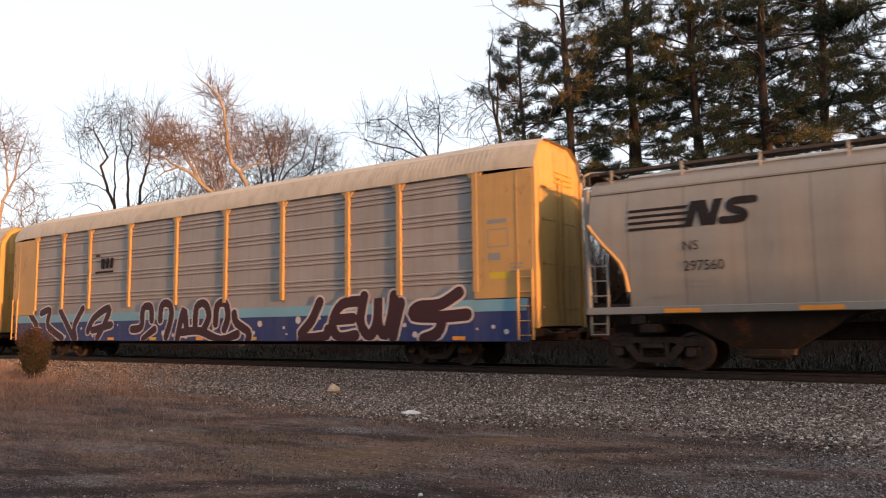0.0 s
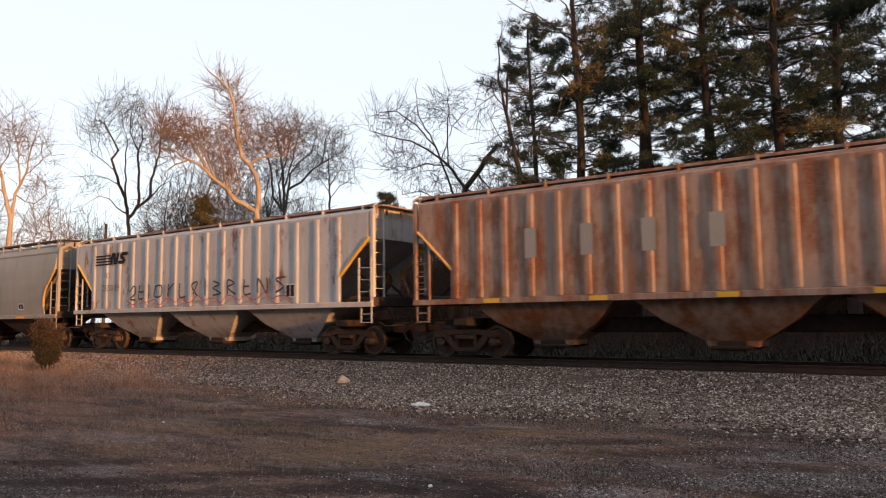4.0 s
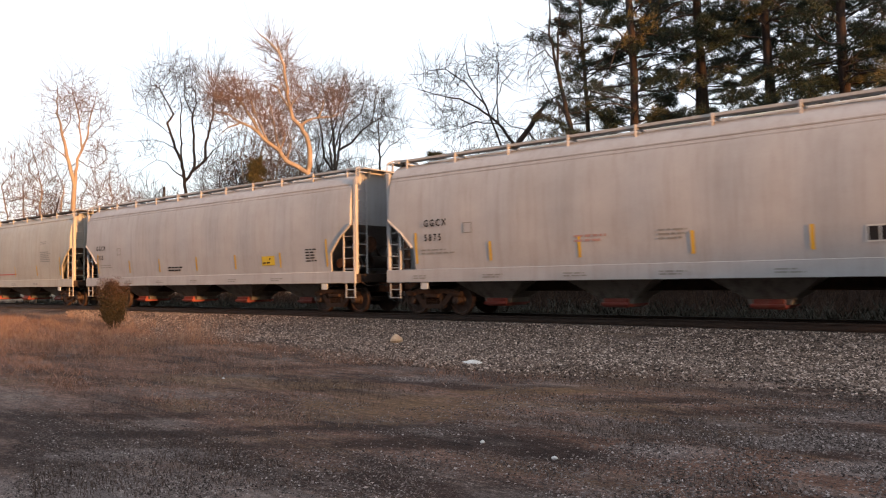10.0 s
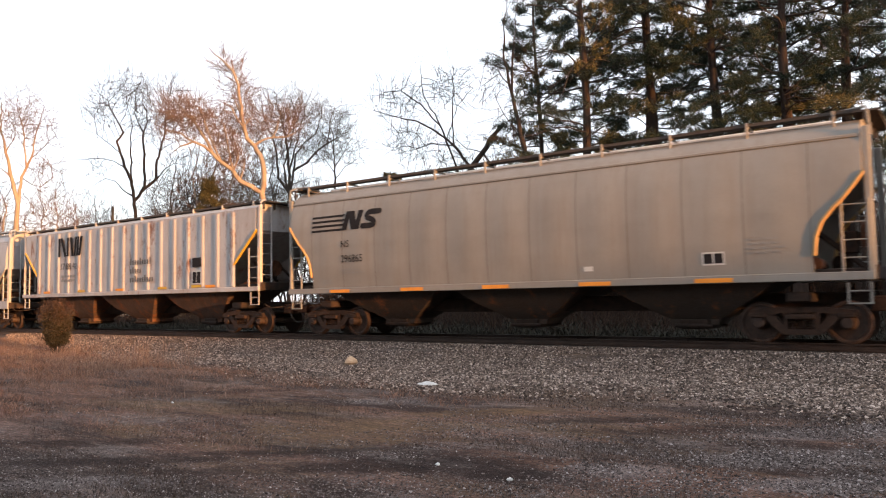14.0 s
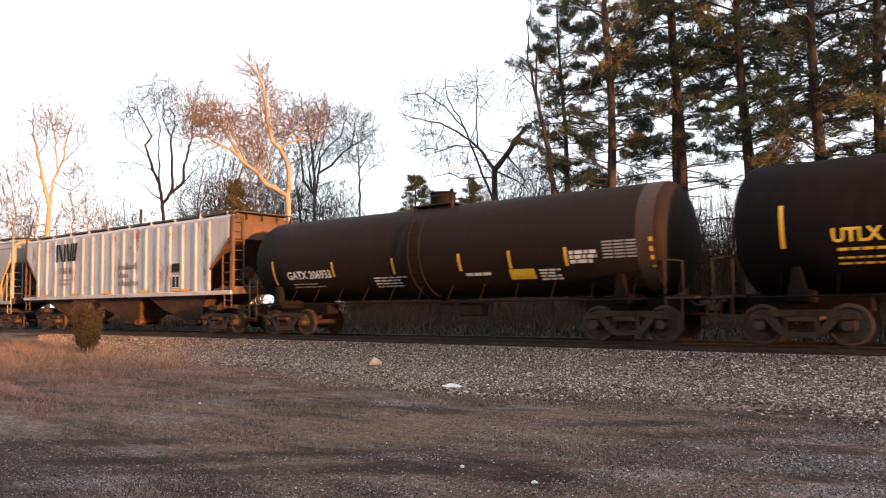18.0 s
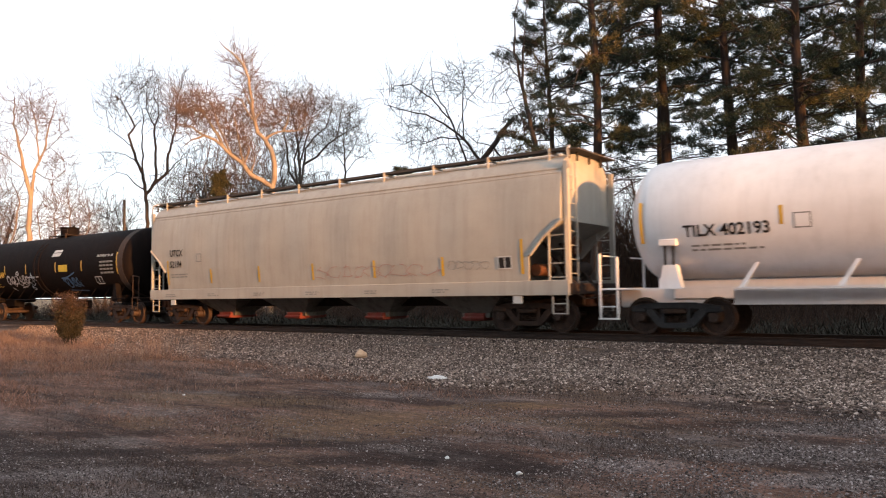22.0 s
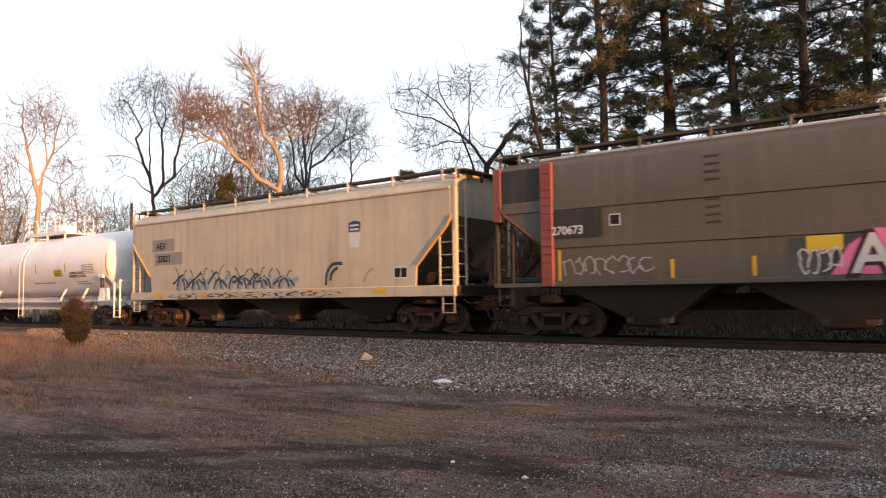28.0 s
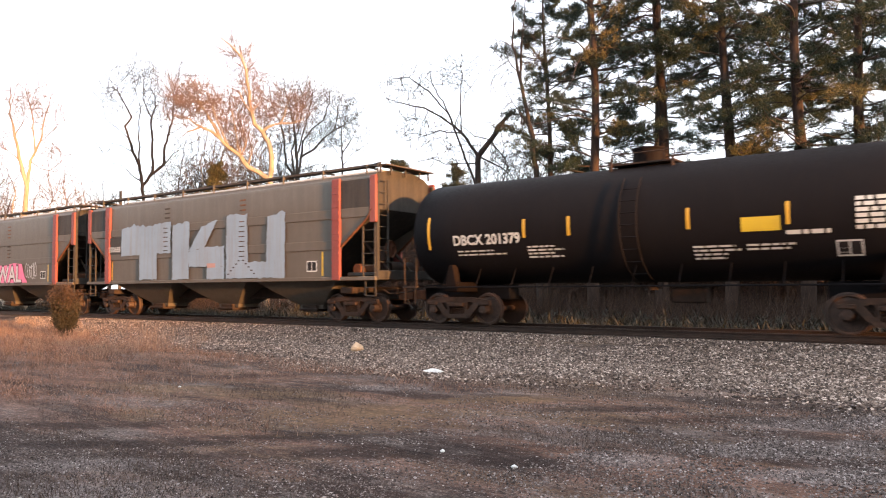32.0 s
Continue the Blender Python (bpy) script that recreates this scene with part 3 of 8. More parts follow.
    for i in range(k + 1):
        x = -h + 0.7 + (L - 1.4) * i / k
        for s in (-1, 1):
            g = Geo()
            zb = 4.5
            g.box(x, s * 1.23, (zb + top) / 2 + 0.03, 0.055, 0.05, top - zb + 0.05, ch=0.008)
            g.box(x, s * 0.95, top - 0.05, 0.06, 0.52, 0.05)
            part("walkway_bracket", g, skin, car)
    # hopper bays with outlet gates
    span = L - 3.4
    bl = span / bays
    for i in range(bays):
        cx = -span / 2 + bl * (i + 0.5)
        g = Geo()
        ztop = sz1 + 0.02
        rr = []
        for z, lx, ly in ((ztop, bl * 0.49, 1.40), (1.0, bl * 0.31, 1.0), (0.52, bl * 0.13, 0.5), (0.38, bl * 0.12, 0.48)):
            rr.append([(cx - lx, -ly, z), (cx + lx, -ly, z), (cx + lx, ly, z), (cx - lx, ly, z)])
        g.rings(rr)
        bay = part("hopper_bay", g, bay_skin or GRIME_AND_SHADE, car, angle=20)
        g = Geo()
        g.box(cx, 0, 0.40, min(0.7, bl * 0.25), 1.2, 0.24, ch=0.02)
        for s in (-1, 1):
            g.cyl((cx - bl * 0.1, s * 0.62, 0.36), (cx + bl * 0.1, s * 0.62, 0.36), 0.05, n=8)
        part("outlet_gate", g, gate or STEEL_DARK, bay)
    inset = 1.55
    for d in (-1, 1):
        truck(car, d * (h - inset), centre, gear)
        g = Geo()
        g.box(d * (h - inset), 0, 1.02, 0.5, 2.6, 0.22, ch=0.03)
        part("body_bolster", g, STEEL_DARK, car)
    return car, mark, h


def ladder_end(x, y0, y1, z0, z1):
    g = Geo()
    for y in (y0, y1):
        g.box(x, y, (z0 + z1) / 2, 0.05, 0.05, z1 - z0, ch=0.008)
    z = z0 + 0.2
    while z < z1:
        g.cyl((x, y0, z), (x, y1, z), 0.016, n=5)
        z += 0.37
    return g


# ---- tank cars ----
def tank_profile(x0, x1, r, head=0.55):
    prof = [(x0, 0.02)]
    for k in range(1, 7):
        a = k * math.pi / 12
        prof.append((x0 + head * (1 - math.cos(a)), r * math.sin(a)))
    prof += [(x0 + head + (x1 - x0 - 2 * head) * k / 8, r) for k in range(1, 8)]
    for k in range(6, 0, -1):
        a = k * math.pi / 12
        prof.append((x1 - head * (1 - math.cos(a)), r * math.sin(a)))
    return prof + [(x1, 0.02)]


def tank_face(r, cz):
    return lambda z: math.sqrt(max(r * r - (z - cz) ** 2, 0.0001))


def black_tank(label, centre, trucks, half, tank_half, r, cz, skin, bands=(), gear=None):
    car = new_car("tank_car", label, centre)
    face = tank_face(r, cz)
    g = Geo()
    g.lathe_x(tank_profile(-tank_half, tank_half, r), 0, cz, 40)
    part("tank", g, skin, car)
    for x in bands:
        g = Geo()
        g.lathe_x([(x - 0.3, r - 0.01), (x - 0.3, r + 0.006), (x + 0.14, r + 0.006), (x + 0.14, r - 0.01)], 0, cz, 40)
        part("tank_band", g, TANK_STAIN, car, "rust-brown stained band")
    g = Geo()
    g.cyl((0, 0, cz + r - 0.1), (0, 0, cz + r + 0.42), 0.42, n=20)
    g.cyl((0, 0, cz + r + 0.42), (0, 0, cz + r + 0.46), 0.46, n=20)
    g.cyl((0.35, 0, cz + r + 0.44), (0.35, 0, cz + r + 0.56), 0.07, n=8)
    part("manway", g, TANK_RUSTY, car, "domed manway housing")
    g = Geo()
    g.box(0, 0, cz + r + 0.03, 1.7, 1.1, 0.04)
    for x in (-0.82, 0.82):
        for y in (-0.62, 0.62):
            g.box(x, y, cz + r - 0.05, 0.06, 0.06, 0.3)
    part("roof_platform", g, STEEL_DARK, car)
    for s in (-1, 1):
        g = Geo()
        g.tube([(-0.82, s * 0.54, cz + r), (-0.82, s * 0.54, cz + r + 0.3), (0.82, s * 0.54, cz + r + 0.3), (0.82, s * 0.54, cz + r)], 0.016, 5)
        part("roof_rail", g, STEEL_DARK, car)
    for s in (-1, 1):
        g = Geo()
        for k in (-0.22, 0.22):
            pts = [(k, -s * 0 + s * (face(z) + 0.1), z) for z in [1.0 + 0.1 * i for i in range(int((cz + 0.2) / 0.1))]]
            g.tube(pts, 0.02, 5)
        for i in range(int((cz - 0.0) / 0.3)):
            z = 1.1 + i * 0.3
            g.cyl((-0.235, s * (face(z) + 0.1), z), (0.235, s * (face(z) + 0.1), z), 0.014, n=5)
        part("side_ladder", g, skin, car)
        g = Geo()
        g.cyl((-half + 0.9, s * 1.42, 1.1), (half - 0.9, s * 1.42, 1.1), 0.022, n=6)
        m = int(half)
        for i in range(-m + 1, m):
            g.cyl((i * 1.15, s * 1.42, 1.1), (i * 1.15, s * 1.1, cz - r * 0.72), 0.011, n=5)
        part("hand_rail", g, skin, car)
    for d in (-1, 1):
        tx = d * trucks
        g = Geo()
        g.box(d * (half - 1.6), 0, 0.95, 3.1, 0.55, 0.45, ch=0.03)
        part("stub_sill", g, skin, car)
        g = Geo()
        for s in (-1, 1):
            g.plate_xz([(tx - 0.22, 1.0), (tx + 0.22, 1.0), (tx + 0.06, 1.75), (tx - 0.06, 1.75)], s * 1.1, s * 1.35)
        g.box(tx, 0, 1.1, 0.45, 2.6, 0.3, ch=0.03)
        part("saddle", g, TANK_RUSTY, car)
        g = Geo()
        g.box(d * (half - 0.25), 0, 1.12, 0.5, 2.7, 0.06)
        for s in (-1, 1):
            g.tube([(d * (half - 0.05), s * 1.3, 1.1), (d * (half - 0.05), s * 1.3, 2.0), (d * (half - 0.5), s * 1.3, 2.05), (d * (half - 0.5), s * 1.3, 1.1)], 0.02, 5)
            g.box(d * (half - 0.28), s * 1.34, 0.62, 0.44, 0.05, 0.03)
            for x in (half - 0.08, half - 0.48):
                g.box(d * x, s * 1.34, 0.85, 0.04, 0.03, 0.5)
        part("end_platform", g, STEEL_DARK, car)
        coupler(car, d * half, d)
        truck(car, tx, centre, gear)
    g = Geo()
    g.cyl((0, 0, cz - r - 0.2), (0, 0, cz - r + 0.1), 0.16, n=12)
    g.box(0.9, 0.3, 0.85, 0.9, 0.4, 0.4, ch=0.04)
    part("bottom_outlet", g, STEEL_DARK, car)
    return car, face


def white_tank(label, x0, x1, code):
    L, centre = x1 - x0, (x0 + x1) / 2
    h = L / 2
    r, cz = 1.53, 2.87
    car = new_car("tank_car", label, centre)
    face = tank_face(r, cz)
    th = h - 0.55
    g = Geo()
    g.lathe_x(tank_profile(-th, th, r, 0.75), 0, cz, 44)
    part("tank", g, TANK_WHITE, car, "white insulated tank")
    for s in (-1, 1):
        g = Geo()
        g.box(0, s * 0.88, 0.94, L - 6.2, 0.14, 0.36, ch=0.02)
        g.box(0, s * 0.92, 0.77, L - 6.2, 0.22, 0.03)
        g.box(0, s * 1.3, 1.15, L - 0.6, 0.5, 0.035)
        part("side_sill", g, TANK_WHITE, car)
        for x in (-5.6, -3.6, 3.4, 5.4):
            g = Geo()
            g.rings([[(x - 0.06, s * 1.4, 1.15), (x + 0.06, s * 1.4, 1.15), (x + 0.38, s * 1.28, 1.72), (x + 0.3, s * 1.28, 1.72)], [(x - 0.06, s * 1.33, 1.15), (x + 0.06, s * 1.33, 1.15), (x + 0.38, s * 1.2, 1.72), (x + 0.3, s * 1.2, 1.72)]])
            part("tank_brace", g, TANK_WHITE, car)
        g = Geo()
        zz = [0.35 + 0.1 * i for i in range(41)]
        ly = lambda z: (face(z) if z > cz else 1.53) + 0.035
        for k in (-0.23, 0.23):
            g.tube([(k - 0.2, s * ly(z), z) for z in zz], 0.015, 6)
        for i in range(13):
            z = 0.45 + i * 0.3
            y = s * ly(z)
            g.cyl((-0.43, y, z), (0.03, y, z), 0.011, n=5)
        part("side_ladder", g, TANK_WHITE, car)
    g = Geo()
    g.box(0, 0, 1.12, L - 3.0, 0.7, 0.5, ch=0.03)
    part("centre_sill", g, TANK_WHITE, car)
    # top platform, housing and hoops
    g = Geo()
    g.box(0.6, 0, cz + r + 0.12, 4.0, 1.5, 0.05)
    for s in (-1, 1):
        g.box(0.6, s * 0.74, cz + r + 0.18, 4.0, 0.04, 0.18)
    for x in (-1.2, 0.6, 2.4):
        for y in (-0.7, 0.7):
            g.box(x, y, cz + r - 0.05, 0.08, 0.08, 0.4)
    part("roof_platform", g, TANK_WHITE, car)
    g = Geo()
    g.box(0.7, 0, cz + r + 0.36, 1.3, 0.9, 0.5, ch=0.06)
    part("valve_housing", g, TANK_WHITE, car)
    for s in (-1, 1):
        z0 = cz + r + 0.2
        g = Geo()
        g.tube([(-1.3, s * 0.75, z0), (-1.3, s * 0.75, z0 + 0.7), (-0.5, s * 0.75, z0 + 0.72), (-0.3, s * 0.75, z0 + 0.45), (-0.3, s * 0.75, z0)], 0.028, 6)
        part("roof_rail", g, TANK_WHITE, car)
        g = Geo()
        g.tube([(0.6, s * 0.75, z0), (0.6, s * 0.75, z0 + 0.7), (0.9, s * 0.75, z0 + 0.78), (2.4, s * 0.75, z0 + 0.7), (2.4, s * 0.75, z0)], 0.028, 6)
        g.tube([(1.5, s * 0.75, z0), (1.5, s * 0.75, z0 + 0.74)], 0.024, 6)
        part("roof_rail", g, TANK_WHITE, car)
    for d in (-1, 1):
        g = Geo()
        g.box(d * (h - 1.2), 0, 0.92, 2.3, 0.6, 0.5, ch=0.04)
        part("stub_sill", g, TANK_WHITE, car)
        tx = d * (h - 1.75)
        for s in (-1, 1):
            g = Geo()
            g.plate_xz([(tx - 0.27, 1.15), (tx + 0.27, 1.15), (tx + 0.16, 1.72), (tx - 0.16, 1.72)], s * 1.12, s * 1.38)
            part("saddle", g, TANK_WHITE, car)
            g = Geo()
            for k in (-0.1, 0.1):
                g.box(tx + k, s * 1.36, 1.95, 0.05, 0.05, 0.48)
            part("box_post", g, BLACK_GEAR, car)
            g = Geo()
            g.box(tx, s * 1.36, 2.25, 0.44, 0.22, 0.17, ch=0.02)
            part("valve_box", g, TANK_WHITE, car)
            g = Geo()
            for x in (h - 0.02, h - 0.48):
                g.tube([(d * x, s * 1.5, 0.55), (d * x, s * 1.5, 2.05 if x > h - 0.2 else 1.95)], 0.036, 6)
            g.box(d * (h - 0.25), s * 1.5, 0.42, 0.52, 0.06, 0.04)
            g.box(d * (h - 0.25), s * 1.5, 0.72, 0.48, 0.04, 0.03)
            g.tube([(d * (h - 0.02), s * 1.5, 0.42), (d * (h - 0.02), s * 1.5, 0.6)], 0.025, 6)
            g.tube([(d * (h - 0.48), s * 1.5, 0.42), (d * (h - 0.48), s * 1.5, 0.6)], 0.025, 6)
            part("corner_step", g, TANK_WHITE, car)
        g = Geo()
        g.box(d * (h - 0.3), 0, 1.16, 0.6, 3.0, 0.05)
        part("end_platform", g, TANK_WHITE, car)
        for s in (-1, 1):
            g = Geo()
            g.tube([(d * (h - 0.1), s * 1.45, 2.0), (d * (h - 0.05), s * 0.5, 2.0)], 0.022, 5)
            part("end_rail", g, TANK_WHITE, car)
        coupler(car, d * h, d)
        truck(car, tx, centre, BLACK_GEAR)
    reflectors(car, (-4.73, -1.6, 1.14, 4.05), 2.52, 0.42, face)
    reflectors(car, (-7.9, 7.75), 2.25, 1.0, face)
    letters(car, code, -6.85, 2.36, 0.27, face, INK, 0.008, wide=0.97)
    small_print(car, -6.7, 2.12, 1.7, 2, face, seed=3)
    bar(car, -4.45, 2.42, 0.36, 0.34, face, INK_GREY, "panel_edge")
    bar(car, -4.42, 2.45, 0.30, 0.28, face, TANK_WHITE, "panel", 0.010)
    bar(car, 3.0, 2.32, 0.78, 0.34, face, PLACARD, "warning_placard", 0.008, "yellow warning placard")
    small_print(car, 3.06, 2.55, 0.66, 3, face, INK, 0.035, 0.09, 9)
    letters(car, "CARBON DIOXIDE", 4.5, 2.4, 0.105, face, INK, 0.004)
    letters(car, "REFRIGERATED LIQUID", 4.4, 2.25, 0.105, face, INK, 0.004)
    small_print(car, 4.9, 2.02, 1.2, 2, face, seed=5)
    for k in range(6):
        for m in range(4):
            bar(car, 5.65 + m * 0.27, 2.4 + k * 0.075, 0.23, 0.035, face, INK_GREY, "data_table", 0.007)
    small_print(car, 0.7, 2.0, 2.6, 1, face, INK_GREY, 0.07, 0.1, 12)
    o = [(7.55, 1.85), (7.8, 2.1), (7.55, 2.35), (7.3, 2.1)]
    flat(car, "hazard_diamond", [[(x, z - 0.1) for x, z in o]], face, SKY_SPRAY, 0.02)
    return car


BLACK_GEAR = two_tone("new_black_gear", (0.018, 0.018, 0.02), (0.04, 0.036, 0.035), 5, 0.6)


# ---- autorack cars ----
def autorack(x0, x1, marks=True):
    L, centre = x1 - x0, (x0 + x1) / 2
    h = L / 2
    car = new_car("autorack_car", "yellow and silver enclosed autorack car with maroon and blue graffiti" if marks else "yellow and silver enclosed autorack car coupled ahead", centre)
    g = Geo()
    g.box(0, 0, 0.95, L - 0.3, 2.9, 0.26, ch=0.03)
    g.box(0, 0, 0.72, L - 4, 0.8, 0.3, ch=0.05)
    part("deck", g, STEEL_DARK, car)
    for s in (-1, 1):
        g = Geo()
        g.box(0, s * 1.51, 1.27, L - 0.5, 0.06, 1.14, ch=0.01)
        part("lower_panel", g, YELLOW_RACK if s > 0 else BLUE_SPRAY, car, "blue-sprayed lower side panel")
    posts = [-9.45, -7.35, -4.5, -1.5, 1.33, 4.2, 7.1, 9.13]
    edges = [-11.65] + posts + [11.75]
    for s in (-1, 1):
        for a, b in zip(edges, edges[1:]):
            # one perforated panel: pressed ribs in four groups
            g = Geo()
            prof = [(1.74, 0)]
            for z0 in (2.3, 3.15, 4.0, 4.85):
                for k in range(3):
                    z = z0 + k * 0.15
                    prof += [(z, 0), (z + 0.02, 0.035), (z + 0.06, 0.035), (z + 0.08, 0)]
            prof.append((5.42, 0))
            ring = [[(x, s * (1.49 + d), z) for z, d in prof] for x in (a, b)]
            g.rings(ring, closed=False)
            part("side_panel", g, SILVER_PANEL, car, "ribbed galvanised side panel", angle=20)
        for x in posts + [-11.7, 11.8]:
            g = Geo()
            g.box(x, s * 1.535, 3.74, 0.17, 0.08, 3.38, ch=0.012)
            for z in (2.3, 3.0, 3.7, 4.4, 5.0):
                g.box(x, s * 1.535, z, 0.25, 0.05, 0.1, ch=0.01)
            g.plate_xz([(x - 0.1, 5.2), (x + 0.1, 5.2), (x + 0.3, 5.44), (x - 0.3, 5.44)], s * 1.5, s * 1.56)
            part("side_post", g, YELLOW_RACK, car)
        for d in (-1, 1):
            g = Geo()
            xa, xb = d * 11.75, d * (h - 0.08)
            m = (xa + xb) / 2
            g.box(m, s * 1.53, 3.58, abs(xb - xa), 0.07, 3.44, ch=0.01)
            part("end_side_panel", g, YELLOW_RACK, car)
            g = Geo()
            g.box(d * (h - 0.55), s * 1.56, 3.58, 0.04, 0.03, 3.44)
            part("panel_joint", g, YELLOW_RACK, car)
    # corrugated roof
    g = Geo()
    rs = []
    n = int(L / 0.04)
    for i in range(n + 1):
        x = -h + L * i / n
        drop = max(0, abs(x) - (h - 1.0)) * 0.06
        up = 0.02 if i % 4 in (1, 2) else 0.0
        if abs(x) > h - 1.35:
            up = 0
        rs.append([(x, y, z - drop + up) for y, z in ((-1.58, 5.38), (-1.54, 5.64), (-1.30, 6.05), (-0.85, 6.3), (0.85, 6.3), (1.30, 6.05), (1.54, 5.64), (1.58, 5.38))])
    g.rings(rs, closed=False)
    part("roof", g, RACK_ROOF, car, angle=25)
    for d in (-1, 1):
        g = Geo()
        rs = []
        for k in range(25):
            a = -math.pi / 2 + math.pi * k / 24
            xx = h - 0.22 + 0.2 * max(math.cos(a), 0.0) ** 0.35 + (0.03 if k % 3 == 1 else 0)
            yy = 1.5 * math.sin(a)
            top = 6.26 - max(0, abs(yy) - 0.85) ** 2 * 1.4
            rs.append([(d * xx, yy, 1.1), (d * xx, yy, top - 0.25), (d * (xx - 0.12), yy * 0.97, top - 0.02)])
        g.rings(rs, closed=False)
        door = part("end_door", g, SHADED_YELLOW, car, "curved ribbed end door")
        g = Geo()
        for z in (1.6, 2.8, 4.0, 4.9):
            g.box(d * (h - 0.03), 0, z, 0.06, 2.2, 0.07, ch=0.01)
        for y in (-0.12, 0.12):
            g.box(d * (h + 0.0), y, 3.2, 0.05, 0.05, 4.0)
        part("door_bar", g, SHADED_YELLOW, door)
        g = Geo()
        for z in (5.1, 5.25, 5.4):
            g.box(d * (h + 0.0), 0.2, z, 0.04, 1.2, 0.05)
        part("door_vent", g, ORANGE, door)
        for s in (-1, 1):
            g = Geo()
            g.box(d * (h - 0.04), s * 1.5, 3.2, 0.1, 0.12, 4.3, ch=0.015)
            part("corner_post", g, YELLOW_RACK, car)
            part("side_ladder", ladder_geo(d * (h - 0.12), d * (h - 0.55), s * 1.6, 0.75, 2.6), YELLOW_RACK, car)
        coupler(car, d * h, d)
        truck(car, d * (h - 3.6), centre)
    for i in range(9):
        bar(car, -11.4 + i * 2.8, 0.74, 0.42, 0.11, lambda z: 1.545, YELLOW if i % 2 else ORANGE, "reflector", 0.01)
    if marks:
        f = lambda z: 1.55
        bar(car, 12.25, 2.4, 0.6, 0.17, lambda z: 1.565, PLACARD, "warning_placard", 0.008)
        for k, (zz, w, hh) in enumerate(((3.9, 0.6, 0.12), (3.25, 0.65, 0.5), (2.9, 0.4, 0.2))):
            bar(car, 12.2, zz, w, hh, lambda z: 1.565, INK_GREY, "panel_edge", 0.007)
            if k == 1:
                bar(car, 12.23, zz + 0.03, w - 0.06, hh - 0.06, lambda z: 1.565, YELLOW_RACK, "panel", 0.010)
        small_print(car, 12.9, 2.75, 0.5, 3, lambda z: 1.565, seed=7)
        flat(car, "emblem", [[(-6.9, 3.5), (-5.6, 3.5), (-5.6, 3.58), (-6.9, 3.58)], [(-6.9, 4.2), (-6.6, 4.2), (-6.6, 4.28), (-6.9, 4.28)], [(-6.5, 3.7), (-6.25, 3.65), (-6.2, 4.1), (-6.5, 4.1)], [(-6.15, 3.7), (-5.95, 3.7), (-5.9, 4.1), (-6.15, 4.1)], [(-5.85, 3.7), (-5.65, 3.65), (-5.6, 4.1), (-5.8, 4.1)]], lambda z: 1.535, INK, 0.008, "dark railroad emblem")
        # upper light-blue band and dots
        flat(car, "graffiti", [[(-13.4, 1.5), (13.35, 1.52), (13.4, 1.84), (-13.4, 1.84)]], f, CYAN_SPRAY, 0.004, "light blue sprayed band")
        rnd = random.Random(4)
        dots = []
        for k in range(46):
            x, z, r = rnd.uniform(-13, 12.8), rnd.uniform(0.85, 1.45), rnd.uniform(0.04, 0.13)
            dots.append([(x + r * math.cos(a * math.tau / 8), z + r * math.sin(a * math.tau / 8)) for a in range(8)])
        tagged(flat(car, "graffiti", dots, f, PALE_SPRAY, 0.006, "pale sprayed dots"), kind="stuff")
        ax, az = 5.0, 0.75
        word = [[(0.95, 1.2), (0.6, 0.62), (0.1, 0.08), (1.15, 0.1), (1.3, 0.32)], [(2.75, 1.18), (1.9, 1.1), (1.5, 0.55), (1.75, 0.08), (2.45, 0.14)], [(1.6, 0.62), (2.35, 0.66)], [(2.8, 1.32), (2.65, 0.55), (3.0, 0.12), (3.3, 0.55), (3.35, 1.25), (3.35, 0.5), (3.6, 0.15), (3.85, 0.7), (3.95, 1.3)], [(4.2, 1.08), (4.05, 0.6), (3.9, 0.08)], [(6.25, 1.32), (5.6, 1.0), (4.85, 0.95), (4.65, 0.7), (5.6, 0.65), (6.5, 0.7)], [(5.7, 0.62), (5.5, 0.2), (5.0, 0.02)]]
        for w, ink, out in ((0.47, PALE_SPRAY, 0.010), (0.34, MAROON, 0.018)):
            sprayed(car, word, w, f, ink, out, ax, az, 1.0, low=0.72)
        loops = [[(-4.15, 1.16), (-3.54, 1.26), (-3.44, 1.96), (-2.96, 2.0), (-2.88, 1.51)], [(-2.34, 1.5), (-2.25, 2.06), (-1.8, 2.08), (-1.66, 1.63), (-1.96, 0.86)], [(-1.28, 0.79), (-0.93, 1.86), (-0.75, 1.2)], [(-0.25, 1.2), (-0.18, 1.94), (0.29, 2.04), (0.52, 1.59), (0.23, 1.12)], [(0.89, 1.32), (0.98, 1.97), (1.43, 2.01), (1.54, 1.51), (1.36, 1.12)], [(1.88, 1.67), (2.0, 1.34), (2.62, 1.01), (2.59, 0.72)], [(-1.02, 1.03), (0.02, 1.07), (1.16, 0.75), (2.05, 0.95)], [(-3.39, 0.76), (-2.68, 1.15)]]
        spikes = [[(-11.04, 1.93), (-10.33, 2.04), (-10.44, 1.37), (-9.23, 0.82)], [(-9.48, 2.02), (-8.34, 0.82)], [(-7.7, 2.06), (-8.3, 1.35), (-8.19, 0.82)], [(-7.27, 1.11), (-6.83, 1.65), (-5.76, 2.05), (-5.99, 1.48), (-6.56, 0.82)], [(-6.92, 1.14), (-5.59, 1.36)], [(-12.02, 1.9), (-11.4, 1.43)], [(-12.08, 0.82), (-11.12, 1.13)]]
        for w, ink, out in ((0.42, PALE_SPRAY, 0.010), (0.3, MAROON, 0.018)):
            sprayed(car, loops, w, f, ink, out, 0, 0, 1.0, low=0.72)
            sprayed(car, spikes, w, f, ink, out + 0.002, 0, 0, 1.0, low=0.72)
    return car


# ---- ground and track ----

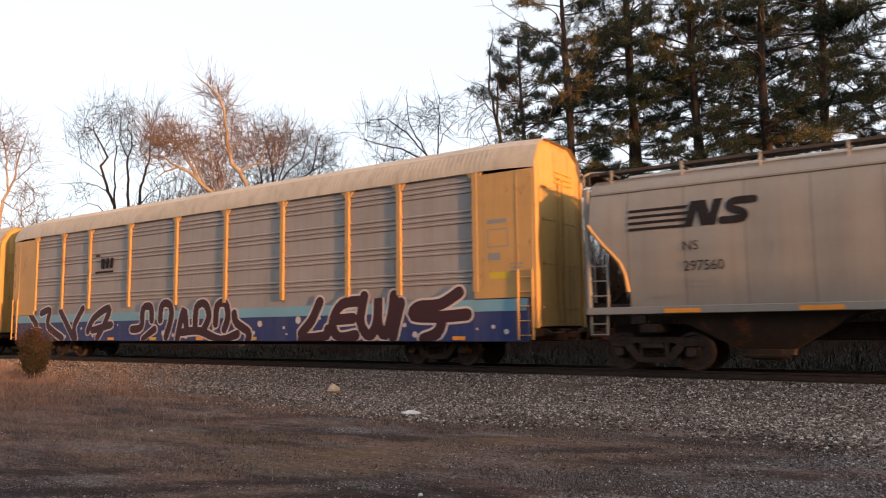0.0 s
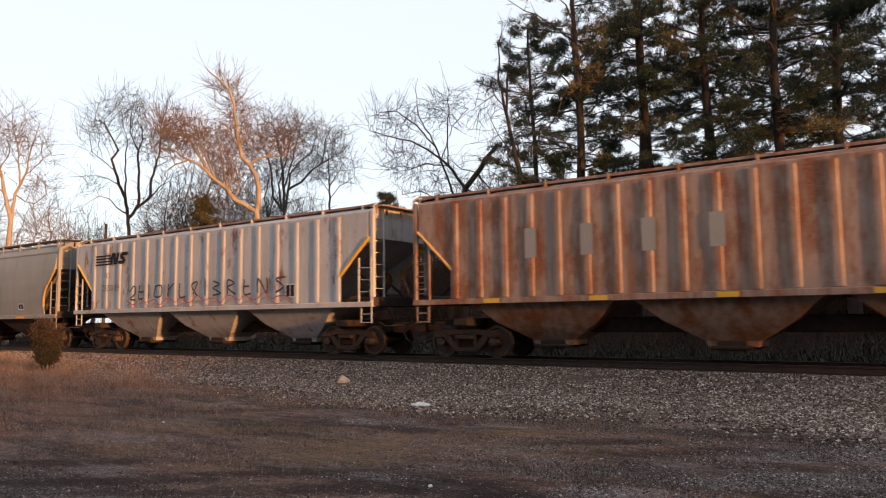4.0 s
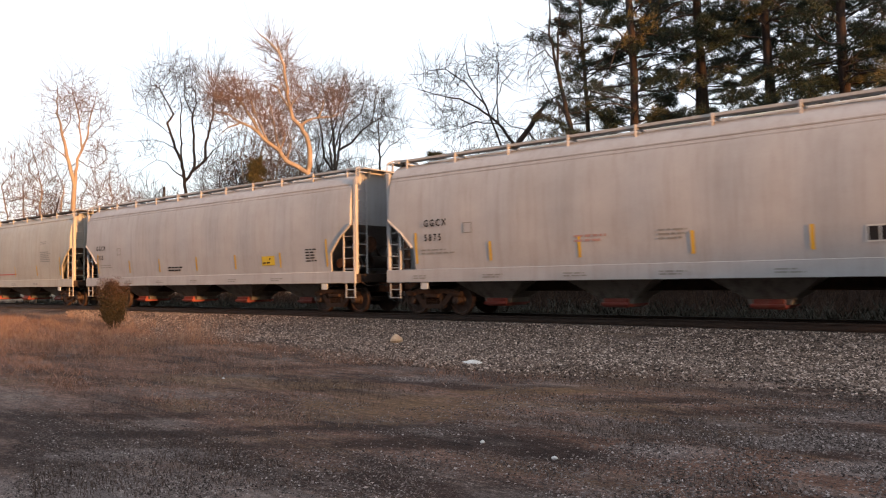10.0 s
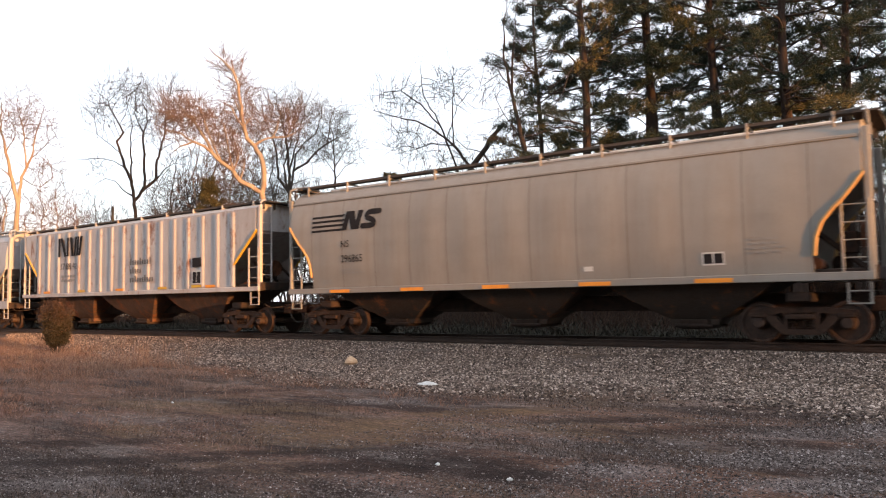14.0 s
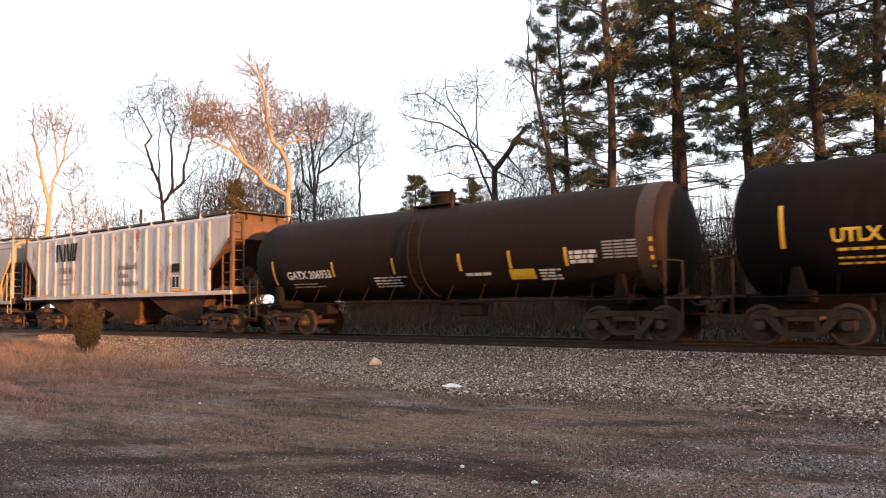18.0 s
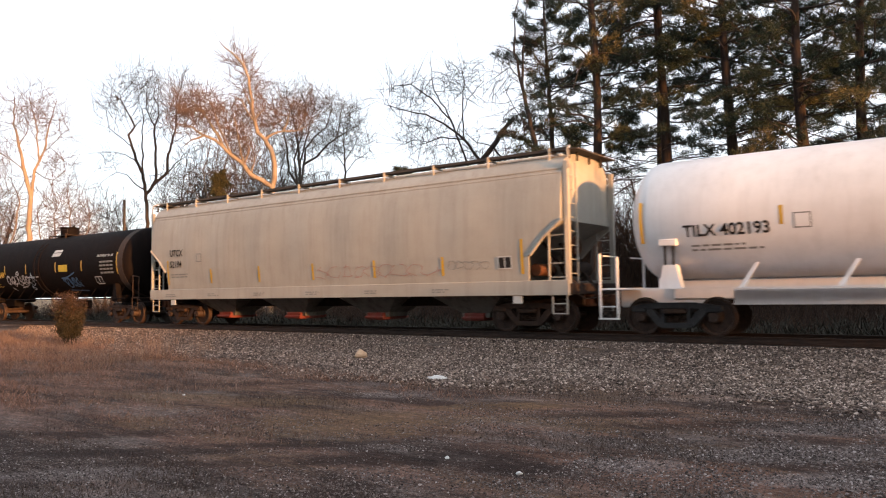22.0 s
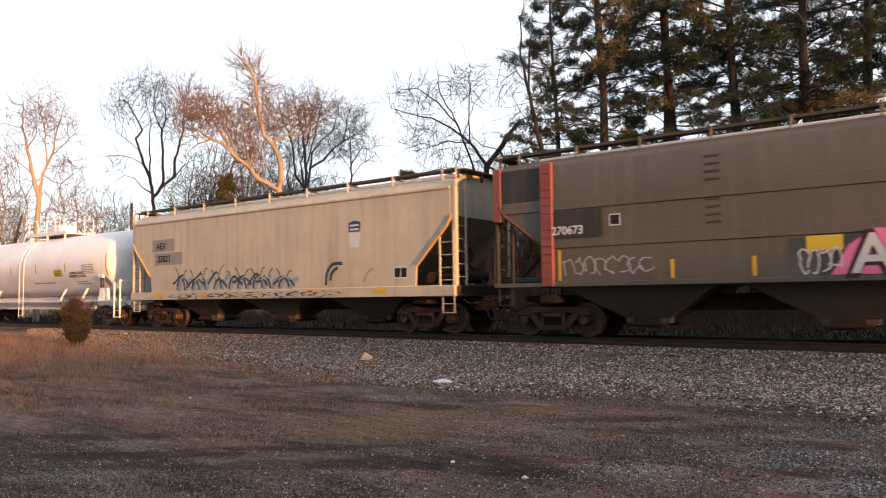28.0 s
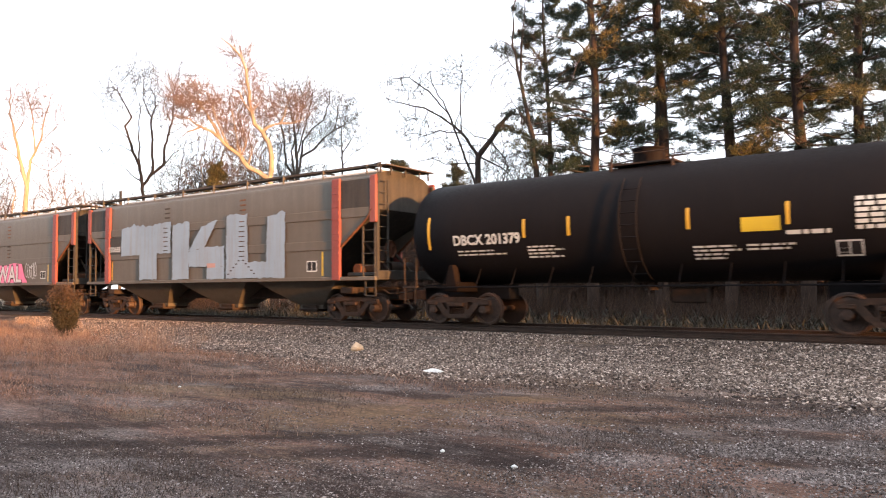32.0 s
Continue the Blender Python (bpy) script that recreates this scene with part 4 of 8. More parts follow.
# ---- ground: one sheet from the yard over the track bed to the horizon ----
def ground_z(x, y):
    """Gravel yard, ballast shoulder, track bed, ditch and field beyond."""
    tab = [(-60, -0.55), (4, -0.5), (10.5, -0.5), (14.4, -0.46), (17.0, -0.23), (17.3, -0.185), (20.4, -0.185), (20.7, -0.25), (22.6, -0.85), (26, -0.75), (60, -0.6), (900, 0)]
    z = interp(tab, y)
    if y < 16.5 and abs(x) < 90:
        z += 0.05 * noise.noise(Vector((x * 0.35, y * 0.35, 0))) + 0.02 * noise.noise(Vector((x * 1.3, y * 1.3, 3)))
    return z


# bare soil, straw and pale gravel lying on the yard: across, ahead, half sizes, along a heading of 36 degrees
PATCHES = [("pale", 4.9, 8.6, 1.6, 0.5), ("pale", -3.2, 6.9, 0.9, 0.3), ("ochre", 0.9, 10.6, 1.3, 0.45), ("ochre", -2.6, 11.2, 1.2, 0.4), ("dark", 5.0, 10.4, 1.6, 0.3), ("dark", -1.7, 8.2, 1.3, 0.22), ("dark", 2.3, 9.6, 1.1, 0.25), ("pale", -2.9, 5.8, 1.5, 0.6), ("pale", 3.5, 7.35, 1.1, 0.4), ("pale", 1.7, 6.95, 0.6, 0.3), ("pale", -0.76, 12.1, 0.7, 0.35), ("pale", 3.4, 6.3, 0.8, 0.3), ("ochre", -1.1, 9.4, 1.6, 1.1), ("soil", -3.9, 13.6, 2.4, 0.5), ("dark", -4.3, 9.0, 1.4, 0.25), ("dark", -0.6, 7.3, 2.0, 0.3), ("dark", 0.82, 6.9, 0.6, 0.22), ("dark", 3.3, 8.85, 1.7, 0.28), ("dark", 2.0, 5.4, 0.7, 0.13), ("dark", -3.4, 7.9, 1.2, 0.25)]
LOOK_C, LOOK_S = math.cos(radians(36.34)), math.sin(radians(36.34))


def ground_material():
    m, nt, b, co = base_mat("gravel_and_soil", 0.95, 0, 0.15)
    sep = nt.nodes.new("ShaderNodeSeparateXYZ")
    nt.links.new(co, sep.inputs[0])
    wob = noise_of(nt, co, 0.35, (1, 1, 1), 5)
    add = nt.nodes.new("ShaderNodeMath")
    add.operation = "MULTIPLY_ADD"
    nt.links.new(wob, add.inputs[0])
    add.inputs[1].default_value = 5.0
    nt.links.new(sep.outputs[1], add.inputs[2])
    rng = nt.nodes.new("ShaderNodeMapRange")
    rng.inputs[1].default_value, rng.inputs[2].default_value = 0, 60
    nt.links.new(add.outputs[0], rng.inputs[0])
    zone = ramp(nt, rng.outputs[0], [(0.0, (0.152, 0.12, 0.113)), (0.10, (0.145, 0.1, 0.086)), (0.135, (0.13, 0.07, 0.053)), (0.19, (0.15, 0.08, 0.055)), (0.235, (0.16, 0.1, 0.076)), (0.30, (0.09, 0.075, 0.066)), (0.38, (0.06, 0.048, 0.04)), (0.42, (0.085, 0.082, 0.062)), (0.55, (0.15, 0.12, 0.075)), (1.0, (0.26, 0.21, 0.12))])
    patch = noise_of(nt, co, 0.55, (0.4, 1.6, 1), 7, 0.68)
    c = mix(nt, ramp(nt, patch, [(0.44, (0, 0, 0)), (0.55, (0.92, 0.92, 0.92))]), zone, (0.02, 0.0115, 0.01))
    pale = noise_of(nt, co, 0.8, (0.5, 1.4, 1), 6, 0.7)
    c = mix(nt, ramp(nt, pale, [(0.5, (0, 0, 0)), (0.64, (0.6, 0.6, 0.6))]), c, (0.165, 0.142, 0.138))
    straw = noise_of(nt, co, 0.4, (0.45, 1.2, 1), 5, 0.7)
    c = mix(nt, ramp(nt, straw, [(0.52, (0, 0, 0)), (0.64, (0.8, 0.8, 0.8))]), c, (0.135, 0.084, 0.048))
    beds = ramp(nt, noise_of(nt, co, 0.55, (0.4, 1.3, 1), 6, 0.65), [(0.40, (0.35, 0.35, 0.35)), (0.56, (1, 1, 1))])
    grit = noise_of(nt, co, 38, (1, 1, 1), 4, 0.8)
    pale_bits = mix(nt, 1.0, ramp(nt, grit, [(0.52, (0, 0, 0)), (0.66, (0.85, 0.85, 0.85))]), beds, "MULTIPLY")
    c = mix(nt, pale_bits, c, (0.22, 0.188, 0.18))
    dark_bits = mix(nt, 1.0, ramp(nt, grit, [(0.36, (0.8, 0.8, 0.8)), (0.47, (0, 0, 0))]), beds, "MULTIPLY")
    c = mix(nt, dark_bits, c, (0.02, 0.015, 0.014))
    # single patches with ragged edges
    axes = []
    for d in ((LOOK_C, LOOK_S, 0), (-LOOK_S, LOOK_C, 0)):
        dot = nt.nodes.new("ShaderNodeVectorMath")
        dot.operation = "DOT_PRODUCT"
        dot.inputs[1].default_value = d
        nt.links.new(co, dot.inputs[0])
        axes.append(dot.outputs["Value"])
    ragged = noise_of(nt, co, 2.2, (0.6, 1.2, 1), 10, 0.85)

    def calc(op, a, b, c=None):
        m = nt.nodes.new("ShaderNodeMath")
        m.operation = op
        for sock, val in zip(m.inputs, (a, b, c)):
            if isinstance(val, (int, float)):
                sock.default_value = val
            elif val is not None:
                nt.links.new(val, sock)
        return m.outputs[0]

    tone = {"dark": (0.013, 0.0075, 0.0066), "soil": (0.032, 0.016, 0.012), "ochre": (0.125, 0.078, 0.045), "pale": (0.23, 0.205, 0.21)}
    for kind_, u, v, a, b_ in PATCHES:
        du = calc("MULTIPLY_ADD", axes[0], 1 / a, -u / a)
        dv = calc("MULTIPLY_ADD", axes[1], 1 / b_, -v / b_)
        r2 = calc("ADD", calc("MULTIPLY", du, du), calc("MULTIPLY", dv, dv))
        edge = calc("MULTIPLY_ADD", ragged, 5.0, calc("MULTIPLY_ADD", r2, 0.7, -2.4))
        top_ = {"dark": 0.85, "soil": 0.75, "ochre": 0.85, "pale": 0.55}[kind_]
        c = mix(nt, ramp(nt, edge, [(0.1, (top_, top_, top_)), (0.5, (top_ * 0.6,) * 3), (1.0, (0, 0, 0))]), c, tone[kind_])
    fine = noise_of(nt, co, 5.0, (0.5, 1.6, 1), 6, 0.75)
    c = mix(nt, ramp(nt, fine, [(0.35, (0.55, 0.55, 0.55)), (0.62, (0, 0, 0))]), c, (0.03, 0.0175, 0.015))
    crumb = noise_of(nt, co, 15.0, (0.8, 1.2, 1), 8, 0.85)
    c = mix(nt, 1.0, c, ramp(nt, crumb, [(0.34, (0.24, 0.22, 0.21)), (0.5, (0.56, 0.55, 0.54)), (0.64, (1.0, 0.98, 0.96))]), "MULTIPLY")
    c = mix(nt, 1.0, c, (2.2, 2.16, 2.08), "MULTIPLY")
    nt.links.new(c, b.inputs["Base Color"])
    bump(nt, b, crumb, 0.7, 0.05)
    return m


xs = [-1500, -600, -250, -120] + [-90 + 1.0 * i for i in range(125)] + [60, 120, 300, 900]
ys = [-900, -200, -60, -20, -5] + [i * 0.5 for i in range(84)] + [45, 60, 90, 150, 300, 900, 2500]
g = Geo()
for y in ys:
    for x in xs:
        g.v.append((x, y, ground_z(x, y)))
nx = len(xs)
for j in range(len(ys) - 1):
    for i in range(nx - 1):
        a = j * nx + i
        g.f.append((a, a + 1, a + nx + 1, a + nx))
tagged(part("ground", g, ground_material()), "grey-brown gravel yard with dark soil patches", "ground", kind="structure")

# ---- loose stones: gravel of the yard and ballast of the line ----
RNG = np.random.default_rng(7)
OCT = np.array([(1, 0, 0), (-1, 0, 0), (0, 1, 0), (0, -1, 0), (0, 0, 1), (0, 0, -1)], float)
OCT_F = np.array([(0, 2, 4), (2, 1, 4), (1, 3, 4), (3, 0, 4), (2, 0, 5), (1, 2, 5), (3, 1, 5), (0, 3, 5)])


def wedge(n, y0, y1, lo=3.0, hi=69.0, xmin=-36):
    """Random places on the yard inside the stretch that is ever in view."""
    b = np.radians(RNG.uniform(lo, hi, n * 3))
    r = y0 * (28.0 / y0) ** RNG.uniform(0, 1, n * 3) ** 0.8
    x, y = -r * np.sin(b), r * np.cos(b)
    k = (y < y1) & (x > xmin)
    return x[k][:n], y[k][:n]


def stones(name, x, y, size, material, label, sink=0.25):
    n = len(x)
    z = np.array([ground_z(a, b) for a, b in zip(x, y)])
    s = size[:, None, None] * RNG.uniform(0.55, 1.15, (n, 6, 1))
    v = OCT[None] * s
    v[:, :, 2] *= 0.6
    v += RNG.normal(0, 0.18, v.shape) * size[:, None, None]
    t = RNG.uniform(0, math.tau, n)
    c, sn = np.cos(t)[:, None], np.sin(t)[:, None]
    vx = v[:, :, 0] * c - v[:, :, 1] * sn + x[:, None]
    vy = v[:, :, 0] * sn + v[:, :, 1] * c + y[:, None]
    vz = v[:, :, 2] + (z + size * sink)[:, None]
    co = np.stack([vx, vy, vz], 2).reshape(-1, 3)
    f = (OCT_F[None] + 6 * np.arange(n)[:, None, None]).reshape(-1, 3)
    return tagged(solid(name, co, f, material), label, "stones", kind="stuff")


GRAVEL = varied("yard_gravel", [(0.0, (0.024, 0.017, 0.015)), (0.5, (0.13, 0.102, 0.094)), (0.88, (0.24, 0.195, 0.184)), (1.0, (0.5, 0.44, 0.42))], 0.9)
BALLAST = varied("ballast_stone", [(0.0, (0.032, 0.023, 0.018)), (0.45, (0.142, 0.102, 0.083)), (0.8, (0.275, 0.205, 0.168)), (1.0, (0.62, 0.5, 0.43))], 0.9)
x, y = wedge(135000, 3.6, 12.0)
keep = np.array([noise.noise(Vector((a * 0.35, b * 0.9, 5))) + 0.5 * noise.noise(Vector((a * 1.1, b * 2.4, 8))) + RNG.uniform(-0.3, 0.3) + 0.12 * (b < 5.5) + 0.02 * (a + 10) + 0.05 * max(0.0, a + 8) > 0.06 for a, b in zip(x, y)])
for kind_, u, v, a, b_ in PATCHES:
    if kind_ == "dark":
        uu, vv = x * LOOK_C + y * LOOK_S, -x * LOOK_S + y * LOOK_C
        keep &= (((uu - u) / a) ** 2 + ((vv - v) / b_) ** 2 > 1.0) | (RNG.uniform(0, 1, len(x)) < 0.15)
x, y = x[keep], y[keep]
for kind_, u, v, a, b_ in PATCHES:
    if kind_ == "pale":
        n = int(6500 * a * b_ + 400)
        du, dv = RNG.normal(0, 0.62, n) * a, RNG.normal(0, 0.62, n) * b_
        x, y = np.append(x, (u + du) * LOOK_C - (v + dv) * LOOK_S), np.append(y, (u + du) * LOOK_S + (v + dv) * LOOK_C)
stones("yard_gravel", x, y, RNG.uniform(0.004, 0.0105, len(x)) * RNG.choice([0.8, 1, 1, 1, 1, 1.6], len(x)) * np.clip(1.5 + 0.08 * x, 1.0, 1.6), GRAVEL, "scattered grey yard gravel on dark soil")
y = RNG.uniform(10.2, 17.6, 135000)
x = -y * (0.05 + 2.2 * RNG.uniform(0, 1, len(y)) ** 1.3)
k = (x > -38) & (y + 0.9 * np.sin(x * 0.5) + 0.05 * x + RNG.normal(0, 0.7, len(y)) > 10.9 - 0.0 * x)
x, y = x[k], y[k]
stones("track_ballast", x, y, RNG.uniform(0.013, 0.039, len(x)), BALLAST, "grey-beige crushed stone ballast beside the track", 0.35)


# ---- dry grass ----
def blades(name, x, y, height, width, material, label, lean=0.35, kind="stuff"):
    n = len(x)
    z = np.array([ground_z(a, b) for a, b in zip(x, y)])
    t = RNG.uniform(0, math.tau, n)
    d = RNG.normal(0, lean, (n, 2)) * height[:, None]
    c, s = np.cos(t) * width, np.sin(t) * width
    co = np.empty((n, 5, 3))
    co[:, 0] = np.stack([x - c, y - s, z], 1)
    co[:, 1] = np.stack([x + c, y + s, z], 1)
    co[:, 2] = np.stack([x + c * 0.7 + d[:, 0] * 0.35, y + s * 0.7 + d[:, 1] * 0.35, z + height * 0.6], 1)
    co[:, 3] = np.stack([x - c * 0.7 + d[:, 0] * 0.35, y - s * 0.7 + d[:, 1] * 0.35, z + height * 0.6], 1)
    co[:, 4] = np.stack([x + d[:, 0], y + d[:, 1], z + height], 1)
    f = np.array([(0, 1, 2), (0, 2, 3), (3, 2, 4)])
    f = (f[None] + 5 * np.arange(n)[:, None, None]).reshape(-1, 3)
    return tagged(solid(name, co.reshape(-1, 3), f, material), label, "grass", kind=kind)


STRAW = varied("dry_grass", [(0.0, (0.12, 0.062, 0.043)), (0.5, (0.25, 0.145, 0.105)), (1.0, (0.38, 0.245, 0.185))], 0.9)
WEED = varied("winter_weeds", [(0.0, (0.016, 0.016, 0.012)), (0.6, (0.036, 0.034, 0.025)), (1.0, (0.07, 0.06, 0.045))], 0.9)
DEAD_WEED = varied("dead_weeds", [(0.0, (0.05, 0.032, 0.025)), (0.6, (0.10, 0.068, 0.055)), (1.0, (0.17, 0.125, 0.105))], 0.9)
# matted tufts at the yard's far end and along the foot of the ballast
cx = RNG.uniform(-44, -5, 2600)
cy = RNG.uniform(5.0, 15.5, 2600)
far = np.clip((-cx - 9) / 12, 0, 1)
k = (cx + 1.35 * cy < 1.4 + RNG.normal(0, 1.2, 2600)) & (cy < 9.6 - 0.22 * (cx + 8) + RNG.normal(0, 0.3, 2600)) & (RNG.uniform(0, 1, 2600) < 0.35 + 0.65 * far)
foot = (np.abs(cy - (9.9 - 0.16 * (cx + 8))) < 0.55) & (cx < -6.0)
k |= foot & (RNG.uniform(0, 1, 2600) < 0.75)
cx, cy, far = cx[k], cy[k], far[k]
cl = RNG.integers(0, len(cx), 90000)
x, y = cx[cl] + RNG.normal(0, 0.3, len(cl)), cy[cl] + RNG.normal(0, 0.2, len(cl))
hh = (0.05 + 0.13 * np.random.default_rng(3).uniform(0, 1, len(cx)) ** 1.5)[cl] * RNG.uniform(0.4, 1.2, len(cl)) * (0.7 + 0.9 * far[cl])
blades("dry_grass", x, y, hh, RNG.uniform(0.002, 0.0045, len(x)), STRAW, "straw-brown matted winter grass in tufts", 1.0)
cx, cy = RNG.uniform(-34, -16, 130), RNG.uniform(7.5, 15.2, 130)
k = (cx < -cy * 1.25 - 1.5) & (cy < 15.6)
cx, cy = np.append(cx[k], (-25.0, -24.4, -22.6, -26.2, -27.6)), np.append(cy[k], (13.2, 13.9, 14.2, 13.0, 13.6))
cl = RNG.integers(0, len(cx), 5500)
x, y = cx[cl] + RNG.normal(0, 0.12, len(cl)), cy[cl] + RNG.normal(0, 0.12, len(cl))
TALL_STRAW = varied("tall_dry_grass", [(0.0, (0.14, 0.085, 0.06)), (0.5, (0.26, 0.165, 0.12)), (1.0, (0.4, 0.27, 0.205))], 0.9)
blades("tall_dry_grass", x, y, RNG.uniform(0.15, 0.5, len(x)), RNG.uniform(0.0015, 0.0035, len(x)), TALL_STRAW, "taller pale dry grass near the shrub", 0.2)
# low weeds along the ballast's foot and over the soil
x, y = wedge(60000, 6.0, 12.0, 6, 68, -30)
k = np.array([noise.noise(Vector((a * 0.3, b * 0.9, 9))) + 0.5 * math.exp(-((b - 10.6) / 0.8) ** 2) + RNG.uniform(-0.25, 0.25) > 0.2 for a, b in zip(x, y)])
x, y = x[k], y[k]
blades("low_weeds", x, y, RNG.uniform(0.015, 0.07, len(x)), RNG.uniform(0.002, 0.004, len(x)), DEAD_WEED, "short dead weeds at the foot of the ballast", 0.6)
# weedy bank beyond the line
n = 7000
x, y = RNG.uniform(-62, 4, n), RNG.uniform(21.4, 27.0, n)
z = np.array([ground_z(a, b) for a, b in zip(x, y)])
mound = np.array([max(0.0, noise.noise(Vector((a * 0.5, b * 0.6, 1)))) + 0.4 * max(0.0, noise.noise(Vector((a * 1.4, b * 1.3, 4)))) for a, b in zip(x, y)])
hh = RNG.uniform(0.1, 1.0, n) * (0.45 + 1.1 * mound) * np.clip((y - 20.6) / 2.2, 0.3, 1)
d = RNG.uniform(0, math.tau, n * 9).reshape(n, 9)
c = np.stack([x, y, z + hh], 1)[:, None] + RNG.normal(0, 0.1, (n, 9, 3))
way = np.stack([np.cos(d), np.sin(d), RNG.uniform(0.1, 1.6, d.shape)], 2) * RNG.uniform(0.1, 0.3, (n, 9, 1))
side = np.stack([-np.sin(d), np.cos(d), np.zeros_like(d)], 2) * 0.02
co = np.stack([c - side, c + side, c + way], 2).reshape(-1, 3)
tagged(solid("ditch_weeds", co, np.arange(len(co)).reshape(-1, 3), WEED), "grey-green weeds on the bank beyond the track", "grass", kind="stuff")

# ---- railway track ----
RAIL = two_tone("rail_steel", (0.02, 0.012, 0.009), (0.04, 0.023, 0.016), 4, 0.6)
TIE = two_tone("creosoted_wood", (0.035, 0.027, 0.022), (0.06, 0.05, 0.042), 6, 0.9, stretch=(1, 0.2, 1))
track = new("railway_track")
tagged(track, "single railway track on wooden ties in ballast", "track", kind="structure")
for s in (-1, 1):
    g = Geo()
    prof = [(-0.07, -0.17), (0.07, -0.17), (0.07, -0.155), (0.012, -0.125), (0.01, -0.05), (0.036, -0.035), (0.036, -0.005), (0.028, 0.0), (-0.028, 0.0), (-0.036, -0.005), (-0.036, -0.035), (-0.01, -0.05), (-0.012, -0.125), (-0.07, -0.155)]
    g.rings([[(xx, TRACK_Y + s * 0.755 + dy, dz) for dy, dz in prof] for xx in (-400, -200, -100, -60, -40, -20, 0, 20, 60, 200)])
    part("rail", g, RAIL, track, "rusty steel rail with a worn head")
tie = Geo()
tie.box(0, 0, 0, 0.23, 2.6, 0.16, ch=0.015)
tie = tie.mesh("tie")
tie.materials.append(TIE)
for i in range(150):
    x = -75 + i * 0.54
    part("tie", tie, TIE, track, at=pose(x + 0.02 * math.sin(i * 7.1), TRACK_Y + 0.03 * math.sin(i * 3.3), -0.26, 0, 0, math.sin(i * 5.7)))

# ---- rock and litter on the ballast ----
ROCK = two_tone("sandstone", (0.45, 0.30, 0.19), (0.55, 0.40, 0.27), 9, 0.9)
PAPER = two_tone("crumpled_white_paper", (0.55, 0.54, 0.53), (0.72, 0.71, 0.7), 12, 0.8)


def lump(name, x, y, sx, sy, sz, seed, material, label, category):
    rnd = random.Random(seed)
    g = Geo()
    rs = []
    for k in range(6):
        a = k / 5
        r = math.sin(math.pi * (0.18 + 0.78 * a)) ** 0.8
        rs.append([(sx * r * math.cos(i * math.tau / 9) * rnd.uniform(0.8, 1.1), sy * r * math.sin(i * math.tau / 9) * rnd.uniform(0.8, 1.1), sz * (a - 0.15) * rnd.uniform(0.9, 1.1)) for i in range(9)])
    g.rings(rs)
    ob = part(name, g, material, angle=25)
    ob.matrix_basis = pose(x, y, ground_z(x, y), 0, 0, seed * 40)
    return tagged(ob, label, category)


lump("rock", -12.35, 13.45, 0.24, 0.17, 0.24, 3, ROCK, "pale orange sandstone rock on the ballast", "rock")
lump("crumpled_paper", -8.35, 11.2, 0.2, 0.1, 0.09, 5, PAPER, "crumpled white paper lying on the gravel", "litter")
for i, (a, r) in enumerate(((44.9, 19.2), (36.0, 7.3), (55.5, 12.8), (30.5, 6.7))):
    lump("pale_stone", -r * math.sin(radians(a)), r * math.cos(radians(a)), 0.035, 0.025, 0.03, 11 + i, PAPER, "pale stone lying on the gravel", "stone")


# ---- trees ----
def at(bearing, rng_):
    """A place by its bearing to the left of straight across the line, and its distance."""
    return -rng_ * math.sin(radians(bearing)), rng_ * math.cos(radians(bearing))


def tubes(segs, sides):
    """Tapered limbs from an array of x y z r x y z r."""
    s = np.asarray(segs, float)
    p, r0, q, r1 = s[:, 0:3], s[:, 3], s[:, 4:7], s[:, 7]
    w = q - p
    w /= np.linalg.norm(w, axis=1)[:, None] + 1e-9
    ref = np.where(np.abs(w[:, 2:3]) > 0.9, np.array([[1.0, 0, 0]]), np.array([[0, 0, 1.0]]))
    u = np.cross(w, ref)
    u /= np.linalg.norm(u, axis=1)[:, None] + 1e-9
    v = np.cross(w, u)
    a = np.arange(sides) * math.tau / sides
    ring = u[:, None] * np.cos(a)[None, :, None] + v[:, None] * np.sin(a)[None, :, None]
    co = np.concatenate([p[:, None] + ring * r0[:, None, None], q[:, None] + ring * r1[:, None, None]], 1)
    i = np.arange(sides)
    j = (i + 1) % sides
    f = np.stack([i, j, j + sides, i + sides], 1)
    f = (f[None] + 2 * sides * np.arange(len(s))[:, None, None]).reshape(-1, 4)
    return co.reshape(-1, 3), f


BARK_GREY = two_tone("grey_bark", (0.05, 0.041, 0.035), (0.09, 0.074, 0.062), 5, 0.95, stretch=(1, 1, 0.25))
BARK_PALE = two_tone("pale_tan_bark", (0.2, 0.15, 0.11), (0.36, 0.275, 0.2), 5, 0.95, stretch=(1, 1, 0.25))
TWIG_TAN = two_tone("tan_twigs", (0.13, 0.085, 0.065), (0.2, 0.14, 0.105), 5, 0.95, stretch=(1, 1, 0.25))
BARK_DARK = two_tone("dark_bark", (0.03, 0.023, 0.02), (0.055, 0.041, 0.034), 5, 0.95, stretch=(1, 1, 0.25))
BARK_PINE = two_tone("red_brown_pine_bark", (0.026, 0.017, 0.014), (0.055, 0.035, 0.026), 6, 0.95, stretch=(1, 1, 0.3))


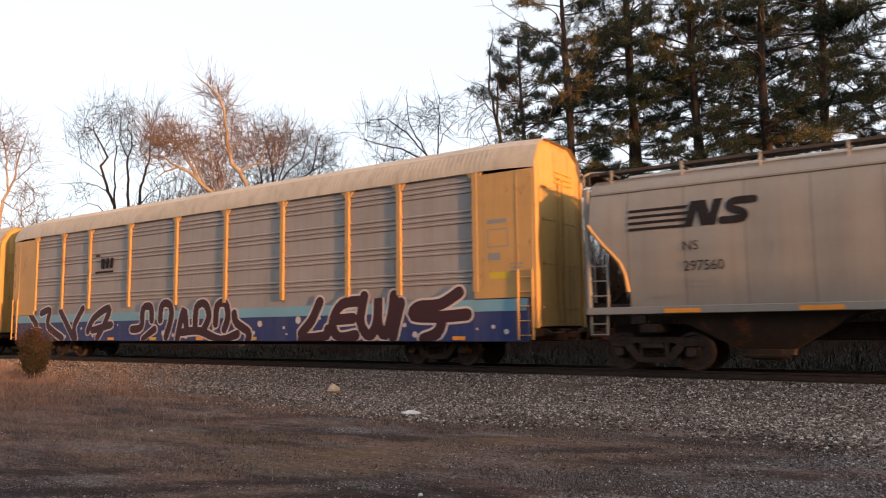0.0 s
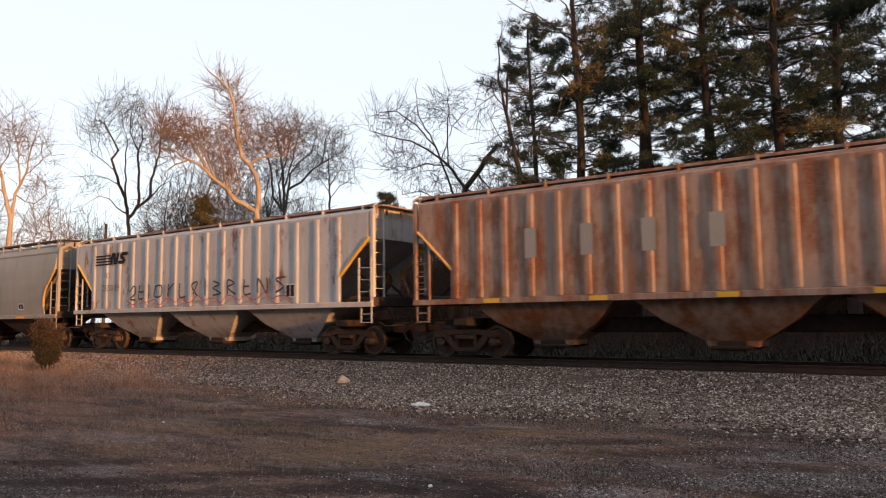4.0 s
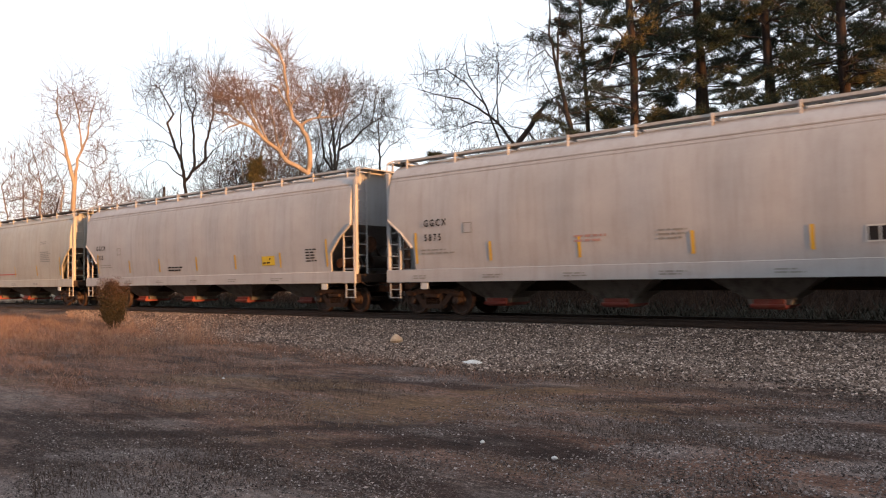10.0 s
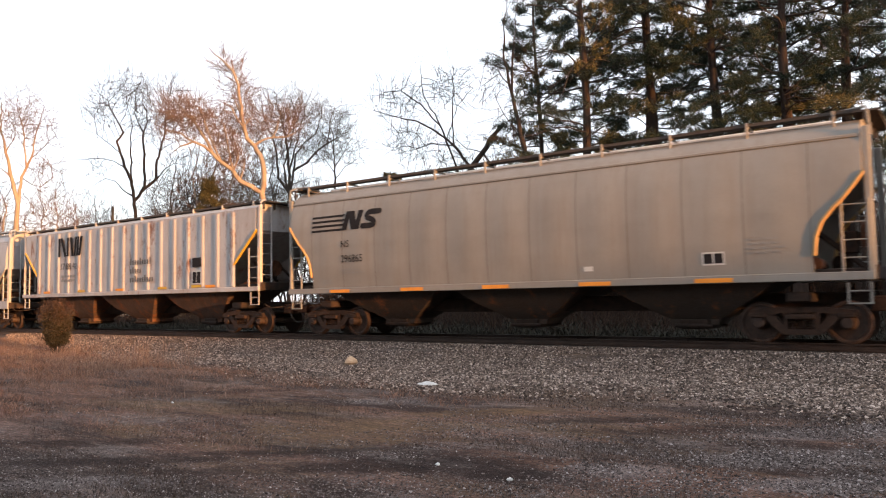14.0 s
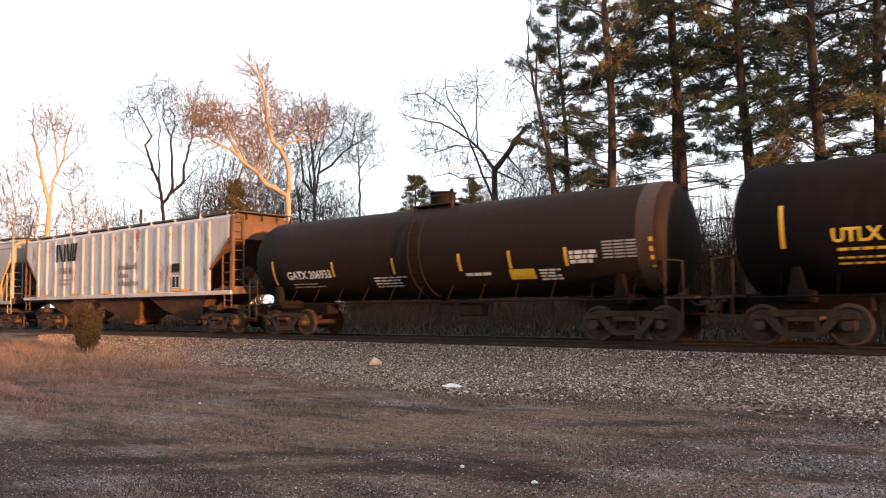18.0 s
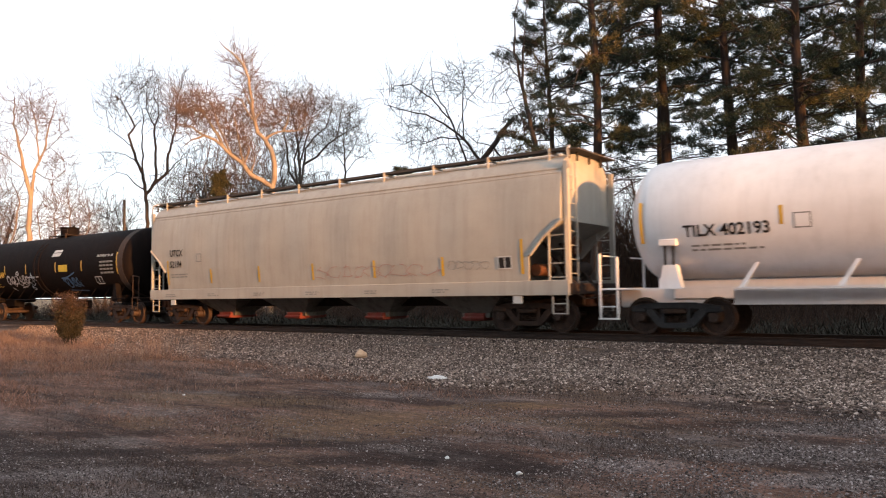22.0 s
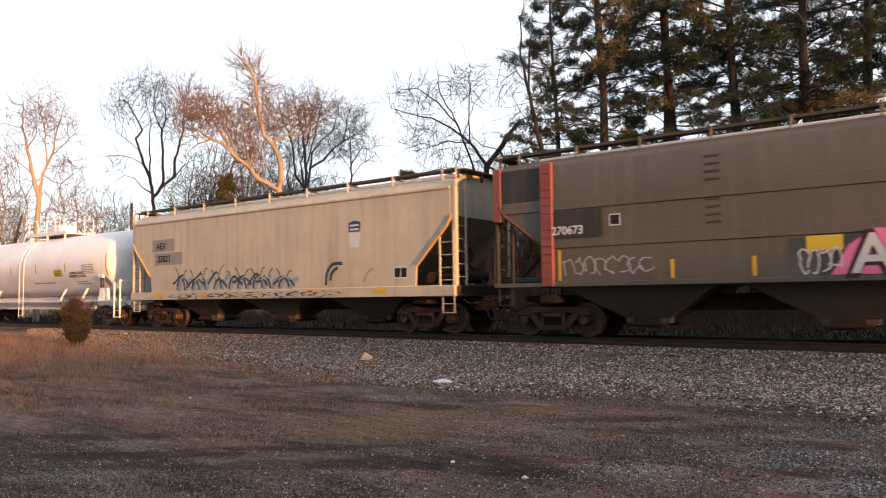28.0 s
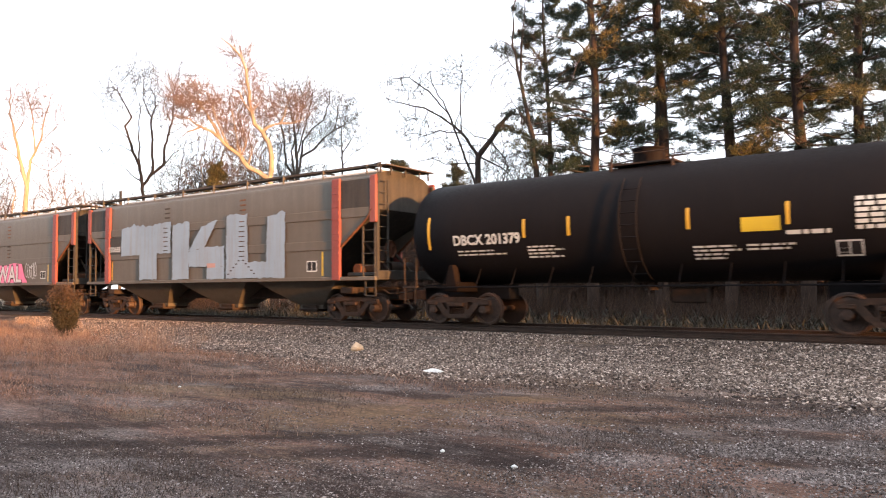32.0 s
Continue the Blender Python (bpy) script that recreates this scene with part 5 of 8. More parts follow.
def grow(rnd, p, d, length, r, level, spec, out, bare=0.28):
    """One limb with its side limbs. spec per level: pieces, children, spread, shorten, wander, lift."""
    n, kids, spread, short, wander, lift = spec[level]
    p, d = Vector(p), Vector(d).normalized()
    step = length / n
    for i in range(n):
        d = (d + Vector((rnd.gauss(0, wander), rnd.gauss(0, wander), rnd.gauss(0, wander) + lift))).normalized()
        q = p + d * step
        ra, rb = r * (1 - 0.75 * i / n), r * (1 - 0.75 * (i + 1) / n)
        out[level].append((*p, ra, *q, rb))
        if level + 1 < len(spec):
            first = bare if level == 0 else 0.15
            f = (i + 1) / n
            if f > first:
                m = kids / (n * (1 - first))
                m = int(m) + (rnd.random() < m - int(m))
                for _ in range(m):
                    side = d.orthogonal().normalized()
                    side.rotate(Matrix.Rotation(rnd.uniform(0, math.tau), 3, d))
                    a = spread * rnd.uniform(0.6, 1.25)
                    nd = d * math.cos(a) + side * math.sin(a)
                    nl = length * short * rnd.uniform(0.6, 1.15) * (1.15 - 0.55 * f if level == 0 else 1.1 - 0.4 * f)
                    grow(rnd, p + d * step * rnd.random(), nd, nl, rb * rnd.uniform(0.4, 0.62), level + 1, spec, out)
        p = q


def bare_tree(seed, place, height, bark, label, stems=2, full=0.75):
    """A tree of the wood behind: stems from one foot, each with four orders of side limbs."""
    rnd = random.Random(seed)
    girth, splay = 0.0198, 0.22
    spec = [(9, 14 * full, 0.684, 0.56, 0.07, 0.03), (7, 8 * full, 0.7, 0.5, 0.13, 0.05), (4, 5 * full, 0.72, 0.62, 0.13, 0.03), (3, 3.2 * full, 0.75, 0.75, 0.12, 0.02), (2, 0, 0.5, 0.5, 0.11, 0.01)]
    out = [[] for _ in spec]
    for k in range(stems):
        a = rnd.uniform(0, math.tau)
        d = Vector((splay * math.cos(a), splay * math.sin(a), 1))
        grow(rnd, (0.25 * k * math.cos(a), 0.25 * k * math.sin(a), -0.1), d, height * 0.9 * rnd.uniform(0.85 if k else 1, 1), height * girth * (0.75 if k else 1), 0, spec, out)
    tops = sorted(s[6] for s in out[-1])
    fit = height / tops[int(len(tops) * 0.98)]
    out = [[tuple(v * fit if i not in (3, 7) else v for i, v in enumerate(s)) for s in lv] for lv in out]
    tree = new("bare_tree")
    co, f = tubes(out[0] + [s for s in out[1]], 7)
    part("trunk", solid_mesh("trunk", co, f, bark, True), bark, tree)
    rmin = 0.0076
    twigs = [(a, b, c, max(d, rmin), e, g_, h_, max(i, rmin * 0.8)) for lv in out[2:] for a, b, c, d, e, g_, h_, i in lv]
    co, f = tubes(twigs, 3)
    part("crown", solid_mesh("crown", co, f, bark, True), bark, tree, "fine bare twigs")
    x, y = place
    tree.matrix_basis = pose(x, y, ground_z(x, y))
    return tagged(tree, label, "tree")


def branching(seed, place, bearing, limbs, crowns, bark, label, amount=1.0, kill=0.3, lift=0.12, tip=0.0098, deep=0.8, stout_=0.8):
    """A bare tree: main limbs of a given course (across, up, radius), then branches that grow out of them to fill the crowns' room."""
    r = np.random.default_rng(seed)
    pos, par, low = [], [], []
    for run in limbs:
        pts = [np.array((u, 0.0, z)) for u, z, _ in run]
        rad = [w * stout_ for _, _, w in run]
        gap = 99.0
        if pos:
            flat_ = np.array(pos)[:, (0, 2)]
            d = np.hypot(flat_[:, 0] - run[0][0], flat_[:, 1] - run[0][1])
            k = int(d.argmin())
            gap = d[k]
        if gap < 0.9:
            last = k
            pts[0] = np.array(pos[k])
            depth = pos[k][1]
        else:
            pts.insert(0, np.array((0.0, 0.0, -0.2)))
            rad.insert(0, rad[0] * 1.25)
            if not pos:
                pos.append(pts[0])
                par.append(-1)
                low.append(rad[0])
            last, depth = 0, 0.0
        slope = r.normal(0, 0.1)
        for (p, q), ra, rb in zip(zip(pts, pts[1:]), rad, rad[1:]):
            length = math.hypot(q[0] - p[0], q[2] - p[2])
            n = max(1, int(length / 0.35))
            start = depth
            for i in range(1, n + 1):
                f = i / n
                depth = start + slope * length * f
                pos.append(np.array((p[0] + (q[0] - p[0]) * f + r.normal(0, 0.03), depth, p[2] + (q[2] - p[2]) * f + r.normal(0, 0.02))))
                par.append(last)
                low.append(ra + (rb - ra) * f)
                last = len(pos) - 1
            slope = slope * 0.3 + r.normal(0, 0.1)
    goal = []
    for u, z, ru, rz in crowns:
        n = int(amount * 190 * ru * rz)
        d = r.normal(0, 1, (n, 3))
        d *= (r.uniform(0, 1, (n, 1)) ** 0.4) * r.uniform(0.65, 1.28, (n, 1)) / np.linalg.norm(d, axis=1)[:, None]
        goal.append(np.array((u, 0, z)) + d * np.array((ru, ru * deep, rz)))
    goal = np.concatenate(goal)
    near = np.full(len(goal), 1e9)
    who = np.zeros(len(goal), int)

    def update(first):
        new_ = np.array(pos[first:])
        d = np.linalg.norm(goal[:, None] - new_[None], axis=2)
        k = d.argmin(1)
        d = d[np.arange(len(goal)), k]
        closer = d < near
        near[closer], who[closer] = d[closer], first + k[closer]

    update(0)
    heading = np.zeros((len(pos), 3))
    grown = np.zeros(len(pos), int)
    for _ in range(60):
        live = near > kill
        goal, near, who = goal[live], near[live], who[live]
        if not len(goal):
            break
        use = (near < 3.2) & (grown[who] < 3)
        ids, inv = np.unique(who[use], return_inverse=True)
        if not len(ids):
            break
        here = np.array(pos)[ids]
        pull = np.zeros((len(ids), 3))
        way = goal[use] - np.array(pos)[who[use]]
        np.add.at(pull, inv, way / np.linalg.norm(way, axis=1)[:, None])
        pull /= np.linalg.norm(pull, axis=1)[:, None] + 1e-6
        pull += r.normal(0, 0.08, pull.shape) + np.array((0, 0, lift))
        pull += 0.85 * heading[ids]
        pull /= np.linalg.norm(pull, axis=1)[:, None]
        first = len(pos)
        heading = np.concatenate([heading, pull])
        grown[ids] += 1
        grown = np.concatenate([grown, np.zeros(len(ids), int)])
        for p, d, i in zip(here, pull, ids):
            pos.append(p + d * 0.21)
            par.append(int(i))
            low.append(0.0)
        update(first)
    n = len(pos)
    load, kids = np.zeros(n), np.zeros(n, int)
    rad = np.zeros(n)
    for i in range(n - 1, -1, -1):
        rad[i] = max(load[i] ** (1 / 2.7), tip, low[i])
        if par[i] >= 0:
            load[par[i]] += min(rad[i], 0.06) ** 2.7
            kids[par[i]] += 1
    stout, fine = [], []
    for i in range(n):
        j = par[i]
        if j >= 0:
            thick = min(rad[j], rad[i] * 1.5)
            over = (pos[i] - pos[j]) * min(0.25, 0.4 * thick / 0.3) if rad[i] > 0.05 else 0.0
            (stout if rad[i] > 0.035 else fine).append((*(pos[j] - over), thick, *(pos[i] + over), rad[i]))
            if rad[i] < 0.03 and (kids[i] == 0 or r.random() < 0.22):
                out = pos[i] - pos[j]
                out /= np.linalg.norm(out) + 1e-6
                for _ in range(3 if kids[i] == 0 else 1):
                    d = out + r.normal(0, 0.36, 3) + np.array((0, 0, lift + 0.1))
                    ln = r.uniform(0.35, 1.25)
                    mid = pos[i] + d * ln * 0.5
                    end = mid + (d + r.normal(0, 0.18, 3)) * ln * 0.5
                    fine.append((*pos[i], tip, *mid, tip * 0.85))
                    fine.append((*mid, tip * 0.85, *end, tip * 0.6))
            elif 0.03 <= rad[i] < 0.13 and r.random() < 0.4:
                d = r.normal(0, 0.6, 3) + np.array((0, 0, 0.5 + lift))
                ln = r.uniform(0.3, 1.3)
                mid = pos[i] + d * ln * 0.5
                fine.append((*pos[i], tip, *mid, tip * 0.85))
                for _ in range(2):
                    fine.append((*mid, tip * 0.85, *(mid + (d + r.normal(0, 0.35, 3)) * ln * 0.5), tip * 0.6))
    tree = new("bare_tree")
    co, f = tubes(stout, 7)
    part("trunk", solid_mesh("trunk", co, f, bark, True), bark, tree)
    co, f = tubes(fine, 3)
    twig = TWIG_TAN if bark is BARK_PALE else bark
    part("crown", solid_mesh("crown", co, f, twig, True), twig, tree, "fine bare twigs")
    x, y = place
    tree.matrix_basis = pose(x, y, ground_z(x, y), 0, 0, bearing)
    return tagged(tree, label, "tree")


def solid_mesh(name, co, f, material, smooth=False):
    ob = solid(name, co, f, material, smooth)
    me = ob.data
    bpy.data.objects.remove(ob)
    return me


NEEDLES = varied("pine_needles", [(0.0, (0.007, 0.015, 0.011)), (0.5, (0.018, 0.03, 0.017)), (0.85, (0.034, 0.047, 0.023)), (1.0, (0.062, 0.066, 0.028))], 0.7)
CEDAR = varied("cedar_foliage", [(0.0, (0.035, 0.035, 0.015)), (0.6, (0.1, 0.085, 0.034)), (1.0, (0.17, 0.13, 0.05))], 0.8)


def tufts(centres, dirs, needles, length, width, seed, spread=0.07):
    """Sprays of narrow needles round twig ends."""
    r = np.random.default_rng(seed)
    n = len(centres)
    d = r.normal(0, 1, (n, needles, 3)) * 0.75 + dirs[:, None] * 0.9
    d[:, :, 2] += 0.15
    d /= np.linalg.norm(d, axis=2)[:, :, None]
    c = centres[:, None] + r.normal(0, spread, (n, needles, 3))
    ln = length * r.uniform(0.6, 1.3, (n, needles, 1))
    side = np.cross(d, r.normal(0, 1, d.shape))
    side /= np.linalg.norm(side, axis=2)[:, :, None]
    co = np.stack([c - side * width, c + side * width, c + d * ln], 2).reshape(-1, 3)
    return co, np.arange(len(co)).reshape(-1, 3)


def pine(seed, place, height, clear, reach, label, foliage=None, narrow=False, bark=None, gold=0.18, dense=1.0, girth=0.0155):
    """A pine: bare lower trunk, level boughs in loose tiers, needle puffs along their side twigs."""
    rnd = random.Random(seed)
    foliage, bark = foliage or NEEDLES, bark or BARK_PINE
    trunk, limbs, sets = [], [], [[], []]
    n = 14
    off = lambda z: (0.12 * math.sin(z * 0.4 + seed), 0.1 * math.cos(z * 0.35 + seed))
    r0 = height * girth
    for i in range(n):
        z0, z1 = height * i / n - 0.1, height * (i + 1) / n - 0.1
        trunk.append((*off(z0), z0, r0 * (1 - 0.8 * i / n), *off(z1), z1, r0 * (1 - 0.8 * (i + 1) / n)))
    z = clear - (0 if narrow else 1.5)
    while z < height - 0.3:
        f = max(0.0, (z - clear) / (height - clear))
        shape = (1 - f) ** 0.9 if narrow else (0.75 + 0.5 * f) * min(1, (1 - f) * 2.4)
        for k in range(rnd.choice((3, 4, 5)) if narrow else rnd.choice((2, 3, 3, 4))):
            a = rnd.uniform(0, math.tau)
            ln = reach * shape * rnd.uniform(0.55, 1.15) + 0.3
            p = Vector((*off(z), z + rnd.uniform(-0.3, 0.3)))
            d = Vector((math.cos(a), math.sin(a), rnd.uniform(-0.1, 0.4)))
            dead = not narrow and (z < clear or rnd.random() < 0.2)
            which = 1 if rnd.random() < gold else 0
            thick = 1.0 if narrow else rnd.choice((0.5, 0.8, 1.0, 1.5))
            m = 7
            for i in range(m):
                d = (d + Vector((rnd.gauss(0, 0.2), rnd.gauss(0, 0.2), rnd.gauss(-0.015 if i < 5 else 0.1, 0.14)))).normalized()
                q = p + d * ln / m
                rr = 0.034 * (1 - i / m) * ln / 3 + 0.01
                limbs.append((*p, rr, *q, rr * 0.8))
                if i >= (1 if narrow else 2):
                    for s in (-1, 1):
                        if rnd.random() > 0.8:
                            continue
                        side = (Vector((-d.y, d.x, rnd.uniform(-0.25, 0.25))) * s * rnd.uniform(0.6, 1.2) + d * rnd.uniform(0.3, 0.9)).normalized()
                        sl = ln * rnd.uniform(0.12, 0.3) * (1.25 - 0.5 * i / m)
                        tip = q + side * sl
                        limbs.append((*q, 0.013, *tip, 0.007))
                        if dead:
                            if rnd.random() < 0.6:
                                limbs.append((*q.lerp(tip, 0.6), 0.008, *(q.lerp(tip, 0.6) + Vector((rnd.gauss(0, 0.25), rnd.gauss(0, 0.25), rnd.gauss(0, 0.25)))), 0.005))
                            continue
                        steps = max(2, int(sl / 0.13 * thick))
                        for e in range(steps):
                            c = q.lerp(tip, (e + 1) / steps)
                            sets[which].append((*(c + Vector((rnd.gauss(0, 0.09), rnd.gauss(0, 0.09), rnd.gauss(0.02, 0.07)))), *(side * 0.7 + Vector((0, 0, 0.25)))))
                p = q
            if not dead:
                for _ in range(3):
                    sets[which].append((*(p + Vector((rnd.gauss(0, 0.1), rnd.gauss(0, 0.1), rnd.gauss(0, 0.06)))), *d))
        z += rnd.uniform(0.22, 0.36) if narrow else rnd.uniform(0.4, 0.8)
    tree = new("pine_tree" if not narrow else "conifer_tree")
    co, f = tubes(trunk, 9)
    part("trunk", solid_mesh("trunk", co, f, bark, True), bark, tree)
    co, f = tubes(limbs, 4)
    tagged(part("branchwork", solid_mesh("branchwork", co, f, BARK_DARK, True), BARK_DARK, tree), "thin dark branches", kind="stuff")
    for k, (mat_, lab) in enumerate(((foliage, "clumps of dark green needles"), (SUNLIT_NEEDLES, "clumps of needles tinted gold for sunlight"))):
        if sets[k]:
            c = np.array(sets[k])
            co, f = tufts(c[:, :3], c[:, 3:], int(26 * dense), 0.2, 0.014, seed + k, 0.07)
            part("crown" if k == 0 else "old_needles", solid_mesh("crown", co, f, mat_), mat_, tree, lab)
    x, y = place
    tree.matrix_basis = pose(x, y, ground_z(x, y))
    return tagged(tree, label, "tree")


# golden clumps: low sunlight on the pines, put into the needle colour
SUNLIT_NEEDLES = varied("sunlit_pine_needles", [(0.0, (0.04, 0.035, 0.012)), (0.5, (0.11, 0.09, 0.03)), (1.0, (0.2, 0.15, 0.05))], 0.75)

# bare trees beyond the line
PALE = dict(limbs=[[(-0.07, 6.86, 0.200), (0.00, 8.62, 0.167), (-0.37, 10.18, 0.134), (-0.68, 11.74, 0.102), (-1.02, 13.22, 0.069), (-1.01, 14.88, 0.036)],
    [(0.00, 8.62, 0.130), (0.17, 10.22, 0.103), (0.70, 11.55, 0.077), (0.97, 13.19, 0.050), (1.38, 14.78, 0.023)],
    [(0.17, 10.22, 0.050), (0.79, 9.77, 0.036), (1.31, 9.66, 0.023), (2.00, 10.34, 0.020)],
    [(-0.37, 10.18, 0.060), (-1.14, 10.83, 0.035), (-1.77, 11.22, 0.020)],
    [(0.48, 10.94, 0.080), (0.26, 13.12, 0.047), (-0.19, 14.98, 0.020)],
    [(-0.68, 11.74, 0.050), (-0.22, 12.93, 0.030), (-0.40, 14.02, 0.020)],
    [(0.70, 11.55, 0.040), (1.41, 12.33, 0.024), (2.06, 13.14, 0.020)]],
    crowns=[(0.05, 13.88, 1.90, 1.87), (1.43, 10.64, 1.13, 0.97), (-1.46, 11.35, 0.88, 1.02), (1.57, 13.09, 0.93, 1.29)])
STEMS = dict(limbs=[[(-0.75, 9.44, 0.150), (-0.91, 10.86, 0.136), (-1.40, 11.85, 0.123), (-1.70, 12.85, 0.109), (-1.90, 13.65, 0.095), (-1.53, 14.41, 0.082), (-1.91, 15.28, 0.068), (-2.28, 15.86, 0.054), (-2.55, 16.54, 0.041), (-3.03, 17.02, 0.027)],
    [(-0.91, 10.86, 0.090), (-0.99, 11.87, 0.075), (-1.04, 13.30, 0.060), (-0.98, 15.35, 0.046), (-1.25, 16.56, 0.031), (-1.40, 17.37, 0.020)],
    [(-0.08, 9.67, 0.140), (-0.01, 10.49, 0.127), (-0.05, 11.71, 0.114), (-0.09, 12.94, 0.102), (-0.21, 13.76, 0.089), (-0.18, 14.58, 0.076), (0.12, 15.43, 0.063), (0.04, 16.25, 0.051), (-0.27, 16.85, 0.038), (-0.12, 17.90, 0.025)],
    [(-0.22, 14.50, 0.070), (-0.56, 15.38, 0.051), (-0.79, 15.98, 0.032), (-0.72, 16.81, 0.020)],
    [(0.30, 9.68, 0.140), (0.75, 11.13, 0.126), (0.75, 12.16, 0.111), (0.97, 13.21, 0.097), (1.28, 14.26, 0.083), (1.35, 15.52, 0.068), (1.34, 16.77, 0.054), (1.61, 17.63, 0.040), (1.88, 18.29, 0.025)],
    [(-1.20, 9.63, 0.060), (-1.57, 10.22, 0.050), (-2.02, 10.81, 0.040), (-2.68, 10.98, 0.030), (-3.22, 10.68, 0.021), (-3.76, 10.26, 0.020)],
    [(-1.40, 11.85, 0.050), (-2.14, 12.22, 0.036), (-2.88, 12.38, 0.023), (-3.78, 12.25, 0.020)],
    [(-1.70, 12.85, 0.040), (-2.52, 13.61, 0.024), (-3.26, 14.17, 0.020)],
    [(0.75, 11.13, 0.060), (1.44, 11.99, 0.048), (2.02, 12.44, 0.035), (2.80, 12.35, 0.023), (3.40, 12.21, 0.020)],
    [(0.97, 13.21, 0.040), (1.82, 13.97, 0.024), (2.41, 14.34, 0.020)]],
    crowns=[(-1.25, 16.77, 1.98, 1.48), (1.62, 17.01, 1.02, 1.26), (-2.90, 15.21, 1.18, 1.46), (-3.05, 11.49, 0.95, 0.64), (0.66, 14.85, 1.55, 1.66)])
FORKS = dict(limbs=[[(0.20, 8.36, 0.200), (0.27, 9.75, 0.187), (0.04, 10.61, 0.175), (-0.32, 11.23, 0.162), (-0.72, 11.63, 0.150), (-0.89, 12.33, 0.137), (-0.99, 13.02, 0.124), (-1.12, 14.06, 0.112), (-1.25, 14.93, 0.099), (-1.51, 15.62, 0.086), (-1.81, 16.06, 0.074), (-2.21, 16.39, 0.061), (-2.64, 16.71, 0.049), (-2.87, 16.95, 0.036)],
    [(-0.67, 8.17, 0.200), (-1.13, 9.10, 0.179), (-1.56, 9.71, 0.159), (-2.21, 10.21, 0.139), (-2.71, 10.71, 0.118), (-3.19, 11.11, 0.098), (-3.84, 11.37, 0.077), (-4.49, 11.08, 0.057), (-4.97, 10.72, 0.036)],
    [(-1.51, 15.62, 0.070), (-1.65, 16.38, 0.041), (-1.51, 16.95, 0.020)],
    [(-1.25, 14.93, 0.040), (-0.78, 15.31, 0.024), (-0.44, 15.74, 0.020)],
    [(-1.09, 12.32, 0.080), (-1.39, 13.00, 0.064), (-1.58, 13.52, 0.047), (-2.05, 13.78, 0.031), (-2.38, 13.94, 0.020)],
    [(-0.22, 11.30, 0.110), (0.11, 11.56, 0.087), (0.79, 11.79, 0.065), (1.64, 11.88, 0.042), (2.16, 12.25, 0.020)],
    [(0.79, 11.79, 0.050), (1.14, 12.75, 0.030), (1.31, 13.57, 0.020)],
    [(1.64, 11.88, 0.040), (1.99, 12.78, 0.020)],
    [(-2.71, 10.71, 0.120), (-3.10, 11.56, 0.104), (-3.52, 12.24, 0.087), (-3.94, 12.74, 0.071), (-4.33, 13.24, 0.054), (-4.65, 13.67, 0.038), (-4.98, 13.93, 0.022)],
    [(-3.52, 12.24, 0.060), (-4.01, 13.08, 0.035), (-4.07, 13.94, 0.020)],
    [(-2.21, 10.21, 0.090), (-2.54, 10.99, 0.072), (-2.87, 11.74, 0.053), (-3.20, 12.59, 0.035), (-3.36, 13.38, 0.020)],
    [(-3.84, 11.37, 0.070), (-4.49, 11.86, 0.051), (-5.29, 12.07, 0.032), (-5.93, 12.39, 0.020)],
    [(-1.56, 9.71, 0.080), (-1.72, 10.74, 0.064), (-1.88, 11.60, 0.047), (-2.05, 12.46, 0.031), (-2.21, 13.15, 0.020)],
    [(-1.56, 9.71, 0.070), (-1.22, 10.58, 0.051), (-1.39, 11.44, 0.032), (-1.65, 12.20, 0.020)],
    [(-1.13, 9.10, 0.070), (-0.89, 10.24, 0.041), (-1.06, 11.03, 0.020)],
    [(-0.89, 12.33, 0.050), (-0.45, 13.04, 0.030), (-0.21, 13.57, 0.020)],
    [(-1.08, 13.89, 0.045), (-0.71, 14.43, 0.027), (-0.44, 14.97, 0.020)],
    [(-0.99, 13.02, 0.045), (-1.38, 13.88, 0.027), (-1.65, 14.56, 0.020)],
    [(-1.22, 14.76, 0.040), (-1.65, 15.26, 0.024), (-2.05, 15.38, 0.020)],
    [(-1.81, 16.06, 0.040), (-1.98, 16.65, 0.024), (-2.11, 17.06, 0.020)]],
    crowns=[(-4.07, 12.66, 1.69, 1.31), (-1.88, 12.05, 1.19, 1.18), (-4.65, 13.33, 0.84, 0.75), (-1.71, 16.24, 0.87, 0.63), (-1.18, 14.93, 0.87, 0.92), (-1.05, 13.37, 0.87, 1.05), (1.48, 12.65, 1.17, 0.99), (-0.12, 12.35, 0.74, 0.84), (-1.39, 10.40, 1.00, 0.83)])
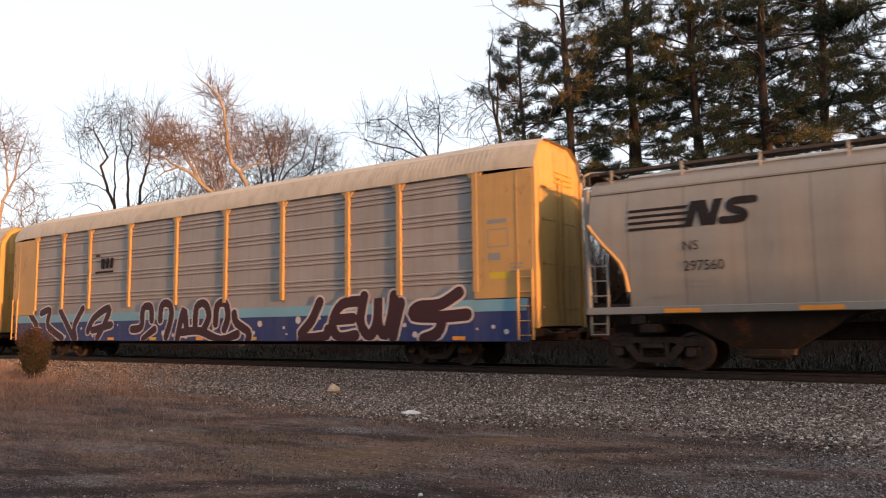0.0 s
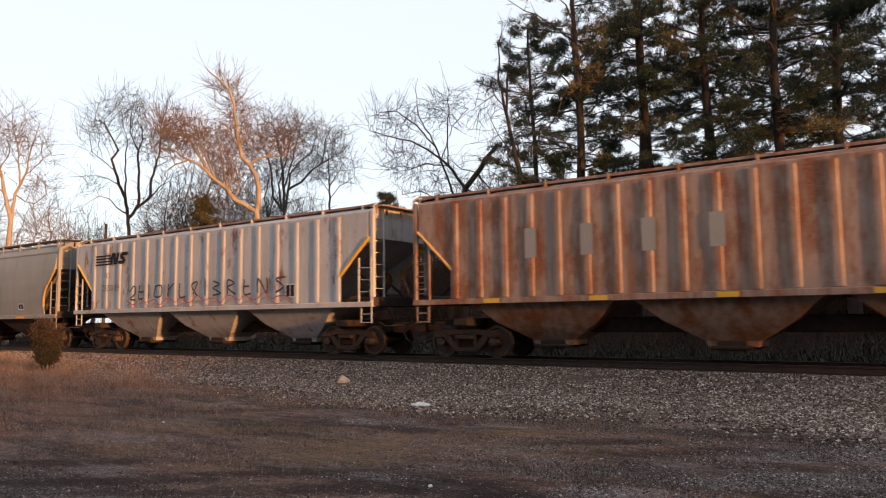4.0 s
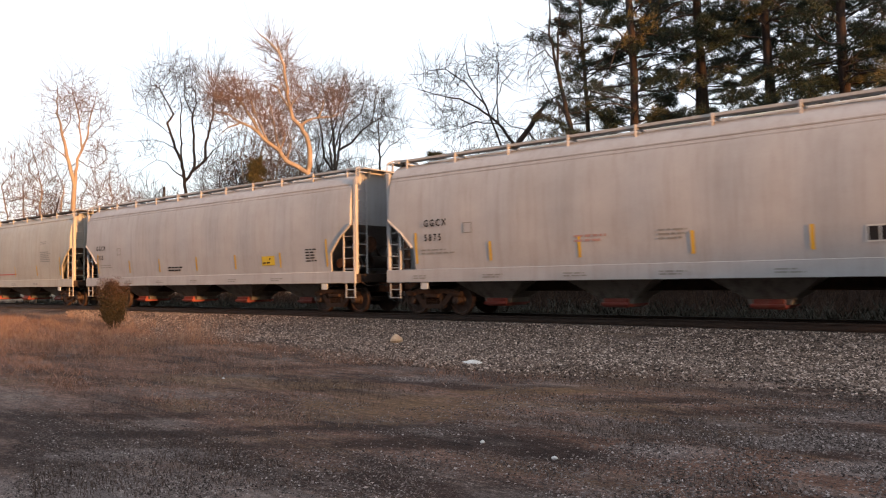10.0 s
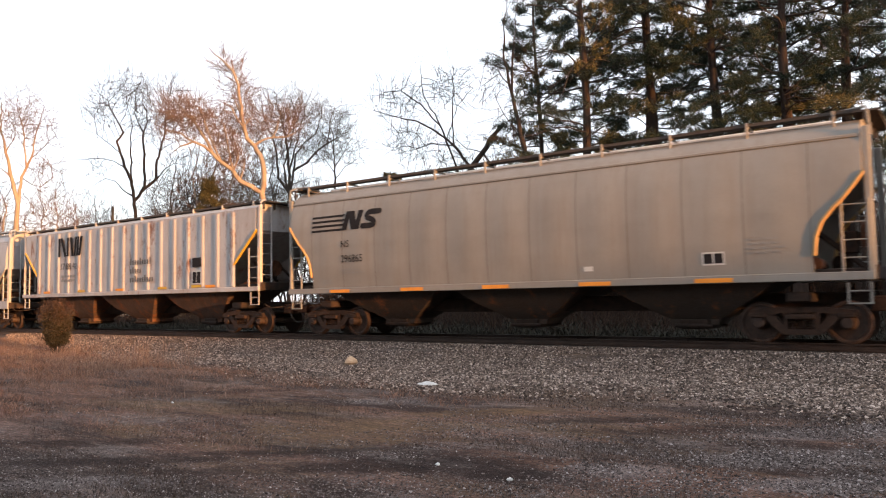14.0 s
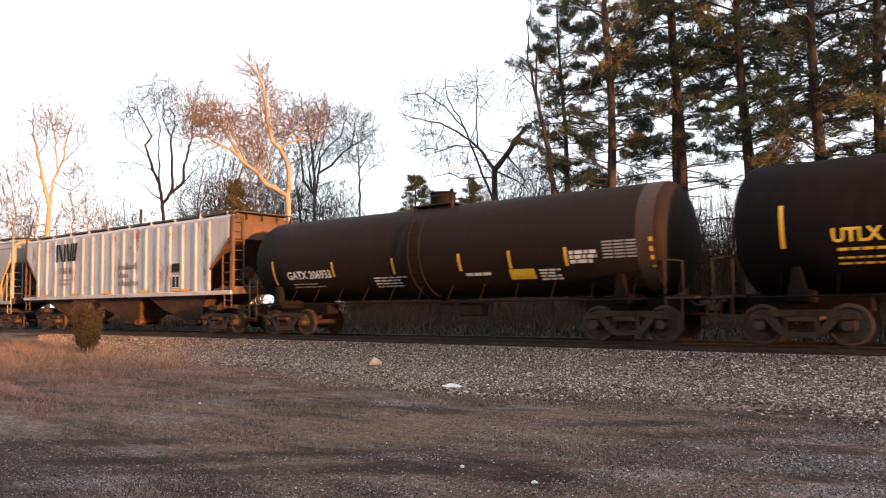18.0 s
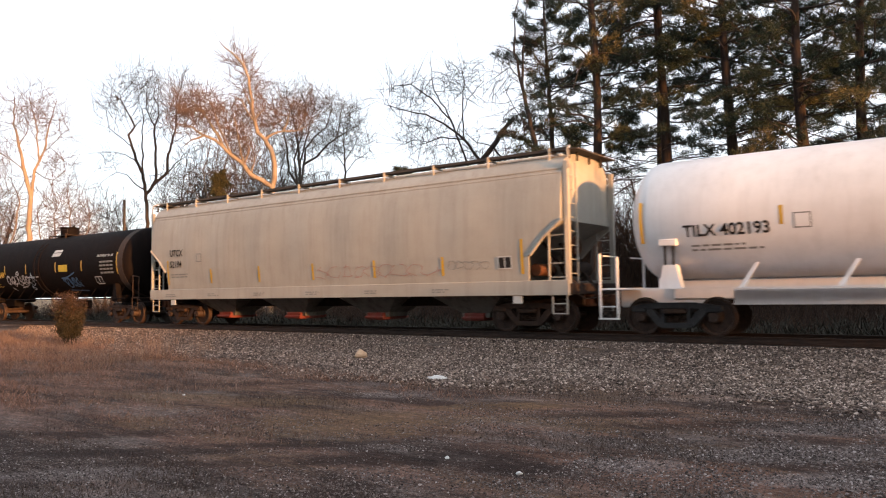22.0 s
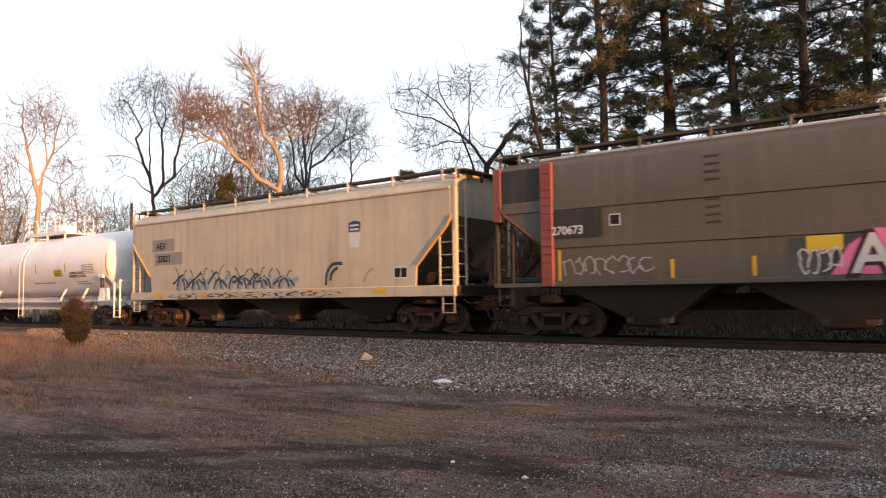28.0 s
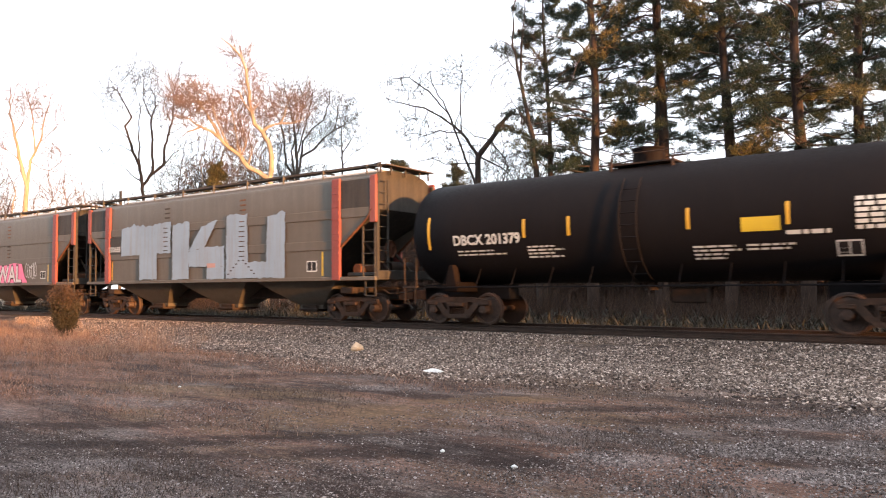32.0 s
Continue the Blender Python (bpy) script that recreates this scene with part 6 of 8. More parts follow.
DENSE = dict(limbs=[[(0.13, 10.17, 0.160), (0.14, 11.95, 0.138), (0.02, 13.29, 0.116), (-0.14, 14.63, 0.094), (-0.40, 15.75, 0.073), (-0.70, 16.87, 0.051), (-0.91, 17.99, 0.029)],
    [(0.35, 10.17, 0.130), (0.45, 11.96, 0.109), (0.59, 13.30, 0.087), (1.25, 14.22, 0.066), (2.14, 14.91, 0.045), (2.81, 15.52, 0.023)],
    [(0.58, 11.96, 0.130), (1.46, 12.65, 0.109), (2.12, 13.42, 0.087), (3.02, 14.16, 0.066), (4.14, 14.73, 0.045), (4.82, 15.30, 0.023)],
    [(-0.52, 10.17, 0.130), (-0.73, 11.50, 0.109), (-0.85, 13.28, 0.087), (-1.14, 14.61, 0.066), (-1.70, 15.94, 0.045), (-1.99, 17.19, 0.023)],
    [(0.14, 11.95, 0.090), (0.59, 13.75, 0.072), (0.91, 15.33, 0.053), (1.36, 16.70, 0.035), (1.54, 17.62, 0.020)],
    [(-0.30, 10.17, 0.100), (-0.29, 12.39, 0.080), (0.38, 14.65, 0.059), (0.61, 16.45, 0.039), (0.18, 17.80, 0.020)],
    [(-1.16, 10.16, 0.090), (-1.37, 11.49, 0.065), (-1.02, 13.05, 0.041), (-1.45, 14.16, 0.020)],
    [(3.02, 14.16, 0.050), (3.25, 15.62, 0.030), (3.58, 16.91, 0.020)],
    [(2.14, 14.91, 0.050), (2.59, 16.29, 0.030), (2.60, 17.20, 0.020)],
    [(-0.85, 13.28, 0.050), (-2.23, 12.59, 0.030), (-2.87, 11.91, 0.020)],
    [(0.70, 10.84, 0.050), (1.89, 11.53, 0.030), (2.77, 11.32, 0.020)]],
    crowns=[(-0.57, 16.65, 2.02, 1.71), (1.49, 16.48, 1.86, 1.63), (3.57, 15.72, 1.61, 1.55), (1.25, 13.68, 2.47, 1.35), (-0.93, 13.50, 1.65, 1.61), (-2.22, 15.03, 0.95, 1.79)])
SLIM = dict(limbs=[[(0.00, 10.94, 0.100), (-0.03, 12.33, 0.080), (-0.11, 13.73, 0.059), (-0.18, 15.14, 0.039), (-0.40, 16.17, 0.020)],
    [(0.02, 12.33, 0.060), (0.62, 13.27, 0.035), (1.19, 14.45, 0.020)],
    [(-0.08, 11.87, 0.050), (-0.66, 12.80, 0.030), (-1.21, 13.49, 0.020)],
    [(-0.04, 11.40, 0.045), (0.80, 12.34, 0.027), (1.87, 13.04, 0.020)]],
    crowns=[(0.04, 14.44, 1.75, 1.59), (1.55, 13.65, 1.11, 1.22)])
SPRAWL = dict(limbs=[[(-0.01, 6.75, 0.23), (0.02, 9.18, 0.2), (0.75, 10.08, 0.19), (1.41, 11.10, 0.15), (1.87, 11.61, 0.11)],
    [(0.03, 9.35, 0.110), (-0.86, 10.51, 0.095), (-1.35, 10.94, 0.080), (-2.15, 11.52, 0.065), (-3.12, 12.04, 0.050), (-4.43, 12.37, 0.035), (-5.47, 12.72, 0.020)],
    [(-0.52, 7.25, 0.100), (-0.88, 9.47, 0.073), (-1.19, 10.35, 0.045), (-1.38, 10.85, 0.020)],
    [(-1.44, 10.95, 0.050), (-1.82, 12.10, 0.036), (-2.58, 13.43, 0.023), (-2.82, 15.07, 0.020)],
    [(-1.12, 10.68, 0.050), (-1.00, 12.14, 0.036), (-0.85, 13.61, 0.023), (-0.90, 15.08, 0.020)],
    [(-1.66, 11.67, 0.050), (-2.78, 13.01, 0.036), (-3.92, 13.86, 0.023), (-4.90, 13.73, 0.020)],
    [(0.02, 9.18, 0.080), (1.37, 8.50, 0.047), (2.16, 7.68, 0.020)],
    [(0.75, 10.08, 0.070), (1.44, 9.09, 0.041), (1.94, 7.84, 0.020)],
    [(-0.31, 8.80, 0.050), (-1.86, 8.77, 0.036), (-2.51, 9.05, 0.023), (-3.65, 8.88, 0.020)],
    [(-0.24, 8.70, 0.050), (-0.73, 8.49, 0.030), (-1.39, 7.75, 0.020)],
    [(-1.44, 10.98, 0.040), (-0.67, 12.78, 0.024), (0.22, 13.74, 0.020)],
    [(0.75, 10.08, 0.050), (-0.22, 10.33, 0.030), (-1.02, 11.00, 0.020)],
    [(-1.03, 10.51, 0.040), (-2.16, 10.70, 0.024), (-2.98, 10.40, 0.020)]],
    crowns=[(-3.92, 13.37, 1.89, 1.24), (-1.14, 13.94, 1.55, 1.31), (-3.30, 11.06, 1.57, 1.24), (0.73, 9.01, 1.67, 1.16), (-2.18, 9.40, 1.95, 0.81), (-0.9, 10.5, 1.0, 0.7), (-0.9, 10.5, 0.9, 0.6), (-0.3, 9.3, 1.1, 0.8), (-0.6, 9.8, 0.9, 0.9)])
SNAG = dict(limbs=[[(0.01, 5.87, 0.170), (-0.28, 8.75, 0.147), (-0.47, 9.81, 0.124), (-0.71, 11.13, 0.100), (-0.95, 12.20, 0.077), (-1.14, 13.53, 0.054), (-0.98, 15.37, 0.031)],
    [(-0.78, 11.45, 0.080), (-0.73, 12.71, 0.058), (-0.61, 14.02, 0.036), (-0.46, 15.33, 0.020)],
    [(-0.88, 11.80, 0.035), (-1.39, 12.43, 0.021), (-2.08, 11.89, 0.020)],
    [(-1.07, 13.00, 0.030), (-1.64, 13.43, 0.020), (-1.98, 13.05, 0.020)],
    [(-0.35, 9.15, 0.040), (-0.98, 10.10, 0.024), (-1.49, 11.17, 0.020)],
    [(-0.46, 10.07, 0.040), (0.32, 10.82, 0.024), (0.73, 11.84, 0.020)]],
    crowns=[(-1.55, 12.10, 0.83, 1.45), (-0.29, 12.95, 1.03, 1.58), (-0.86, 9.83, 1.17, 1.31)])
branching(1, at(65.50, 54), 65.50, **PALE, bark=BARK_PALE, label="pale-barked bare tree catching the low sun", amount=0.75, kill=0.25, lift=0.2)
branching(3, at(57.46, 56), 57.46, **STEMS, bark=BARK_DARK, label="dark bare tree with several slender curving stems", amount=0.75, kill=0.25, lift=0.2)
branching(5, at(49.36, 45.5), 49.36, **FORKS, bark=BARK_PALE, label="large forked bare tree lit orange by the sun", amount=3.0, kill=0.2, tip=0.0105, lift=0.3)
branching(7, at(47.24, 58), 47.24, **DENSE, bark=BARK_GREY, label="broad dense grey bare tree", amount=1.15, kill=0.25, lift=0.2)
branching(8, at(43.64, 60), 43.64, **SLIM, bark=BARK_GREY, label="slim grey bare tree in winter", amount=0.9, kill=0.25, lift=0.2)
branching(9, at(33.02, 42), 33.02, **SPRAWL, bark=BARK_DARK, label="dark bare tree with a broken limb and arching boughs", amount=0.6, kill=0.25, lift=0.1)
branching(11, at(28.33, 34), 28.33, **SNAG, bark=BARK_DARK, label="leaning dark tree with forked top and drooping twigs", amount=0.6, lift=-0.1)
for i, (b, r, hgt, wide) in enumerate(((54.9, 58, 13.0, 2.4), (51.9, 56, 14.5, 2.6), (48.6, 62, 13.5, 2.8), (45.2, 66, 12.0, 2.6), (53.4, 62, 12.0, 3.0), (50.3, 60, 11.5, 2.6), (46.9, 60, 11.0, 2.8), (60.9, 66, 10.0, 2.2), (67.9, 60, 12.0, 2.4), (63.4, 62, 11.0, 2.2), (30.2, 46, 10.5, 2.6), (27.0, 44, 10.0, 2.6), (36.6, 62, 8.5, 2.4))):
    stems_ = [[(u * wide, 3.0, 0.09), (u * wide * 1.4, hgt * 0.55, 0.06), (u * wide * 1.7, hgt * 0.75, 0.035)] for u in (-0.5, -0.2, 0.1, 0.45)]
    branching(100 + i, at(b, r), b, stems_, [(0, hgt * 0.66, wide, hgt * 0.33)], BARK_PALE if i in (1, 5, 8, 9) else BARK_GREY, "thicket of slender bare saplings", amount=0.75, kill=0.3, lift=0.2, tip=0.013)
for i, (b, r, hgt) in enumerate(((41.5, 72, 10), (60.5, 78, 11), (68.5, 85, 13), (53.8, 64, 11), (51.0, 70, 12), (48.6, 66, 11), (26.0, 50, 11), (30.5, 52, 10), (19.5, 55, 12), (11.5, 55, 12))):
    bare_tree(30 + i, at(b, r), hgt, BARK_GREY if i % 2 else BARK_DARK, "bare tree in the wood behind")

# small conifers and tall pines
pine(41, at(39.4, 60), 12.4, 1.0, 4.6, "small dense conifer far beyond the track", CEDAR, narrow=True, dense=0.6)
pine(42, at(34.9, 58), 11.4, 1.0, 4.4, "small dense conifer far beyond the track", CEDAR, narrow=True, dense=0.6)
pine(43, at(52.9, 54), 10.9, 0.8, 2.8, "brownish cedar among the bare trees", CEDAR, narrow=True, dense=0.6)
for i, (b, r, hgt, clear, reach) in enumerate(((24.1, 33, 19, 6.6, 3.4), (19.1, 34, 21, 7.6, 3.0), (14.4, 33, 20, 6.6, 3.4), (9.6, 32, 20, 7.2, 3.8), (5.8, 33, 19, 6.6, 3.8), (1.2, 34, 20, 6.2, 4.0), (24.2, 40, 18, 8.0, 3.0), (27.6, 37, 17, 6.2, 2.5), (14.5, 41, 20, 9.0, 3.8), (9.7, 43, 21, 9.0, 3.8), (19.2, 42, 21, 9.5, 3.4), (5.9, 42, 20, 8.5, 3.8))):
    shade_pine = pine(60 + i, at(b, r), hgt, clear, reach, "tall pine with a bare lower trunk and layered dark needles", bark=BARK_DARK if i > 5 else None, girth=0.0155 if i < 6 else 0.012)

# thicket of thin stems under the pines
BRUSH = varied("brush_stems", [(0.0, (0.025, 0.016, 0.013)), (0.5, (0.05, 0.03, 0.021)), (1.0, (0.10, 0.06, 0.04))], 0.9)
n = 9000
x = RNG.uniform(-62, 4, n)
y = RNG.uniform(27.5, 33.0, n)
z = np.array([ground_z(a, b) for a, b in zip(x, y)])
hh = RNG.uniform(0.6, 4.0, n) * np.where(x < -20, 0.55, np.where(x > -15, 0.45, 1.0)) * (0.75 + 0.35 * np.sin(x * 0.7) * np.sin(y * 0.9 + x * 0.23))
dx, dy = RNG.normal(0, 0.28, n) * hh, RNG.normal(0, 0.28, n) * hh
seg = np.stack([x, y, z, np.full(n, 0.012), x + dx, y + dy, z + hh, np.full(n, 0.005)], 1)
sub = []
for k in range(3):
    f = RNG.uniform(0.3, 0.8, n)
    bx, by, bz = x + dx * f, y + dy * f, z + hh * f
    sub.append(np.stack([bx, by, bz, np.full(n, 0.007), bx + RNG.normal(0, 0.3, n), by + RNG.normal(0, 0.3, n), bz + RNG.uniform(0.1, 0.7, n), np.full(n, 0.004)], 1))
co, f = tubes(np.concatenate([seg] + sub), 3)
n = 8500
x = RNG.uniform(-36, 4, n)
y = RNG.uniform(34.5, 46, n)
z = np.array([ground_z(a, b) for a, b in zip(x, y)])
hh = RNG.uniform(1.5, 7.4, n)
dx, dy = RNG.normal(0, 0.2, n) * hh, RNG.normal(0, 0.2, n) * hh
tall = [np.stack([x, y, z, np.full(n, 0.022), x + dx, y + dy, z + hh, np.full(n, 0.008)], 1)]
for k in range(6):
    fr = RNG.uniform(0.2, 0.95, n)
    bx, by, bz = x + dx * fr, y + dy * fr, z + hh * fr
    tall.append(np.stack([bx, by, bz, np.full(n, 0.012), bx + RNG.normal(0, 0.5, n), by + RNG.normal(0, 0.5, n), bz + RNG.uniform(-0.1, 1.0, n), np.full(n, 0.006)], 1))
co2, f2 = tubes(np.concatenate(tall), 3)
tips = co2[5::6][RNG.uniform(0, 1, len(co2) // 6) < 0.5]
tips = tips[tips[:, 2] < 7.2]
co3, f3 = tufts(tips, np.zeros_like(tips), 4, 0.13, 0.024, 17, 0.2)
DRY_LEAF = varied("clinging_dry_leaves", [(0.0, (0.03, 0.016, 0.012)), (0.6, (0.075, 0.036, 0.024)), (1.0, (0.14, 0.07, 0.045))], 0.9)
tagged(solid("dry_leaves", co3, f3, DRY_LEAF), "red-brown dry leaves clinging to saplings", "leaves", kind="stuff")
tagged(solid("understorey", co2, f2, BRUSH, True), "tangled dark saplings in the wood behind the pines", "brush", kind="stuff")
tagged(solid("brush_thicket", co, f, BRUSH, True), "reddish-brown leafless brush under the pines", "brush", kind="stuff")

# shrub by the line: dark, twiggy, with withered leaves
rnd = random.Random(8)
shrub = new("shrub")
out = [[] for _ in range(3)]
for k in range(30):
    a, o = rnd.uniform(0, math.tau), rnd.uniform(0.02, 0.22)
    grow(rnd, (o * math.cos(a), o * math.sin(a), -0.05), (0.1 * math.cos(a), 0.1 * math.sin(a), 1), rnd.uniform(1.2, 2.0), 0.011, 0, [(7, 11, 0.45, 0.15, 0.06, 0.05), (4, 6, 0.7, 0.5, 0.15, 0.08), (2, 0, 0, 0, 0.2, 0)], out)
co, f = tubes(out[0] + out[1], 4)
part("stems", solid_mesh("stems", co, f, BARK_DARK, True), BARK_DARK, shrub)
co, f = tubes(out[2], 3)
part("twigs", solid_mesh("twigs", co, f, BARK_DARK, True), BARK_DARK, shrub)
ends = np.array([s[4:7] for s in out[2] + out[1] if 0.35 < s[6] < 1.75])
upper = ends[:, 2] + RNG.normal(0, 0.25, len(ends)) > 1.05
WITHERED = varied("withered_leaves", [(0.0, (0.026, 0.016, 0.011)), (0.6, (0.062, 0.036, 0.024)), (1.0, (0.11, 0.06, 0.038))], 0.9)
EVERGREEN = varied("dull_green_leaves", [(0.0, (0.016, 0.014, 0.009)), (0.6, (0.038, 0.031, 0.018)), (1.0, (0.07, 0.054, 0.03))], 0.9)
co, f = tufts(ends[upper], np.zeros_like(ends[upper]), 2, 0.07, 0.011, 5)
part("leaves", solid_mesh("leaves", co, f, WITHERED), WITHERED, shrub, "withered brown leaves")
co, f = tufts(ends[~upper], np.zeros_like(ends[~upper]), 5, 0.075, 0.013, 6)
part("leaves", solid_mesh("leaves", co, f, EVERGREEN), EVERGREEN, shrub, "dull green leaves")
sx, sy = at(62.99, 28.5)
shrub.matrix_basis = pose(sx, sy, ground_z(sx, sy))
tagged(shrub, "dark twiggy shrub with withered leaves beside the track", "shrub")

# ---- house beyond the pines ----
house = new("house")
hx, hy = at(12.3, 84)
SIDING = paint("pale_siding", (0.55, 0.53, 0.5), amount=0.25)
SHINGLE = two_tone("grey_shingles", (0.09, 0.085, 0.085), (0.15, 0.14, 0.135), 4)
g = Geo()
g.box(0, 0, 1.6, 12, 8, 3.4)
part("wall", g, SIDING, house)
g = Geo()
g.rings([[(x, -4.6, 3.2), (x, 0, 5.9), (x, 4.6, 3.2), (x, 4.6, 3.05), (x, 0, 5.7), (x, -4.6, 3.05)] for x in (-6.4, 6.4)])
part("roof", g, SHINGLE, house)
GLASS = bpy.data.materials.new("window_glass")
GLASS.use_nodes = True
GLASS.node_tree.nodes["Principled BSDF"].inputs["Base Color"].default_value = (0.03, 0.035, 0.04, 1)
GLASS.node_tree.nodes["Principled BSDF"].inputs["Roughness"].default_value = 0.06
for x in (-4.0, -1.4, 1.6, 4.2):
    g = Geo()
    g.box(x, -4.02, 1.9, 1.1, 0.1, 1.4, ch=0.01)
    w = part("window", g, WHITE_INK, house)
    g = Geo()
    g.box(x, -4.08, 1.9, 0.9, 0.03, 1.2)
    part("pane", g, GLASS, w)
house.matrix_basis = pose(hx, hy, ground_z(hx, hy), 0, 0, 12)
tagged(house, "pale single-storey house with grey roof behind the pines", "house")

# ---- utility pole among the far trees ----
g = Geo()
g.cyl((0, 0, -0.2), (0, 0, 9.2), 0.13, 0.09, n=10)
pole = part("utility_pole", g, BARK_GREY)
px, py = at(59.6, 60)
pole.matrix_basis = pose(px, py, ground_z(px, py))
tagged(pole, "weathered wooden utility pole among bare trees", "pole")

# ---- unseen conifers added beside the yard to keep the low sun off the ground ----
screen = pine(90, (29, -4), 9.5, 0.4, 2.6, "dense conifer added as a screen against light", narrow=True, gold=0.0)
# five unseen ones shade the brush, six behind the pines fill bright gaps
for x, y, s in ((5.5, 27.5, 0.7), (7.5, 31, 0.75), (10.5, 28.5, 0.7), (12, 33, 0.8), (15, 30, 0.75), (-5, 41, 0.45), (-9, 44, 0.4), (-13.5, 40, 0.42), (-17, 45, 0.45), (-21.5, 43, 0.4), (-2, 45, 0.4)):
    copy_thing(screen, pose(x, y, -0.7, 0, 0, x * 50) @ Matrix.Diagonal((s, s, s, 1)))
# unseen conifers added to shade the ditch weeds
for i in range(14):
    copy_thing(screen, pose(7 + 1.6 * (i % 3), 22.3 + i * 0.5, -0.75, 0, 0, i * 31) @ Matrix.Diagonal((0.5, 0.5, 0.5, 1)))
# unseen pine copies, added to shade the pines in view
for i, (x, y) in enumerate(((8, 32.5), (14, 31.5), (20, 33), (27, 32))):
    copy_thing(shade_pine, pose(x, y, -0.7, 0, 0, x * 40))
for i in range(6):
    copy_thing(screen, pose(25 + 1.5 * (i % 2), 8.4 + i * 0.8, -0.5, 0, 0, i * 40) @ Matrix.Diagonal((0.4, 0.4, 0.46, 1)))
for i in range(13):
    copy_thing(screen, pose(33.5, -17.2 + i * 2.35, -0.55, 0, 0, i * 43) @ Matrix.Diagonal((0.8, 0.8, 0.54, 1)))
for i in range(6):
    copy_thing(screen, pose(22.5, 8.0 + i * 0.8, -0.5, 0, 0, i * 55) @ Matrix.Diagonal((0.38, 0.38, 0.45, 1)))
for i in range(13):
    copy_thing(screen, pose(29 + 2.2 * (i % 2), -16 + i * 2.35, -0.55, 0, 0, i * 67) @ Matrix.Diagonal((0.8, 0.8, 0.52, 1)))


# ---- unseen conifers added behind the camera to block low sky light ----
for i in range(34):
    k = 1.0 + 0.25 * math.sin(i * 2.3)
    copy_thing(screen, pose(-78 + i * 3.3, -13 - 3.0 * (i % 2) + math.sin(i * 1.7), -0.55, 0, 0, i * 71) @ Matrix.Diagonal((1.1, 1.1, k * 1.15, 1)))


# ---- the cars in their order behind the head of the train ----
autorack(-70.45, -43.1, False)
autorack(-41.73, -14.38)

# grey rounded hoppers with the striped emblem
def ns_round(label, x0, x1, code, seed):
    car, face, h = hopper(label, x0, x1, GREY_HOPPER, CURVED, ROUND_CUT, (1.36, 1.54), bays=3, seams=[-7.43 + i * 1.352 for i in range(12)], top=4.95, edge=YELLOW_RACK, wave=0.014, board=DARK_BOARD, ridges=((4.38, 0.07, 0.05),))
    stripe_logo(car, -7.4, 3.36, 2.95, 0.6, face)
    letters(car, "NS", -6.13, 2.82, 0.22, face, INK)
    letters(car, code, -6.12, 2.34, 0.24, face, INK, wide=0.92)
    small_print(car, -6.05, 2.08, 0.95, 2, face, seed=seed)
    data_panel(car, 5.15, 1.78, 0.5, 0.3, face)
    bar(car, -4.2, 2.62, 0.3, 0.3, face, INK_GREY, "panel_edge")
    bar(car, -4.17, 2.65, 0.24, 0.24, face, GREY_HOPPER, "panel", 0.010)
    for k in range(5):
        bar(car, -h + 2.0 + k * 2.9, 1.38, 0.85, 0.1, lambda z: face(1.54) + 0.065, ORANGE, "reflector", 0.006, "orange reflective strip")
    small_print(car, h - 2.4, 2.3, 0.8, 4, face, seed=seed + 1)
    small_print(car, -h + 1.7, 1.75, 0.5, 2, face, INK_GREY, 0.06, 0.09, seed + 2)
    bar(car, 2.2, 1.75, 0.25, 0.12, face, WHITE_INK, "label")
    return car, face, h


c, f, h = ns_round("light grey rounded covered hopper car with red scrawl", -13.08, 4.17, "297560", 21)
sprayed(c, [[(0.55, 0.5), (0.5, -0.38)], [(0.1, 0.36), (0.45, 0.06), (1.0, -0.06)], [(1.0, 0.46), (0.96, -0.16)], [(1.45, 0.52), (1.44, -0.1)], [(0.95, 0.1), (2.3, 0.13)], [(1.76, 0.4), (1.72, -0.06)], [(2.5, 0.3), (2.24, 0.18), (2.26, -0.04), (2.52, -0.06)]], 0.055, f, RED_SPRAY, 0.012, 0.6, 2.05)
sprayed(c, [[(-0.5, 0.3), (0.15, 0.05)], [(-0.05, 0.34), (-0.35, 0.0)], [(-0.6, 0.12), (0.2, 0.2)]], 0.035, f, FADED_RED, 0.011, 0.6, 2.05)

# white ribbed hopper with scrawled tag
def ribbed(label, x0, x1, skin, bay=None, edge=None, n=17, board=None, end=None):
    L = x1 - x0
    xs = [-L / 2 + 1.52 + i * (L - 3.04) / (n - 1) for i in range(n)]
    return hopper(label, x0, x1, skin, STRAIGHT, SLANT_CUT, (1.52, 1.68), bays=3, ribs=xs, top=4.72, edge=edge or skin, bay_skin=bay, board=board, end_skin=end)


